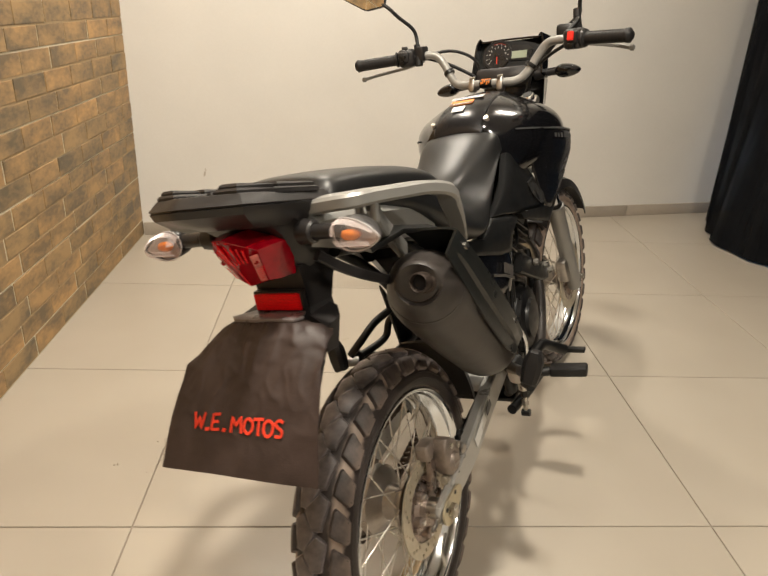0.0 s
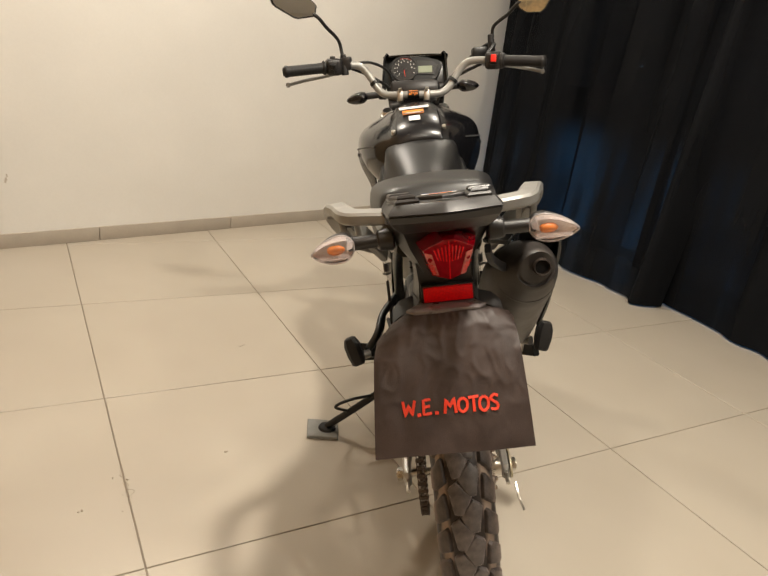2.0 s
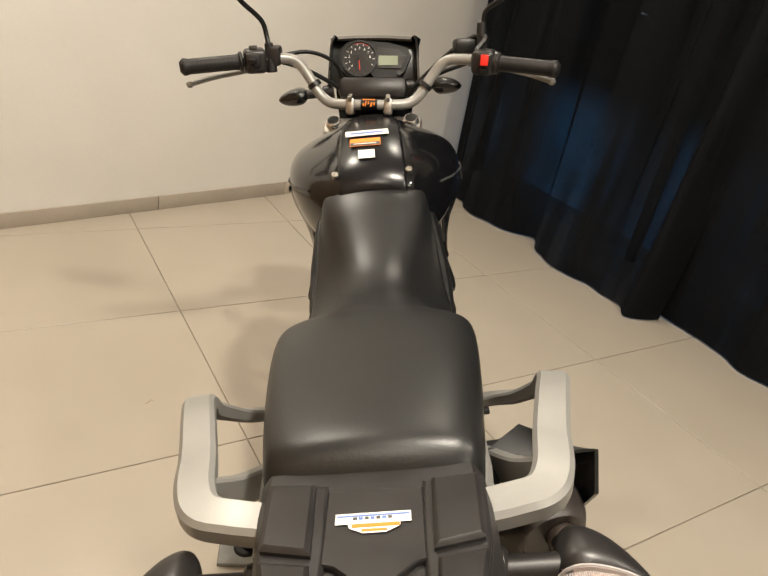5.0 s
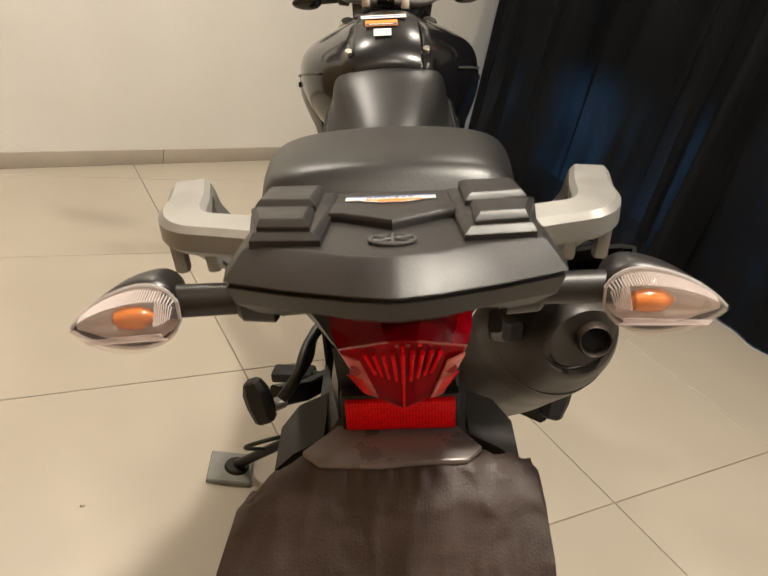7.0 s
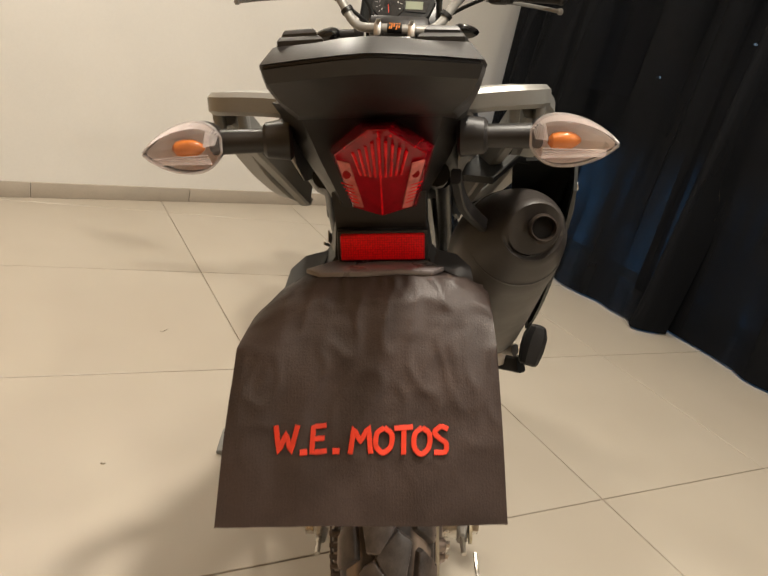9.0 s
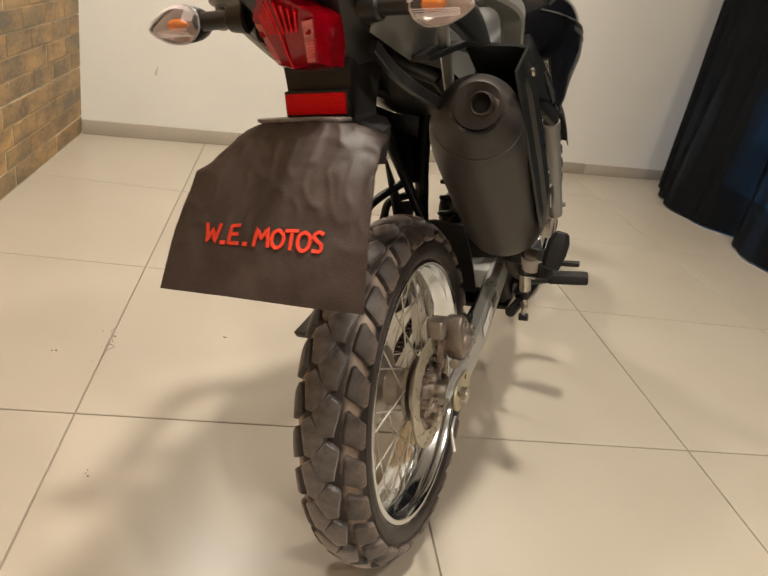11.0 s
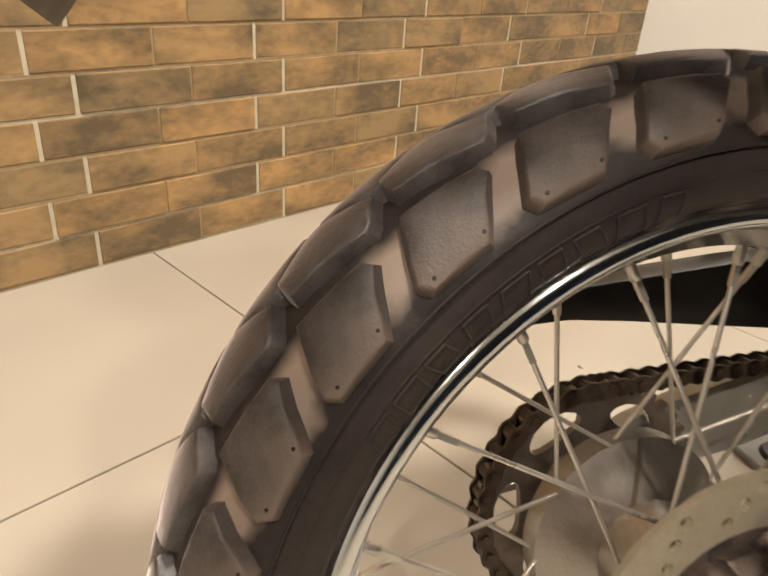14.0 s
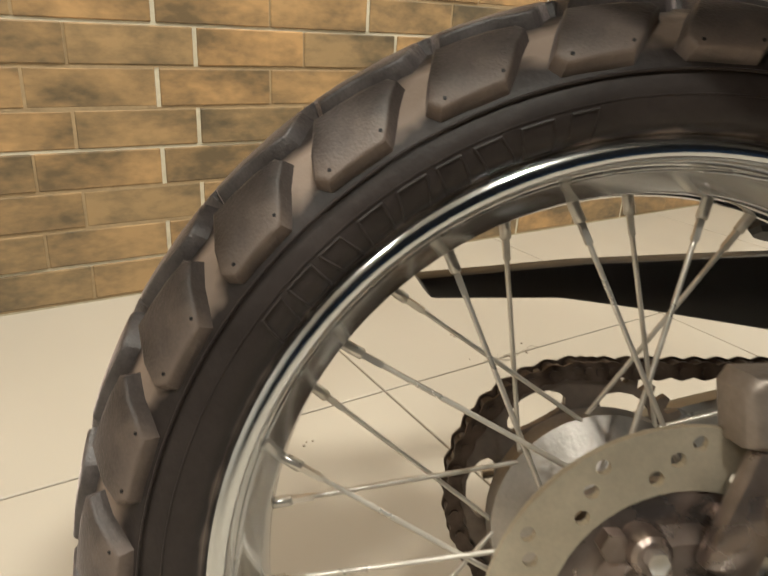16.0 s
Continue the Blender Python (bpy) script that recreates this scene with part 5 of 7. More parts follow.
part("bracket_shelf", bm, M_SHELF, bracket)
bm = plate([(-0.08, -0.232, 0.752), (0.084, -0.232, 0.752), (0.080, -0.328, 0.626), (-0.080, -0.328, 0.626)], 0.006, 0.002)
part("mudguard_tip", bm, M_PLASTIC, bike)

# indicators
def indicator(sx, root, tip, name, back=True):
    ry, rz = root[1], root[2]
    stalk = part(name, rod((sx * root[0], ry, rz), (sx * (root[0] + 0.062), ry, rz - 0.001), 0.0105, 0.0115, 20, bevel=0.002), M_PLASTIC, bike, "black indicator stalk with a pointed lamp")
    part("collar", rod((sx * (root[0] - 0.012), ry + 0.004, rz), (sx * (root[0] + 0.014), ry, rz), 0.019, 0.016, 20, bevel=0.003), M_PLASTIC, stalk)
    x0, x1, tall = root[0] + 0.050, tip, 0.0222 if back else 0.0195

    def girth(f):
        return max(0.04, math.sqrt(max(0.0, 1 - ((0.32 - f) / 0.335) ** 2)) if f < 0.32 else (1 - ((f - 0.32) / 0.68) ** 2) ** (0.88 if back else 0.6))

    def at(f, a, depth):
        """A point at f along the lamp and at angle a from its top to its foot, on a half shell of the given depth."""
        r = girth(f)
        seam = ry - (0.013 + 0.010 * f if back else 0.010)
        return (sx * (x0 + (x1 - x0) * f), seam + depth(r) * math.sin(a) ** 0.8, rz - 0.001 - 0.006 * f + tall * r * math.cos(a))

    def shell(depth, steps=18, sides=12):
        return [[at(k / steps, math.pi * j / sides, depth) for j in range(sides + 1)] for k in range(steps + 1)]

    def rear(r):
        return 0.050 * r + 0.003

    def front(r):
        return -0.021 * r - 0.002

    housing = part("housing", loft(shell(rear), close=not back), M_PLASTIC if back else M_GLOSS, stalk, "black lamp housing", smooth=60)
    if not back:
        part("lens", loft(shell(front)), M_GLOSS, stalk, smooth=60)
        return
    skin = housing.modifiers.new("solidify", "SOLIDIFY")
    skin.thickness = 0.0012
    part("lens", loft(shell(front)), M_CLEAR, stalk, "clear pointed lens", smooth=60)
    bowl = [[at(0.03 + 0.93 * k / 7, math.pi * (0.04 + 0.92 * j / 6), lambda r: 0.020 * r) for j in range(7)] for k in range(8)]
    part("bowl", loft(bowl, close=False), M_LAMP_BOWL, stalk, "silver lamp bowl", smooth=0)
    c = at(0.40, math.pi / 2, lambda r: 0.001)
    part("bulb", lathe([(-0.015, 0.003), (-0.012, 0.0065), (-0.005, 0.0080), (0.004, 0.0077), (0.009, 0.0055), (0.013, 0.002)], 16, axis="X", c=c), M_ORANGE, stalk, "orange bulb")
    rim_line = [at(f, a, lambda r: -0.002) for a, fs in ((0.0, np.linspace(0, 0.99, 16)), (math.pi, np.linspace(0.99, 0, 16))) for f in fs]
    part("lens_rim", sweep(rim_line + rim_line[:1], round_section(0.0014, 6)), M_FROST, stalk)
    bm = bmesh.new()
    for f in np.linspace(0.015, 0.86, 42):
        rod(at(f, 0.16, front), at(f + 0.012, 0.66, front), 0.0006, seg=4, bm=bm)
    for f in np.linspace(0.015, 0.12, 8):
        rod(at(f, 0.66, front), at(f + 0.02, 1.5, front), 0.0006, seg=4, bm=bm)
    for a in np.linspace(1.95, 2.7, 6):
        rod(at(0.10, a, front), at(0.82, a, front), 0.0005, seg=4, bm=bm)
    part("lens_ribs", bm, M_FROST, stalk, "fine moulded ribs in the lens")


for sx in (1, -1):
    indicator(sx, (0.087, -0.218, 0.921), 0.208 + 0.003 * sx, "rear_indicator")

# grab rails
for sx in (1, -1):
    pts = curve_points([(sx * 0.080, -0.186, 0.949), (sx * 0.112, -0.181, 0.951), (sx * 0.138, -0.172, 0.951), (sx * 0.152, -0.146, 0.949), (sx * 0.163, -0.095, 0.942), (sx * 0.180, -0.03, 0.933), (sx * 0.191, 0.010, 0.922), (sx * 0.194, 0.030, 0.910), (sx * 0.192, 0.043, 0.892), (sx * 0.186, 0.070, 0.866), (sx * 0.174, 0.106, 0.832), (sx * 0.155, 0.148, 0.798), (sx * 0.125, 0.172, 0.778)], 5)
    n = len(pts)
    sizes = [1.02 if i < n * 0.3 else 1.0 - 0.42 * max(0, (i - 0.62 * n) / (0.38 * n)) for i in range(n)]
    rail = part("grab_rail", sweep(pts, flat_section(0.034, 0.021, 0.40), sizes=sizes), M_SILVER, bike, "silver painted grab rail", smooth=35)
    for hx in (0.1585, 0.134):
        part("luggage_hook", box(0.011, 0.012, 0.036, (sx * hx, -0.150, 0.928), 0.0035, 2, (0, sx * 4, 0)), M_SILVER, rail)
    bm = sweep(curve_points([(sx * 0.148, -0.14, 0.940), (sx * 0.132, -0.095, 0.900), (sx * 0.116, -0.03, 0.855), (sx * 0.104, 0.02, 0.82)], 4), flat_section(0.014, 0.030))
    part("rail_stay", bm, M_SILVER, rail)

# seat: pillion pad and rider's saddle in one cover
def seat_half(w, top, low, wl, crown):
    return [(0, top), (w * 0.55, top - crown * 0.25), (w * 0.88, top - crown), (w, top - crown - 0.014), (w + (wl - w) * 0.62, top - crown - 0.042), (w + (wl - w) * 0.9, (top - crown + low) / 2 - 0.012), (wl, low), (0, low)]


SEAT = [(-0.168, 0.084, 0.945, 0.930, 0.086, 0.003), (-0.160, 0.088, 0.962, 0.930, 0.090, 0.005), (-0.143, 0.094, 0.983, 0.930, 0.096, 0.006), (-0.128, 0.096, 0.9880, 0.928, 0.098, 0.007), (-0.09, 0.102, 0.986, 0.922, 0.104, 0.008), (-0.02, 0.112, 0.978, 0.905, 0.112, 0.009), (0.07, 0.121, 0.964, 0.87, 0.122, 0.010), (0.14, 0.125, 0.949, 0.83, 0.130, 0.012), (0.172, 0.122, 0.937, 0.81, 0.133, 0.014), (0.192, 0.117, 0.928, 0.797, 0.135, 0.016), (0.215, 0.109, 0.917, 0.785, 0.137, 0.018), (0.255, 0.096, 0.899, 0.765, 0.139, 0.019), (0.315, 0.078, 0.876, 0.745, 0.140, 0.018), (0.365, 0.066, 0.863, 0.735, 0.138, 0.017), (0.415, 0.063, 0.863, 0.755, 0.130, 0.016), (0.465, 0.067, 0.875, 0.79, 0.120, 0.016), (0.53, 0.082, 0.906, 0.835, 0.114, 0.016), (0.585, 0.098, 0.938, 0.87, 0.108, 0.016), (0.622, 0.102, 0.950, 0.88, 0.104, 0.016), (0.640, 0.100, 0.950, 0.88, 0.102, 0.016)]
seat = part("seat", loft([mirrored(seat_half(w, t, lo, wl, c), y) for y, w, t, lo, wl, c in SEAT]), M_SEAT, bike, "black vinyl two-level seat", smooth=180)
sub(seat, 2)

# tank: gloss centre cover, flanks and shrouds
TANK = [(0.608, 0.072, 0.946, 0.086, 0.89), (0.618, 0.073, 0.966, 0.096, 0.895), (0.66, 0.074, 0.990, 0.132, 0.905), (0.72, 0.072, 1.008, 0.166, 0.912), (0.80, 0.070, 1.018, 0.188, 0.915), (0.88, 0.066, 1.014, 0.192, 0.905), (0.94, 0.06, 1.000, 0.190, 0.89), (0.97, 0.055, 0.982, 0.182, 0.87)]
def tank_half(w, top, fw, fz):
    return [(0, top), (w * 0.55, top - 0.002), (w, top - 0.009), (w * 1.0 + (fw - w) * 0.45, top - 0.022 - (top - fz) * 0.12), (fw * 0.93, fz + (top - fz) * 0.42), (fw, fz), (fw * 0.97, fz - 0.045), (fw * 0.80, fz - 0.11), (0, fz - 0.13)]
tank = part("fuel_tank", loft([mirrored(tank_half(w, t, fw, fz), y) for y, w, t, fw, fz in TANK]), M_GLOSS, bike, "gloss black fuel tank", smooth=180)
sub(tank, 2)
bm = loft([[(x, y, z) for x, z in ((-w - 0.001, t - 0.012), (-w, t - 0.006), (-w * 0.55, t + 0.001), (0, t + 0.003), (w * 0.55, t + 0.001), (w, t - 0.006), (w + 0.001, t - 0.012))] for y, w, t in [(0.606, 0.061, 0.936)] + [(y, 0.83 * w, t) for y, w, t, fw, fz in TANK[1:-1]]], close=False)
cover = part("tank_cover", bm, M_SATIN, bike, "gloss black centre cover on the tank", smooth=60)
s = cover.modifiers.new("solidify", "SOLIDIFY")
s.thickness, s.offset = 0.004, 1.0
sub(cover, 1)
for sx in (1, -1):
    part("bolt", rod((sx * 0.070, 0.640, 0.960), (sx * 0.070, 0.6325, 0.9715), 0.0065, seg=16, bevel=0.001), M_STEEL, tank, "small steel bolt")
def cover_at(y, dz=0.0):
    return float(np.interp(y, [k[0] for k in TANK], [k[2] for k in TANK])) + 0.0075 + dz


for sy, y, w, x, m, lab in ((0.026, 0.737, 0.086, -0.006, M_WHITE, "long white warning sticker"), (0.026, 0.700, 0.060, -0.010, M_STICK_ORANGE, "orange and grey warning sticker"), (0.024, 0.660, 0.032, -0.008, M_WHITE, "small white sticker")):
    tilt = math.degrees(math.atan2(cover_at(y + 0.012) - cover_at(y - 0.012), 0.024))
    part("sticker", box(w, sy, 0.0012, (x, y, cover_at(y)), 0.0003, 1, (tilt, 0, 3 if w > 0.08 else 0)), m, cover, lab)
    if w > 0.08:
        part("print", box(0.066, 0.006, 0.0008, (x, y - 0.001, cover_at(y, 0.0006)), 0, 1, (tilt, 0, 3)), M_STICK_BLUE, cover)
    elif w > 0.05:
        part("print", box(0.058, 0.010, 0.0008, (x, y - 0.007, cover_at(y - 0.007, 0.0006)), 0, 1, (tilt, 0, 0)), M_GREY, cover)
        part("print", box(0.044, 0.0025, 0.0008, (x, y - 0.0065, cover_at(y - 0.0065, 0.0010)), 0, 1, (tilt, 0, 0)), M_WHITE, cover)

def flank_x(y, z):
    """Half width of the shrouds: flush with the tank's flank, curling in below."""
    wide = float(np.interp(y, (0.64, 0.68, 0.72, 0.76, 0.82, 0.90, 1.00, 1.10), (0.104, 0.128, 0.150, 0.172, 0.1885, 0.1945, 0.189, 0.166)))
    drop = 0.912 - 0.20 * (y - 0.80) - z
    return wide - float(np.interp(drop, (-0.02, 0.0, 0.03, 0.055, 0.085, 0.115, 0.16, 0.24), (0.005, 0.001, 0.0, 0.004, 0.015, 0.027, 0.033, 0.036)))


for sx in (1, -1):
    # shroud: a bowed gloss shell beside the tank
    rows = []
    for f in np.linspace(0, 1, 16):
        yt, zt = 0.70 + 0.40 * f, 0.928 - 0.068 * f
        yb, zb = (float(np.interp(f, (0, 0.15, 0.36, 0.7, 1), v)) for v in ((0.712, 0.752, 0.815, 0.95, 1.06), (0.895, 0.80, 0.685, 0.735, 0.80)))
        rows.append([(sx * flank_x(yt * (1 - g) + yb * g, zt * (1 - g) + zb * g), yt * (1 - g) + yb * g, zt * (1 - g) + zb * g) for g in np.linspace(0, 1, 14)])
    shroud = part("tank_shroud", loft(rows, close=False), M_SATIN, bike, "gloss black tank shroud with a pale printed mark", smooth=60)
    s = shroud.modifiers.new("solidify", "SOLIDIFY")
    s.thickness = 0.003
    for k in range(7):
        y = 0.82 + k * 0.027
        z = 0.906 - 0.17 * (y - 0.70)
        part("print", box(0.0012, 0.019, 0.011, (0, 0, 0), 0.0003, 1), M_GREY, shroud, loc=pose(sx * (flank_x(y, z) + 0.001), y, z, -10, 0, 0))
    stripe = [(sx * (max(flank_x(y, z), 0.962 * float(np.interp(y, [k[0] for k in TANK], [k[3] for k in TANK])) if y < 0.78 else 0) + 0.0012), y, z) for y, z in ((y, 0.931 - 0.17 * (y - 0.66)) for y in np.linspace(0.665, 1.06, 24))]
    part("stripe", sweep(stripe, flat_section(0.002, 0.004)), M_GREY, shroud, "thin silver stripe")
    # side trim beside the saddle, lower trim, side cover
    def panel(outline, x, lift, name, m, label, thick=0.014, slope=0.0):
        cy, cz = sum(p[0] for p in outline) / len(outline), sum(p[1] for p in outline) / len(outline)
        layers = []
        for k, dx in ((1.0, -thick), (1.0, 0.0), (0.93, lift * 0.6), (0.70, lift)):
            layers.append([(sx * (x + dx - 0.10 * max(0, 0.52 - y) - slope * max(0, cz + (z - cz) * k - 0.74)), cy + (y - cy) * k, cz + (z - cz) * k) for y, z in outline])
        return part(name, loft(layers), m, bike, label, smooth=40)

    panel([(0.414, 0.770), (0.483, 0.789), (0.544, 0.816), (0.625, 0.879), (0.660, 0.882), (0.722, 0.850), (0.798, 0.777), (0.834, 0.712), (0.817, 0.697), (0.715, 0.715), (0.588, 0.739), (0.476, 0.762)], 0.138, 0.007, "side_trim", M_TRIM, "satin black side trim beside the saddle", slope=0.20)
    # black plate stands for the see-through vent, its dark put in as colour
    vent = [(0.690, 0.790), (0.738, 0.794), (0.768, 0.775), (0.796, 0.738), (0.796, 0.716), (0.760, 0.718), (0.715, 0.745), (0.696, 0.768)]
    bm = loft([[(sx * (0.1455 + dx - 0.2 * max(0, z - 0.74)), 0.742 + (y - 0.742) * k, 0.757 + (z - 0.757) * k) for y, z in vent] for k, dx in ((1.0, -0.004), (1.0, 0.003), (0.90, 0.003), (0.84, 0.0005))])
    part("vent", bm, M_HOLLOW, bike, "black plate standing for the vent opening in the side trim", smooth=30)
    panel([(0.182, 0.777), (0.280, 0.755), (0.370, 0.736), (0.424, 0.769), (0.536, 0.746), (0.595, 0.727), (0.542, 0.703), (0.514, 0.664), (0.452, 0.673), (0.352, 0.704), (0.263, 0.730), (0.209, 0.743)], 0.132, 0.006, "lower_trim", M_TRIM, "satin black lower side trim")
    panel([(0.580, 0.738), (0.706, 0.714), (0.816, 0.695), (1.060, 0.758), (1.083, 0.746), (0.834, 0.652), (0.682, 0.696), (0.596, 0.722)], 0.146, 0.004, "shroud_edge", M_TRIM, "satin black lower edge of the shroud")
    side_cover = panel([(0.246, 0.739), (0.340, 0.715), (0.510, 0.664), (0.522, 0.614), (0.489, 0.572), (0.383, 0.589), (0.327, 0.662)], 0.128, 0.003, "side_cover", M_GLOSS, "gloss black side cover with a silver stripe")
    for k in range(5):
        part("print", box(0.002, 0.010, 0.024, (sx * 0.1325, 0.447 + 0.0125 * k, 0.645 - 0.006 * k), 0.0005, 1, (-14, 0, 0)), M_ALLOY, side_cover)
    bm = sweep([(sx * 0.1325, 0.372, 0.652), (sx * 0.1325, 0.44, 0.628), (sx * 0.1325, 0.505, 0.600)], flat_section(0.002, 0.006))
    part("stripe", bm, M_ALLOY, side_cover)
    part("plastic_lower", plate([(sx * 0.115, 0.30, 0.66), (sx * 0.12, 0.385, 0.55), (sx * 0.12, 0.47, 0.53), (sx * 0.12, 0.44, 0.47), (sx * 0.12, 0.36, 0.47)], 0.008, 0.002), M_PLASTIC, bike)

# foot rests, pedal, stand
for sx in (1, -1):
    bm = sweep([(sx * 0.11, 0.40, 0.44), (sx * 0.16, 0.32, 0.46), (sx * 0.20, 0.25, 0.50)], flat_section(0.02, 0.035))
    hanger = part("peg_hanger", bm, M_HOSE, bike)
    px0, pz0 = (0.240, 0.508) if sx > 0 else (-0.215, 0.516)
    rows = []
    for h, wx, wy in ((-0.034, 0.013, 0.011), (-0.030, 0.016, 0.015), (-0.005, 0.0195, 0.017), (0.018, 0.019, 0.017), (0.034, 0.013, 0.014), (0.037, 0.009, 0.010)):
        rows.append([(wx, -wy * 0.5, h), (wx * 0.55, -wy, h), (-wx * 0.55, -wy, h), (-wx, -wy * 0.5, h), (-wx, wy * 0.5, h), (-wx * 0.55, wy, h), (wx * 0.55, wy, h), (wx, wy * 0.5, h)])
    bm = loft(rows)
    bmesh.ops.transform(bm, matrix=pose(px0, 0.215, pz0, -14, sx * 16, 0), verts=bm.verts)
    part("passenger_peg", bm, M_GRIP, bike, "folded black rubber passenger peg", smooth=25)
    part("peg_bolt", rod((sx * 0.185, 0.25, 0.49), (sx * 0.212, 0.225, 0.495), 0.011), M_ALLOY, bike)
    peg = part("foot_peg", box(0.092, 0.042, 0.024, (sx * 0.225, 0.558, 0.333), 0.006, 2, (0, 0, sx * 6)), M_GRIP, bike, "black rubber foot peg")
    part("peg_bracket", rod((sx * 0.09, 0.53, 0.325), (sx * 0.19, 0.552, 0.332), 0.012), M_HOSE, peg)
bm = tube([(0.13, 0.47, 0.31), (0.135, 0.536, 0.353), (0.138, 0.582, 0.366), (0.142, 0.641, 0.363), (0.155, 0.690, 0.335), (0.18, 0.716, 0.314)], 0.0145)
pedal = part("brake_pedal", bm, M_HOSE, bike, "black arched brake pedal")
part("pedal_pad", box(0.062, 0.022, 0.012, (0.204, 0.718, 0.314), 0.003), M_HOSE, pedal)
master = part("brake_master_cylinder", rod((0.150, 0.412, 0.420), (0.148, 0.424, 0.345), 0.0135, 0.0125, 20, bevel=0.002), M_STEEL, bike, "plated brake master cylinder with a dark rod")
part("boot", rod((0.148, 0.424, 0.345), (0.147, 0.427, 0.325), 0.010, 0.008, 16), M_GRIP, master)
part("push_rod", rod((0.147, 0.427, 0.330), (0.144, 0.431, 0.285), 0.0055, seg=10), M_STEEL, master)
part("clevis", rod((0.134, 0.431, 0.277), (0.154, 0.431, 0.277), 0.009, seg=10), M_HOSE, master)
part("lock_nut", rod((0.146, 0.429, 0.312), (0.1455, 0.4295, 0.302), 0.0095, seg=6), M_ALLOY, master)
part("mount_bolt", rod((0.145, 0.405, 0.405), (0.170, 0.405, 0.405), 0.008, seg=6), M_STEEL, master)
part("mount_bolt", rod((0.145, 0.440, 0.375), (0.168, 0.440, 0.375), 0.008, seg=6), M_STEEL, master)
M_CUP = mat("milky_plastic", (0.62, 0.57, 0.52), 0.35, vary=0.06, bump=0.0)
cup = part("fluid_reservoir", rod((0.187, 0.282, 0.448), (0.187, 0.274, 0.480), 0.020, 0.021, 24, bevel=0.003), M_CUP, bike, "milky brake fluid reservoir with a black cap")
part("cap", rod((0.187, 0.274, 0.480), (0.187, 0.271, 0.494), 0.0215, 0.0205, 24, bevel=0.002), M_HOSE, cup)
part("reservoir_hose", tube([(0.18, 0.29, 0.447), (0.165, 0.33, 0.425), (0.155, 0.38, 0.43), (0.152, 0.41, 0.41)], 0.006), M_HOSE, bike)
part("hanger_arm", sweep([(0.145, 0.40, 0.405), (0.18, 0.32, 0.432), (0.225, 0.235, 0.462)], flat_section(0.016, 0.030)), M_HOSE, bike, "black cast hanger arm of the passenger peg")
part("linkage", tube([(0.12, 0.40, 0.30), (0.13, 0.50, 0.295), (0.14, 0.60, 0.30)], 0.012), M_HOSE, bike)
part("chrome_lever", tube([(0.135, 0.36, 0.535), (0.15, 0.42, 0.51), (0.155, 0.455, 0.46), (0.15, 0.47, 0.41)], 0.0055), M_CHROME, bike)
part("skid_plate", box(0.18, 0.22, 0.012, (0, 0.62, 0.262), 0.004), M_HOSE, bike)


def to_bike(p):
    return BIKE.inverted() @ Vector(p)


pad_c = Vector((0.588, 0.372, 0.014))
foot = to_bike(pad_c + Vector((0.012, -0.005, 0.006)))
bm = tube([(-0.095, 0.47, 0.31), tuple(Vector((-0.095, 0.47, 0.31)).lerp(foot, 0.5) + Vector((0, -0.006, 0))), tuple(foot)], 0.011)
stand = part("side_stand", bm, M_HOSE, bike, "black steel side stand")
bm = rod(foot, to_bike(pad_c + Vector((0.012, -0.005, -0.004))), 0.026, 0.028, 20, bevel=0.002)
part("stand_foot", bm, M_HOSE, stand)
a, b2 = Vector((-0.095, 0.47, 0.31)).lerp(foot, 0.42), Vector((-0.095, 0.47, 0.31)).lerp(foot, 0.72)
bm = tube([a, a.lerp(b2, 0.2) + Vector((-0.05, -0.05, 0.03)), a.lerp(b2, 0.7) + Vector((-0.055, -0.05, 0.035)), b2], 0.0045)
part("stand_lug", bm, M_HOSE, stand)
# gear linkage and hanger loop on the stand side
part("gear_lever", tube([(-0.11, 0.58, 0.33), (-0.14, 0.66, 0.35), (-0.155, 0.74, 0.36)], 0.007), M_HOSE, bike)
part("hanger_loop", tube([(-0.10, 0.36, 0.60), (-0.14, 0.29, 0.575), (-0.155, 0.235, 0.55), (-0.18, 0.215, 0.52)], 0.009), M_HOSE, bike)
part("hanger_loop", tube([(-0.10, 0.42, 0.56), (-0.14, 0.36, 0.553), (-0.155, 0.34, 0.51), (-0.18, 0.26, 0.50)], 0.009), M_HOSE, bike)

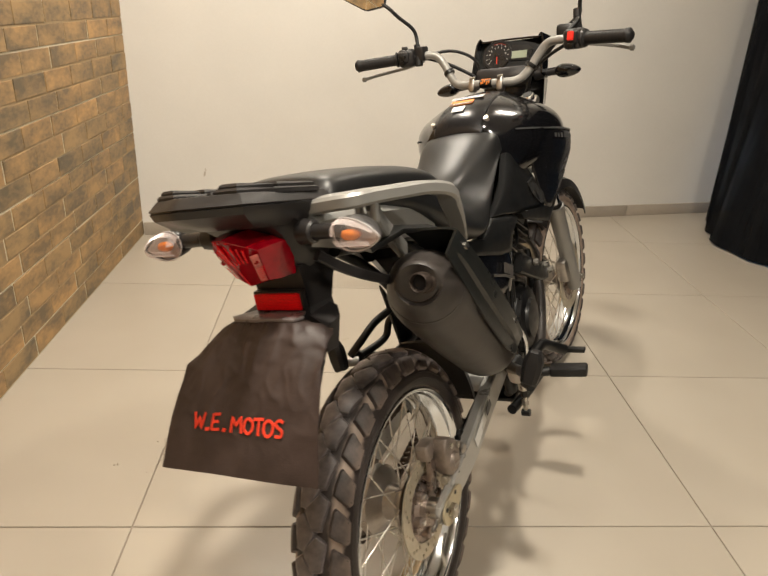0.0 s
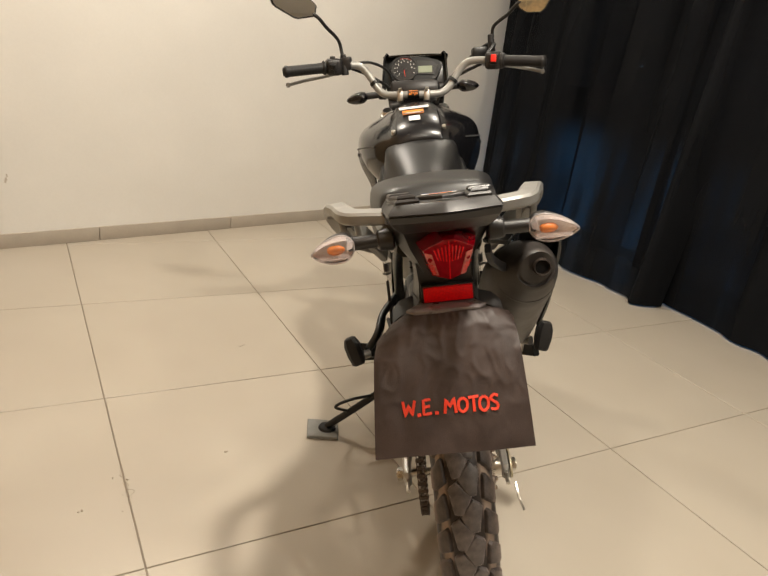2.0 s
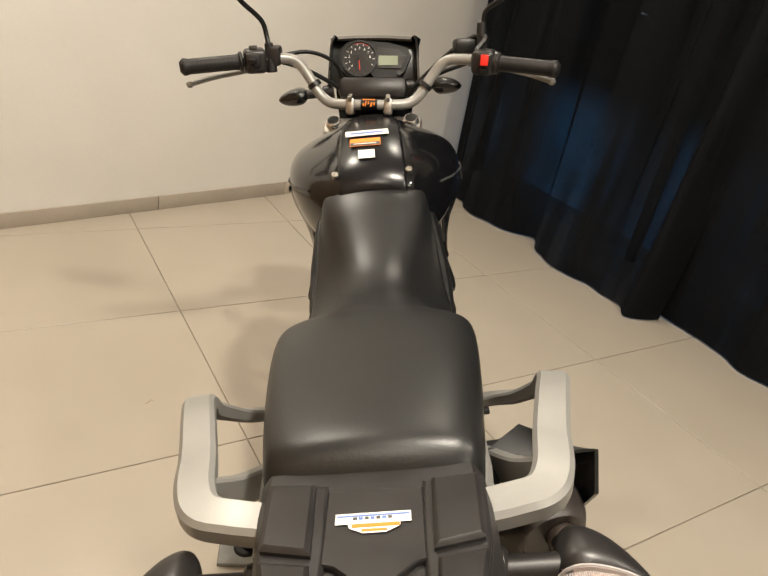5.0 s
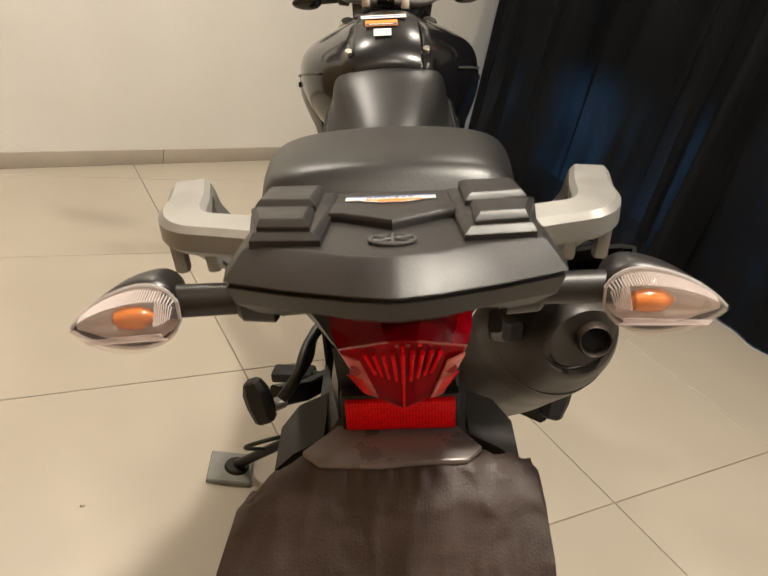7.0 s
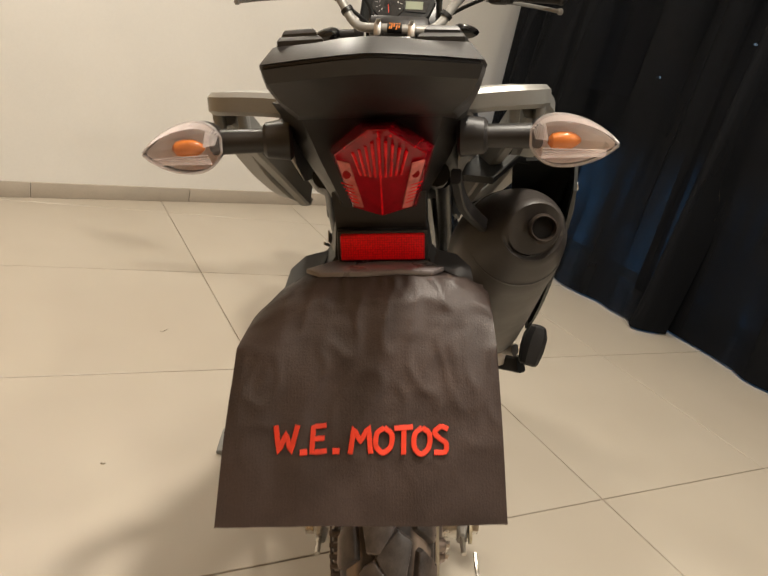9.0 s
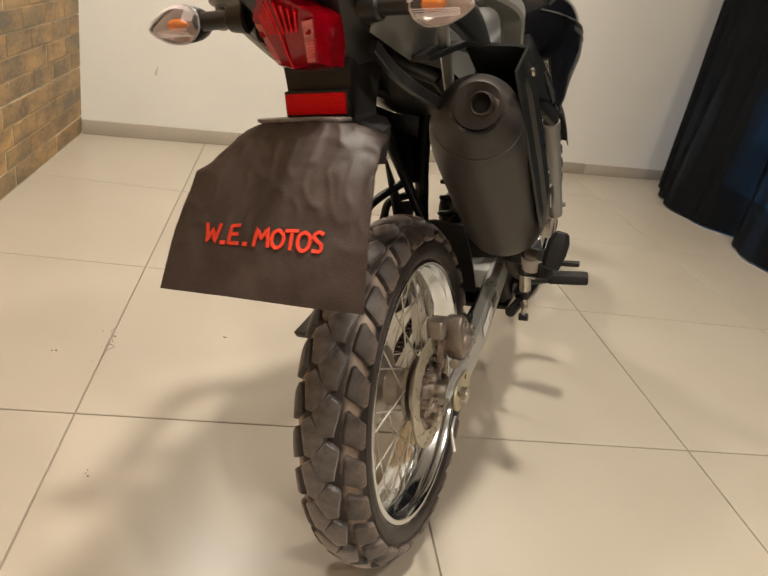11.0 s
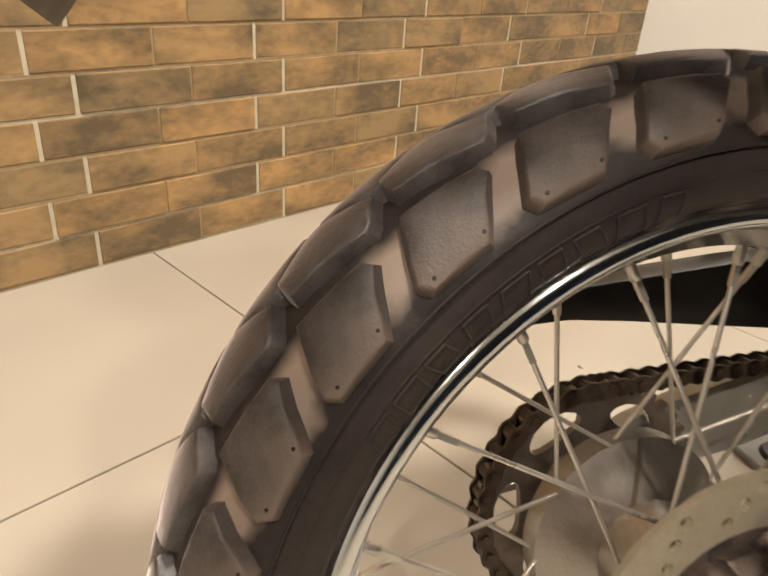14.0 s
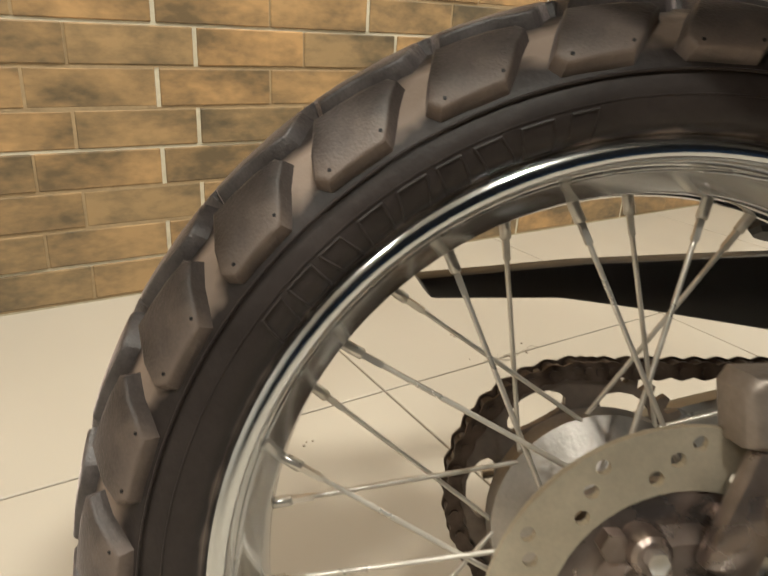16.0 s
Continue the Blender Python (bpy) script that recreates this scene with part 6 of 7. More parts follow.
# ---- what turns with the handlebar ----
ROLL = Matrix.Translation(HEAD) @ Matrix.Rotation(radians(2.5), 4, "Y") @ Matrix.Translation(-HEAD)
BARS = ROLL @ STEER
FORK_DIR = Vector((0, -0.4435, 0.896)).normalized()
for sx in (1, -1):
    foot_p = Vector((sx * 0.090, 1.290, 0.318))
    bm = lathe([(-0.03, 0.016), (-0.025, 0.023), (0.02, 0.025), (0.30, 0.026), (0.325, 0.028), (0.345, 0.028), (0.35, 0.02)], 24, axis="Z")
    bmesh.ops.transform(bm, matrix=Matrix.Translation(foot_p) @ FORK_DIR.to_track_quat("Z", "Y").to_matrix().to_4x4(), verts=bm.verts)
    leg = part("fork_leg", bm, M_SILVER, bike, "silver fork lower leg with a chromed tube", loc=STEER)
    p = foot_p + FORK_DIR * 0.345
    part("fork_tube", rod(p, foot_p + FORK_DIR * 0.745, 0.0185, seg=20), M_CHROME, leg)
    part("dust_seal", rod(p, p + FORK_DIR * 0.014, 0.025, 0.021), M_GRIP, leg)
    top = foot_p + FORK_DIR * 0.745
    part("fork_cap", rod(top, top + FORK_DIR * 0.008, 0.0185, 0.017, 20, bevel=0.002), M_BOWL, leg)
    # black disc on the cap, the recess's shade put in as colour
    part("cap_recess", rod(top + FORK_DIR * 0.0078, top + FORK_DIR * 0.0086, 0.0135, seg=20), M_HOSE, leg, "black disc standing for the recess in the fork cap")
for t, sz in ((0.726, 0.028), (0.58, 0.034)):
    c = Vector((0, 1.290, 0.318)) + FORK_DIR * t
    bm = box(0.23, 0.055, sz, c, 0.012, 2, (24, 0, 0))
    part("fork_yoke", bm, M_ALLOY, bike, "cast alloy fork yoke", loc=STEER)
part("front_axle", rod((-0.11, 1.335, 0.322), (0.115, 1.335, 0.322), 0.009), M_STEEL, bike, loc=STEER)
bm = box(0.04, 0.06, 0.09, (0.075, 1.23, 0.385), 0.012, 2, (20, 0, 0))
box(0.03, 0.04, 0.05, (0.085, 1.25, 0.40), 0.01, 2, (20, 0, 0), bm)
part("front_caliper", bm, M_ALLOY, bike, "grey front brake caliper", loc=STEER)
part("front_brake_hose", tube([(0.09, 1.24, 0.43), (0.10, 1.17, 0.58), (0.09, 1.09, 0.80), (0.06, 1.02, 0.98)], 0.005), M_HOSE, bike, loc=STEER)
# front mudguard
rings = []
for t in np.linspace(radians(-42), radians(60), 18):
    r = 0.352
    rings.append([(x, 1.335 + (r + dr) * math.sin(t), 0.322 + (r + dr) * math.cos(t)) for x, dr in ((-0.062, -0.035), (-0.055, -0.006), (-0.03, 0.004), (0, 0.007), (0.03, 0.004), (0.055, -0.006), (0.062, -0.035), (0.058, -0.035), (0.05, -0.009), (0, 0.003), (-0.05, -0.009), (-0.058, -0.035))])
part("front_mudguard", loft(rings), M_PLASTIC, bike, "black front mudguard", loc=STEER)

# handlebar
BAR = [(-0.384, 0.842, 1.1235), (-0.28, 0.878, 1.128), (-0.195, 0.908, 1.132), (-0.160, 0.918, 1.124), (-0.135, 0.915, 1.095), (-0.110, 0.902, 1.059), (-0.085, 0.893, 1.042), (-0.045, 0.885, 1.040), (0, 0.884, 1.040)]
bar_pts = BAR + [(-x, y, z) for x, y, z in reversed(BAR[:-1])]
handlebar = part("handlebar", sweep(curve_points(bar_pts, 6), round_section(0.0112, 16)), M_SILVER, bike, "silver steel handlebar", loc=BARS)


def bar_at(x):
    """A place on the straight outer part of the bar."""
    s, x = (1, x) if x > 0 else (-1, -x)
    f = (x - 0.195) / 0.20
    return Vector((s * x, 0.908 - 0.070 * f, 1.132 - 0.009 * f))


for sx in (1, -1):
    a, b = bar_at(sx * 0.268), bar_at(sx * 0.393)
    d = (b - a).normalized()
    bm = lathe([(0, 0.0165), (0.002, 0.021), (0.006, 0.021), (0.009, 0.0165), *[q for k in range(10) for q in ((0.018 + 0.009 * k, 0.0157), (0.0205 + 0.009 * k, 0.0161), (0.023 + 0.009 * k, 0.0157))], (0.112, 0.0158), (0.118, 0.0175), (0.124, 0.0175), (0.127, 0.014), (0.131, 0.010)], 24, axis="Z")
    bmesh.ops.transform(bm, matrix=Matrix.Translation(a) @ d.to_track_quat("Z", "Y").to_matrix().to_4x4(), verts=bm.verts)
    part("grip", bm, M_GRIP, handlebar, "ribbed black rubber grip", smooth=50)
    c = bar_at(sx * 0.243)
    bm = box(0.048, 0.046, 0.050, c + Vector((0, -0.002, 0.0)), 0.011, 3, (0, 0, sx * -19))
    box(0.03, 0.018, 0.03, c + Vector((0, -0.022, 0.004)), 0.005, 2, (0, 0, sx * -19), bm)
    switch = part("switch_housing", bm, M_PLASTIC, handlebar, "black switch housing")
    if sx > 0:
        part("kill_switch", box(0.016, 0.008, 0.022, c + Vector((-0.003, -0.034, 0.008)), 0.002, 2, (-12, 0, -19)), mat("red_plastic", (0.8, 0.03, 0.02), 0.35, vary=0.05, bump=0), switch, "red kill switch")
        part("start_button", box(0.016, 0.008, 0.014, c + Vector((-0.003, -0.033, -0.016)), 0.003, 2, (8, 0, -19)), M_HOSE, switch)
        part("throttle_collar", rod(bar_at(0.262), bar_at(0.272), 0.023, 0.023, 24, bevel=0.002), M_PLASTIC, handlebar)
        part("brake_reservoir", box(0.050, 0.042, 0.032, (0.205, 0.955, 1.152), 0.008, 2, (-8, 0, 6)), M_HOSE, handlebar, "black front brake reservoir")
        part("throttle_cable_guide", tube([(0.225, 0.895, 1.150), (0.245, 0.915, 1.175), (0.22, 0.95, 1.17), (0.17, 0.98, 1.13), (0.10, 1.0, 1.06)], 0.006), M_HOSE, handlebar)
    else:
        part("horn_button", rod(c + Vector((0.0, -0.028, -0.012)), c + Vector((0, -0.036, -0.013)), 0.007), M_HOSE, switch)
        part("turn_switch", box(0.020, 0.010, 0.010, c + Vector((0.0, -0.032, 0.004)), 0.003, 2), M_HOSE, switch)
        part("dimmer_switch", box(0.016, 0.012, 0.008, c + Vector((0.0, -0.012, 0.028)), 0.002, 2), M_GREY, switch)
        part("clutch_clamp", box(0.03, 0.04, 0.04, bar_at(-0.205) + Vector((0, 0.004, 0.006)), 0.006, 2), M_PLASTIC, handlebar)
    up = 0.011 if sx > 0 else 0.0
    lever = [bar_at(sx * 0.215) + Vector((0, 0.040, -0.014)), bar_at(sx * 0.27) + Vector((0, 0.050, -0.026 + up)), bar_at(sx * 0.34) + Vector((0, 0.044, -0.033 + up)), bar_at(sx * 0.385) + Vector((0, 0.028, -0.040 + up))]
    bm = sweep(curve_points(lever, 5), flat_section(0.014, 0.009))
    lathe([(-0.007, 0.003), (-0.004, 0.0075), (0.004, 0.0075), (0.007, 0.003)], 12, bm=bm, c=lever[-1])
    part("lever", bm, M_SILVER, handlebar, "cast alloy lever")

MIRRORS = (
    (-1, (-0.203, 0.912, 1.150), (-0.207, 0.930, 1.212), (-0.262, 0.880, 1.294), [(-0.396, 1.382), (-0.303, 1.373), (-0.256, 1.325), (-0.266, 1.295), (-0.323, 1.293), (-0.385, 1.338)]),
    (1, (0.250, 0.918, 1.155), (0.256, 0.930, 1.195), (0.330, 0.878, 1.262), [(0.468, 1.325), (0.375, 1.332), (0.327, 1.285), (0.327, 1.250), (0.350, 1.232), (0.398, 1.228)]),
)
for sx, base, bend, joint, outline in MIRRORS:
    base, bend, joint = Vector(base), Vector(bend), Vector(joint)
    mirror = part("mirror", tube([base + Vector((0, 0, -0.03)), base, bend - Vector((0, 0, 0.02)), bend + Vector((sx * 0.006, -0.004, 0.012)), bend.lerp(joint, 0.6), joint, joint.lerp(Vector((sum(p[0] for p in outline) / 6, 0.886, sum(p[1] for p in outline) / 6)), 0.75)], 0.0052), M_HOSE, bike, "black rear-view mirror on a bent stalk")
    part("stalk_boot", rod(base + Vector((0, -0.004, -0.03)), base + Vector((0, 0.004, 0.030)), 0.012, 0.009, 16, bevel=0.002), M_GRIP, mirror)
    cx, cz = sum(p[0] for p in outline) / 6, sum(p[1] for p in outline) / 6
    # round the corners of the outline
    ring = [Vector((a[0], 0, a[1])).lerp(Vector((b[0], 0, b[1])), t) for a, b in zip(outline, outline[1:] + outline[:1]) for t in (0.10, 0.5, 0.90)]
    turn = Matrix.Translation((cx, 0.870, cz)) @ Euler((radians(4 if sx > 0 else -4), 0, radians(-14 if sx > 0 else 17))).to_matrix().to_4x4()
    def lay(grow, y):
        return [turn @ Vector(((p.x - cx) * grow, y, (p.z - cz) * grow)) for p in ring]
    bm = loft([lay(0.45, 0.032), lay(0.85, 0.022), lay(1.0, 0.006), lay(1.0, -0.004), lay(0.95, -0.006)])
    part("mirror_shell", bm, M_PLASTIC, mirror, smooth=40)
    bm = loft([lay(0.93, -0.0050), lay(0.93, -0.0075)])
    part("mirror_glass", bm, M_MIRROR, mirror, "mirror glass", smooth=0)

for sx in (1, -1):
    bm = box(0.019, 0.030, 0.036, (sx * 0.041, 0.884, 1.036), 0.006, 2, (-15, 0, 0))
    clamp = part("bar_clamp", bm, M_ALLOY, bike, "polished alloy handlebar clamp", loc=BARS)
    for dy in (-0.012, 0.012):
        part("bolt", rod((sx * 0.041, 0.884 + dy * 0.8, 1.050), (sx * 0.041, 0.882 + dy * 0.8, 1.060), 0.005, seg=6), M_STEEL, clamp)
part("bar_sticker", rod((-0.018, 0.884, 1.040), (0.018, 0.884, 1.040), 0.0118, seg=20), M_HOSE, handlebar, "black sticker with orange writing wrapped round the bar")
for k, x in enumerate((-0.012, -0.007, -0.001, 0.005, 0.011)):
    part("print", box(0.003, 0.0015, 0.006 + 0.004 * (k % 2), (x, 0.8722, 1.043 + 0.002 * (k % 3)), 0, 1, (-14, 12 * (k % 2), 0)), M_STICK_ORANGE, handlebar)
    part("print", box(0.0035, 0.005, 0.0012, (x, 0.881, 1.0518), 0, 1, (14, 0, 10)), M_STICK_ORANGE, handlebar)

# instruments and screen
hood = part("instrument_hood", sweep(curve_points([(-0.108, 1.06, 1.04), (-0.104, 1.085, 1.10), (-0.100, 1.105, 1.140), (-0.085, 1.112, 1.146), (0, 1.118, 1.148), (0.085, 1.112, 1.146), (0.100, 1.105, 1.140), (0.104, 1.085, 1.10), (0.108, 1.06, 1.04)], 4), flat_section(0.006, 0.05), up=(0, 1, 0)), M_GLOSS, bike, "black instrument hood", loc=BARS)
part("screen_back", plate([(-0.106, 1.075, 1.045), (0.106, 1.075, 1.045), (0.102, 1.118, 1.142), (-0.102, 1.118, 1.142)], 0.006, 0.002), M_SHIELD, hood)
INS = Matrix.Translation((0.0, 1.072, 1.104)) @ Matrix.Rotation(radians(62), 4, "X") @ Matrix.Scale(1.16, 4)
def ins(bm, name, m, parent, label="", smooth=35):
    bmesh.ops.transform(bm, matrix=INS, verts=bm.verts)
    return part(name, bm, m, parent, label, smooth, loc=None if parent is not bike else BARS)

def extrude_flat(outline, h0, h1):
    return loft([[(x, y, h0) for x, y in outline], [(x, y, h1) for x, y in outline]])

body = [(-0.072, 0.0)] + [(-0.034 + 0.040 * math.cos(t), 0.002 + 0.040 * math.sin(t)) for t in np.linspace(math.pi * 0.95, math.pi * 0.40, 8)] + [(0.03, 0.036), (0.066, 0.026), (0.076, 0.012), (0.062, -0.024), (0.05, -0.034), (0.0, -0.036)] + [(-0.034 + 0.040 * math.cos(t), 0.002 + 0.040 * math.sin(t)) for t in np.linspace(math.pi * 1.75, math.pi * 1.1, 7)]
meter = ins(extrude_flat(body, -0.03, 0.0), "instrument_panel", M_TRIM, bike, "black instrument panel with round tachometer and small display")
ins(lathe([(0.0, 0.038), (0.005, 0.0375), (0.005, 0.034), (0.0015, 0.033)], 40, axis="Z", c=(-0.030, 0.002, 0)), "dial_ring", M_DIAL, meter)
ins(lathe([(0.001, 0.033), (0.002, 0.033)], 40, axis="Z", c=(-0.030, 0.002, 0)), "dial", M_DIAL, meter, "black tachometer dial")
bm = bmesh.new()
for k in range(11):
    t = radians(225 - k * 25)
    box(0.0009, 0.0045, 0.0006, (-0.030 + 0.029 * math.cos(t), 0.002 + 0.029 * math.sin(t), 0.0024), 0, 1, (0, 0, math.degrees(t) + 90), bm)
ins(bm, "dial_tick", M_WHITE, meter, smooth=0)
for k, s in enumerate("0123456789"[:9]):
    t = radians(225 - k * 27)
    cu = bpy.data.curves.new("digit", "FONT")
    cu.body, cu.size, cu.align_x, cu.align_y, cu.extrude = s, 0.0066, "CENTER", "CENTER", 0.0002
    d = new("digit", cu)
    d.parent, d.matrix_basis = meter, INS @ Matrix.Translation((-0.030 + 0.0215 * math.cos(t), 0.002 + 0.0215 * math.sin(t), 0.0026))
    cu.materials.append(M_WHITE)
ins(box(0.0015, 0.024, 0.0008, (-0.030, -0.010, 0.0034), 0, 1, (0, 0, 6)), "needle", M_RED_INK, meter, "red needle")
ins(lathe([(0.002, 0.004), (0.0045, 0.0035)], 16, axis="Z", c=(-0.030, 0.002, 0)), "needle_cap", M_DIAL, meter)
bm = bmesh.new()
for k in range(5):
    t = radians(72 - k * 12)
    box(0.006, 0.0016, 0.0006, (-0.030 + 0.031 * math.cos(t + 0.6), 0.002 + 0.031 * math.sin(t + 0.6), 0.0024), 0, 1, (0, 0, math.degrees(t + 0.6) + 90), bm)
ins(bm, "red_band", M_DIM_RED, meter, smooth=0)
ins(extrude_flat([(0.006, 0.026), (0.05, 0.022), (0.064, 0.010), (0.056, -0.018), (0.006, -0.016)], 0.0, 0.003), "display_frame", M_DIAL, meter)
ins(box(0.040, 0.020, 0.002, (0.029, -0.002, 0.0035), 0.0006, 1), "display", M_LCD, meter, "pale green liquid crystal display")
ins(rod((0.052, -0.027, 0), (0.052, -0.027, 0.004), 0.005, seg=14), "button", M_HOSE, meter)
part("ignition_lock", rod((0.058, 1.02, 1.045), (0.060, 1.005, 1.066), 0.014, 0.014, 20, bevel=0.002), M_GREY, bike, "ignition lock", loc=BARS)
bm = box(0.16, 0.06, 0.05, (0, 1.02, 1.045), 0.015, 2, (-25, 0, 0))
part("dash_cover", bm, M_PLASTIC, bike, loc=BARS)
bm = loft([mirrored([(0, 1.11), (0.07, 1.105), (0.10, 1.06), (0.09, 0.95), (0.06, 0.90), (0, 0.89)], 1.10), mirrored([(0, 1.06), (0.06, 1.055), (0.085, 1.02), (0.075, 0.95), (0.05, 0.92), (0, 0.91)], 1.17)])
part("headlamp", bm, M_GLOSS, bike, "black headlamp fairing", loc=BARS)
part("cable", tube([(-0.20, 0.92, 1.125), (-0.15, 0.965, 1.10), (-0.09, 1.00, 1.06), (-0.05, 1.02, 1.02)], 0.005), M_HOSE, bike, loc=BARS)
part("cable", tube([(-0.215, 0.93, 1.13), (-0.14, 0.98, 1.135), (-0.085, 1.02, 1.10), (-0.07, 1.03, 1.03)], 0.0045), M_HOSE, bike, loc=BARS)
part("cable", tube([(0.21, 0.935, 1.12), (0.155, 0.96, 1.095), (0.10, 0.99, 1.06), (0.07, 1.01, 1.00)], 0.005), M_HOSE, bike, loc=BARS)
for sx in (1, -1):
    part("cable_tie", rod((sx * 0.118, 0.907, 1.073), (sx * 0.124, 0.909, 1.081), 0.0155, seg=14), M_HOSE, handlebar)
    indicator(sx, (0.10, 1.070, 1.037), 0.222, "front_indicator", back=False)

# ---- the cloth cover over the number plate ----
def cover_bag():
    thing = tagged(new("plate_cover"), "dark brown cloth cover over the number plate with red lettering", "cloth cover")
    thing.matrix_basis = BIKE
    nu, nv = 80, 72
    def place(u, v, back=0.0):
        # u across from -1 to 1, v down from 0 at the gathered top to 1 at the open hem
        top_w, low_w = 0.111, 0.123
        shoulder = 1 - 0.30 * max(0, 1 - v / 0.22) ** 2 * (abs(u) ** 2)
        w = (top_w + (low_w - top_w) * v ** 0.8)
        x = -0.011 + u * w * (1 if v > 0.02 else 0.97) + 0.003 * (1 - v)
        z = 0.802 - 0.184 * v - 0.011 * u * v - 0.035 * (abs(u) ** 3.2) * max(0, 1 - v / 0.30) * (1.25 if u < 0 else 0.6)
        y = -0.262 - 0.110 * v + 0.015 * u * v - 0.010 * math.sin(math.pi * v) + 0.010 * (1 - min(1, v / 0.08)) + 0.016 * abs(u) ** 4 * (1 - v)
        wob = (0.004 * math.sin(5.1 * u + 3 * v) * math.sin(4 * v + 1) + 0.0045 * noise.noise(Vector((u * 2.2, v * 2.6, 3.1))) + 0.004 * noise.noise(Vector((u * 5 + v * 2, v * 4 - u, 1.7)))) * (1 - 0.8 * v ** 3) - 0.004
        wob += 0.010 * (0.5 - abs(noise.noise(Vector((u * 3.1 + 0.8 * v, v * 3.4 + 0.5 * u, 7.3))))) ** 2 * (1 - v ** 2)
        gather = 0.0021 * math.sin(u * 46 + 4 * math.sin(u * 5)) * max(0, 1 - v / 0.06) + 0.0022 * max(0.0, 0.3 - abs(noise.noise(Vector((u * 3 + 4 * v, v * 11 + u * 2, 2.2))))) * max(0, 1 - v / 0.30) + 0.0022 * noise.noise(Vector((u * 4 + 3 * v, v * 18 - 2 * u, 5.5))) * max(0.25 * (1 - v), 1 - v / 0.35) + 0.0018 * max(0.0, 0.25 - abs(noise.noise(Vector((u * 4.5 + 2 * v, v * 5.5 - u, 9.1))))) * 4 * (1 - v ** 2) * (1 - v ** 4)
        y -= 0.8 * wob + gather
        y += back
        return Vector((x, y, z))
    bm = bmesh.new()
    rows = [[bm.verts.new(place(-1 + 2 * i / nu, j / nv)) for i in range(nu + 1)] for j in range(nv + 1)]
    rows_b = [[bm.verts.new(place(-1 + 2 * i / nu, j / nv, (0.016 * (1 - abs(-1 + 2 * i / nu) ** 3) if i < nu / 2 else (0.016 * (1 - (2 * i / nu - 1) ** 2) + 0.003) * (1 - (j / nv) ** 0.7)) + 0.002)) for i in range(nu + 1)] for j in range(nv + 1)]
    for grid, flip in ((rows, False), (rows_b, True)):
        for j in range(nv):
            for i in range(nu):
                q = (grid[j][i], grid[j][i + 1], grid[j + 1][i + 1], grid[j + 1][i])
                bm.faces.new(q[::-1] if flip else q)
    for j in range(nv):
        for i in (0, nu):
            bm.faces.new((rows[j][i], rows[j + 1][i], rows_b[j + 1][i], rows_b[j][i]))
    for i in range(nu):
        for j in (0, nv):
            bm.faces.new((rows[j][i], rows[j][i + 1], rows_b[j][i + 1], rows_b[j][i]))
    part("cloth", bm, M_BAG, thing, smooth=70)
    # hand-painted letters as brush strokes on a grid of 1 by 1.4
    L = {
        "W": [[(0, 1.4), (0.22, 0), (0.5, 1.0), (0.78, 0.05), (1.05, 1.45)]],
        ".": [[(0.0, 0.07), (0.34, 0.08)]],
        "E": [[(0.75, 1.38), (0.12, 1.3), (0.1, 0.05), (0.8, 0.1)], [(0.12, 0.72), (0.68, 0.74)]],
        "M": [[(0.0, 0), (0.16, 1.35), (0.48, 0.6), (0.86, 1.4), (0.98, 0)]],
        "O": [[(0.45, 1.35), (0.1, 1.05), (0.05, 0.4), (0.38, 0.03), (0.75, 0.35), (0.8, 1.0), (0.45, 1.36)]],
        "T": [[(0.0, 1.32), (0.9, 1.38)], [(0.46, 1.34), (0.43, 0)]],
        "S": [[(0.78, 1.25), (0.45, 1.4), (0.12, 1.1), (0.35, 0.8), (0.66, 0.55), (0.6, 0.12), (0.08, 0.1)]],
    }
    text = [("W", 0.0), (".", 1.22), ("E", 1.68), (".", 2.75), ("M", 3.6), ("O", 4.78), ("T", 5.72), ("O", 6.62), ("S", 7.55)]
    unit = 1.24 / 8.4
    for ch, off in text:
        bm = bmesh.new()
        for stroke in L[ch]:
            pts = []
            flat = curve_points([(a, c, 0) for a, c in stroke], 4) if ch in "OS" else [Vector((a, c, 0)).lerp(Vector((a2, c2, 0)), k / 4) for (a, c), (a2, c2) in zip(stroke, stroke[1:]) for k in range(4)] + [Vector((*stroke[-1], 0))]
            for p in flat:
                u = -0.635 + (off + p.x) * unit
                v = 0.698 - p.y * 0.078
                pts.append(place(u, v) + Vector((0, -0.0014, 0.0006)))
            sweep(pts, flat_section(0.0044 if ch != "." else 0.0052, 0.0010, 0.6), bm, up=(0, -0.79, 0.61))
        part("letter", bm, M_RED_INK, thing, "hand-painted red letter")
    return thing


cover_bag()

# ---- loose things on the floor ----
bm = box(0.096, 0.092, 0.012, (0, 0, 0.007), 0.002, 1)
pad = part("stand_pad", bm, M_PAD, loc=pose(0.588, 0.372, 0.0, 0, 0, -24))
tagged(pad, "small grey square plate under the side stand", "pad")
crumb_rnd = random.Random(7)
dust_bm = bmesh.new()
for k in range(10):
    bmesh.ops.create_icosphere(dust_bm, subdivisions=1, radius=crumb_rnd.uniform(0.001, 0.003), matrix=Matrix.Translation((crumb_rnd.gauss(0.0, 0.012), 0.27 + crumb_rnd.gauss(0, 0.04), 0.001)))
for k in range(5):
    y0 = 0.22 + 0.025 * k
    tube([(crumb_rnd.gauss(0.0, 0.006), y0, 0.0015), (crumb_rnd.gauss(0.01, 0.012), y0 + 0.02, 0.003), (crumb_rnd.gauss(0.0, 0.012), y0 + 0.035, 0.0015)], 0.0006, 4, 4, dust_bm)
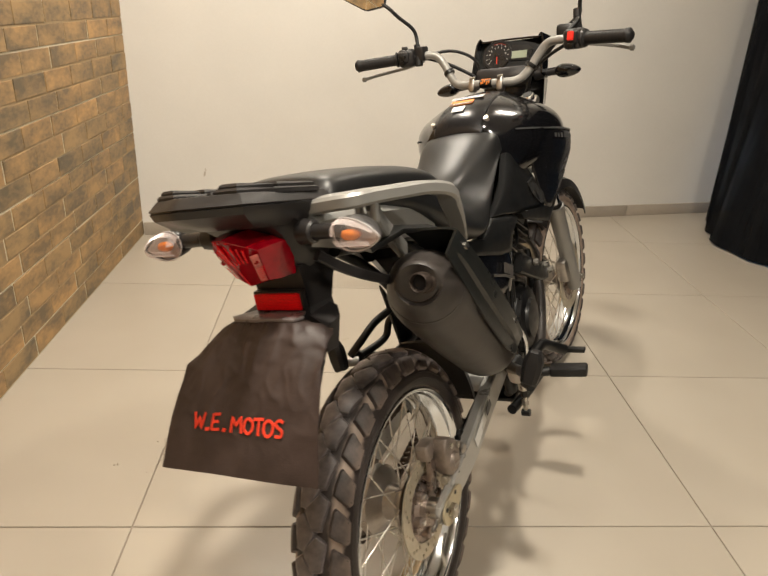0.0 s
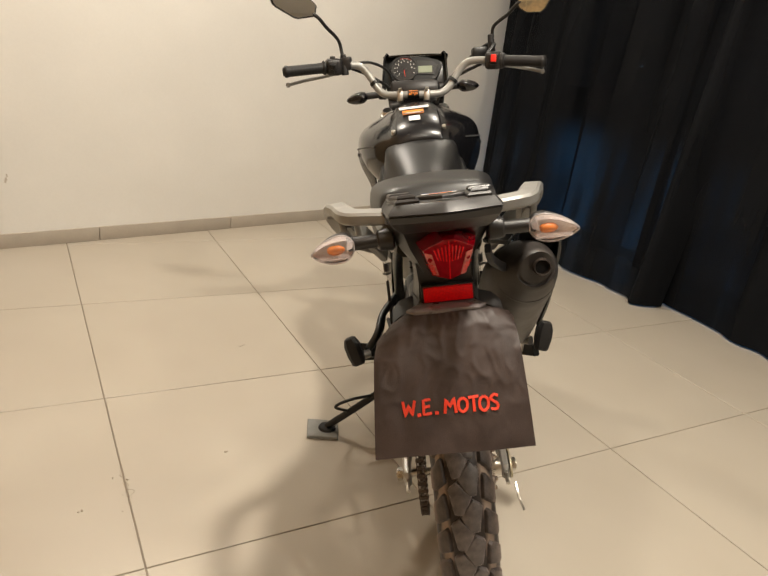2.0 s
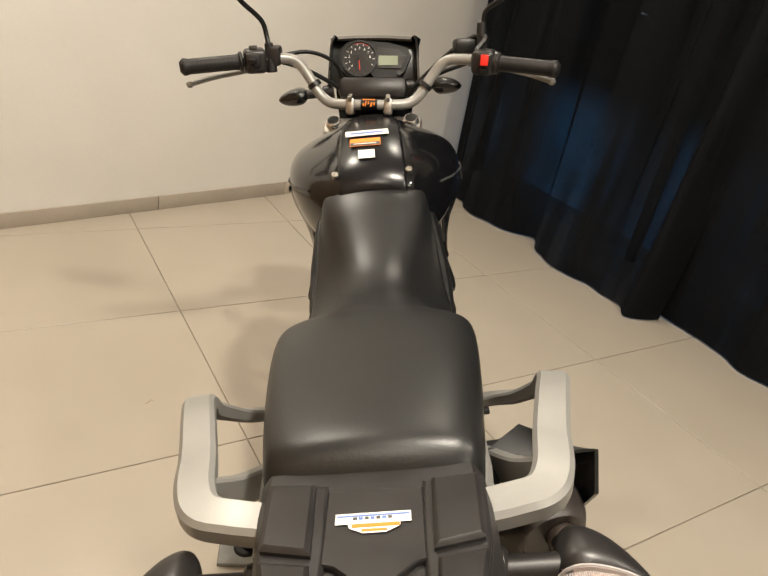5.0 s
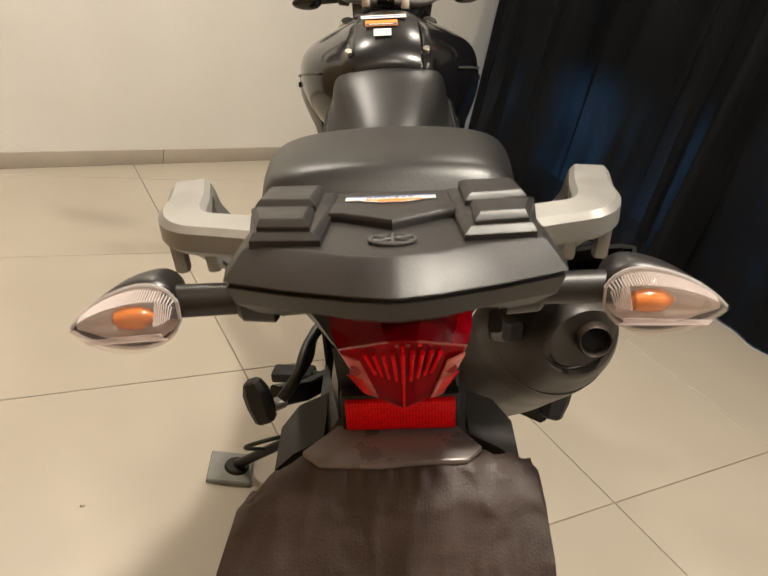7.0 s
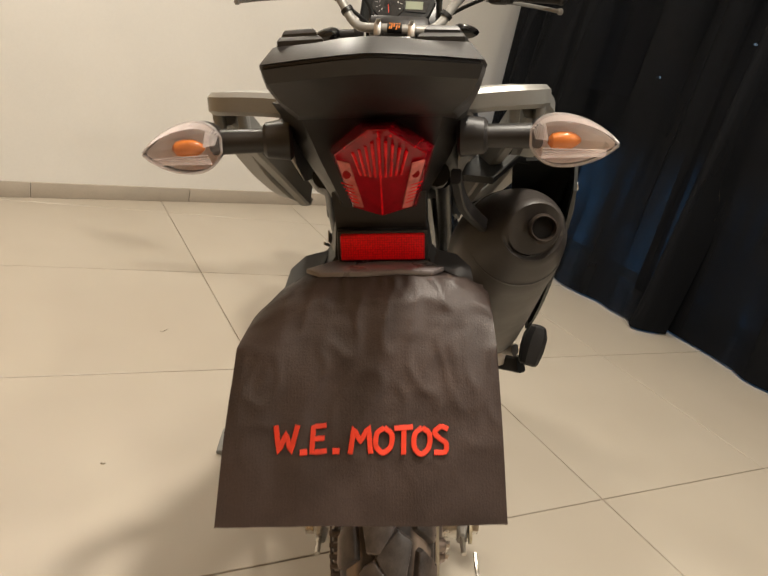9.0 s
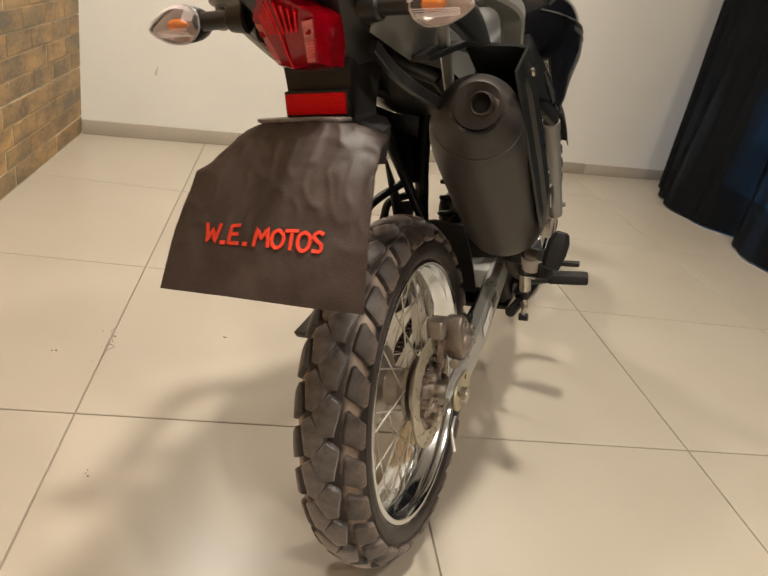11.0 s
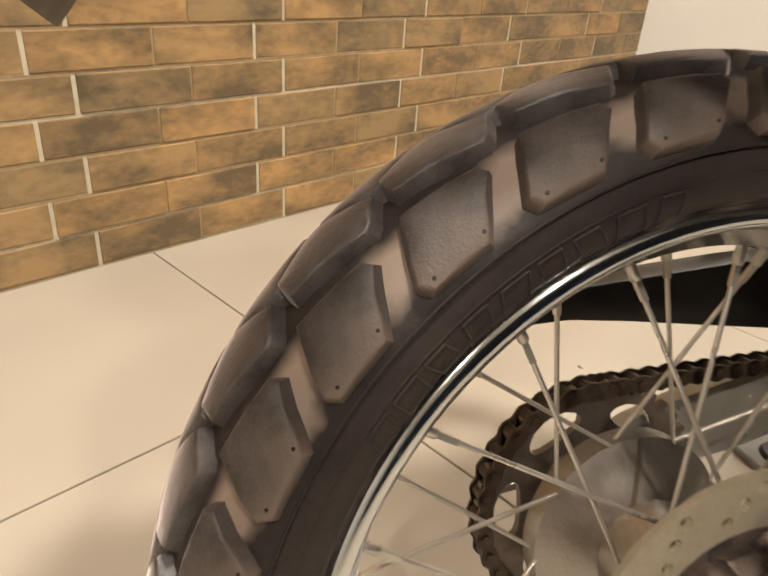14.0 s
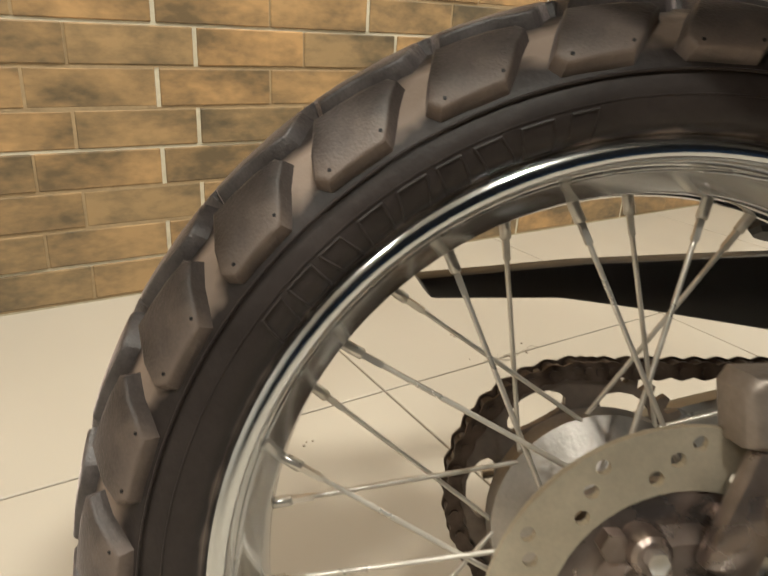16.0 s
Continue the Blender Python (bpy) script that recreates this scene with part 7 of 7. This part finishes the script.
for x, y in ((0.509, 0.975), (0.074, -0.176), (-0.111, 0.24), (0.285, 0.356), (0.52, 0.99)):
    for k in range(3):
        bmesh.ops.create_icosphere(dust_bm, subdivisions=1, radius=crumb_rnd.uniform(0.0012, 0.003), matrix=Matrix.Translation((x + crumb_rnd.gauss(0, 0.005), y + crumb_rnd.gauss(0, 0.005), 0.001)))
lint = part("floor_lint", dust_bm, M_BARK_DUST)
tagged(lint, "small tuft of dust and thread on the tile joint", "lint", kind="stuff")


# ---- floor tiles and bricks, piece by piece ----
tile_bm = box(T - 0.0035, T - 0.0035, 0.012, (0, 0, 0), 0.0012, 1)
first_tile = None
for i in range(-1, 5):
    for j in range(-7, 4):
        m = pose((i + 0.5) * T, (j + 0.5) * T, -0.006)
        if first_tile is None:
            first_tile = part("tile", tile_bm, M_TILE, floor, loc=m, smooth=0)
        else:
            share(first_tile, m)

# the cladding comes in panels two bricks long and three courses high: moulded brown joints inside, pale mortar round each
CH, CL = 0.0767, 0.2345
strip_bm = bmesh.new()
for row in range(36):
    shift = -0.117 if row % 2 == 0 else -0.194
    z0, z1 = 0.006 + row * CH + (0.004 if row % 3 == 1 else -0.001), 0.006 + (row + 1) * CH - (0.004 if row % 3 == 0 else -0.001)
    for k in range(-20, 12, 2):
        y = shift + (k + 1) * CL
        if -4.4 < y < 2.3:
            vs = bmesh.ops.create_cube(strip_bm, size=1)["verts"]
            bmesh.ops.transform(strip_bm, matrix=Matrix.Translation((BX - 0.008, y, (z0 + z1) / 2)) @ Matrix.Diagonal((0.0102 if row % 2 else 0.0100, 2 * CL - 0.0085, z1 - z0, 1)), verts=vs)
strips = part("joint", strip_bm, M_JOINT, wall_west, smooth=0)
strips["kind"] = "stuff"
brick_bm = box(0.016, CL - 0.0062, CH - 0.0058, (0, 0, 0), 0.0026, 2)
first_brick, near, rest = None, 0, []
for row in range(36):
    shift = -0.117 if row % 2 == 0 else -0.194
    for k in range(-19, 11):
        y = shift + (k + 0.5) * CL + (0.0012 if k % 2 == 0 else -0.0012)
        if y > 2.3 or y < -4.5:
            continue
        jit = random.uniform(-0.0015, 0.0015)
        m = pose(BX - 0.009 + jit, y, 0.006 + (row + 0.5) * CH, random.uniform(-0.15, 0.15))
        if y > -1.9 and row < 17:
            if first_brick is None:
                first_brick = part("brick", brick_bm, M_BRICK, wall_west, loc=m, smooth=0)
            else:
                share(first_brick, m)
        else:
            rest.append(m)
far_bm = bmesh.new()
for m in rest:
    start = len(far_bm.verts)
    vs = bmesh.ops.create_cube(far_bm, size=1)["verts"]
    bmesh.ops.transform(far_bm, matrix=m @ Matrix.Diagonal((0.016, CL - 0.009, CH - 0.008, 1)), verts=vs)
far_bricks = part("bricks", far_bm, M_BRICK, wall_west, smooth=0)
far_bricks["kind"] = "stuff"
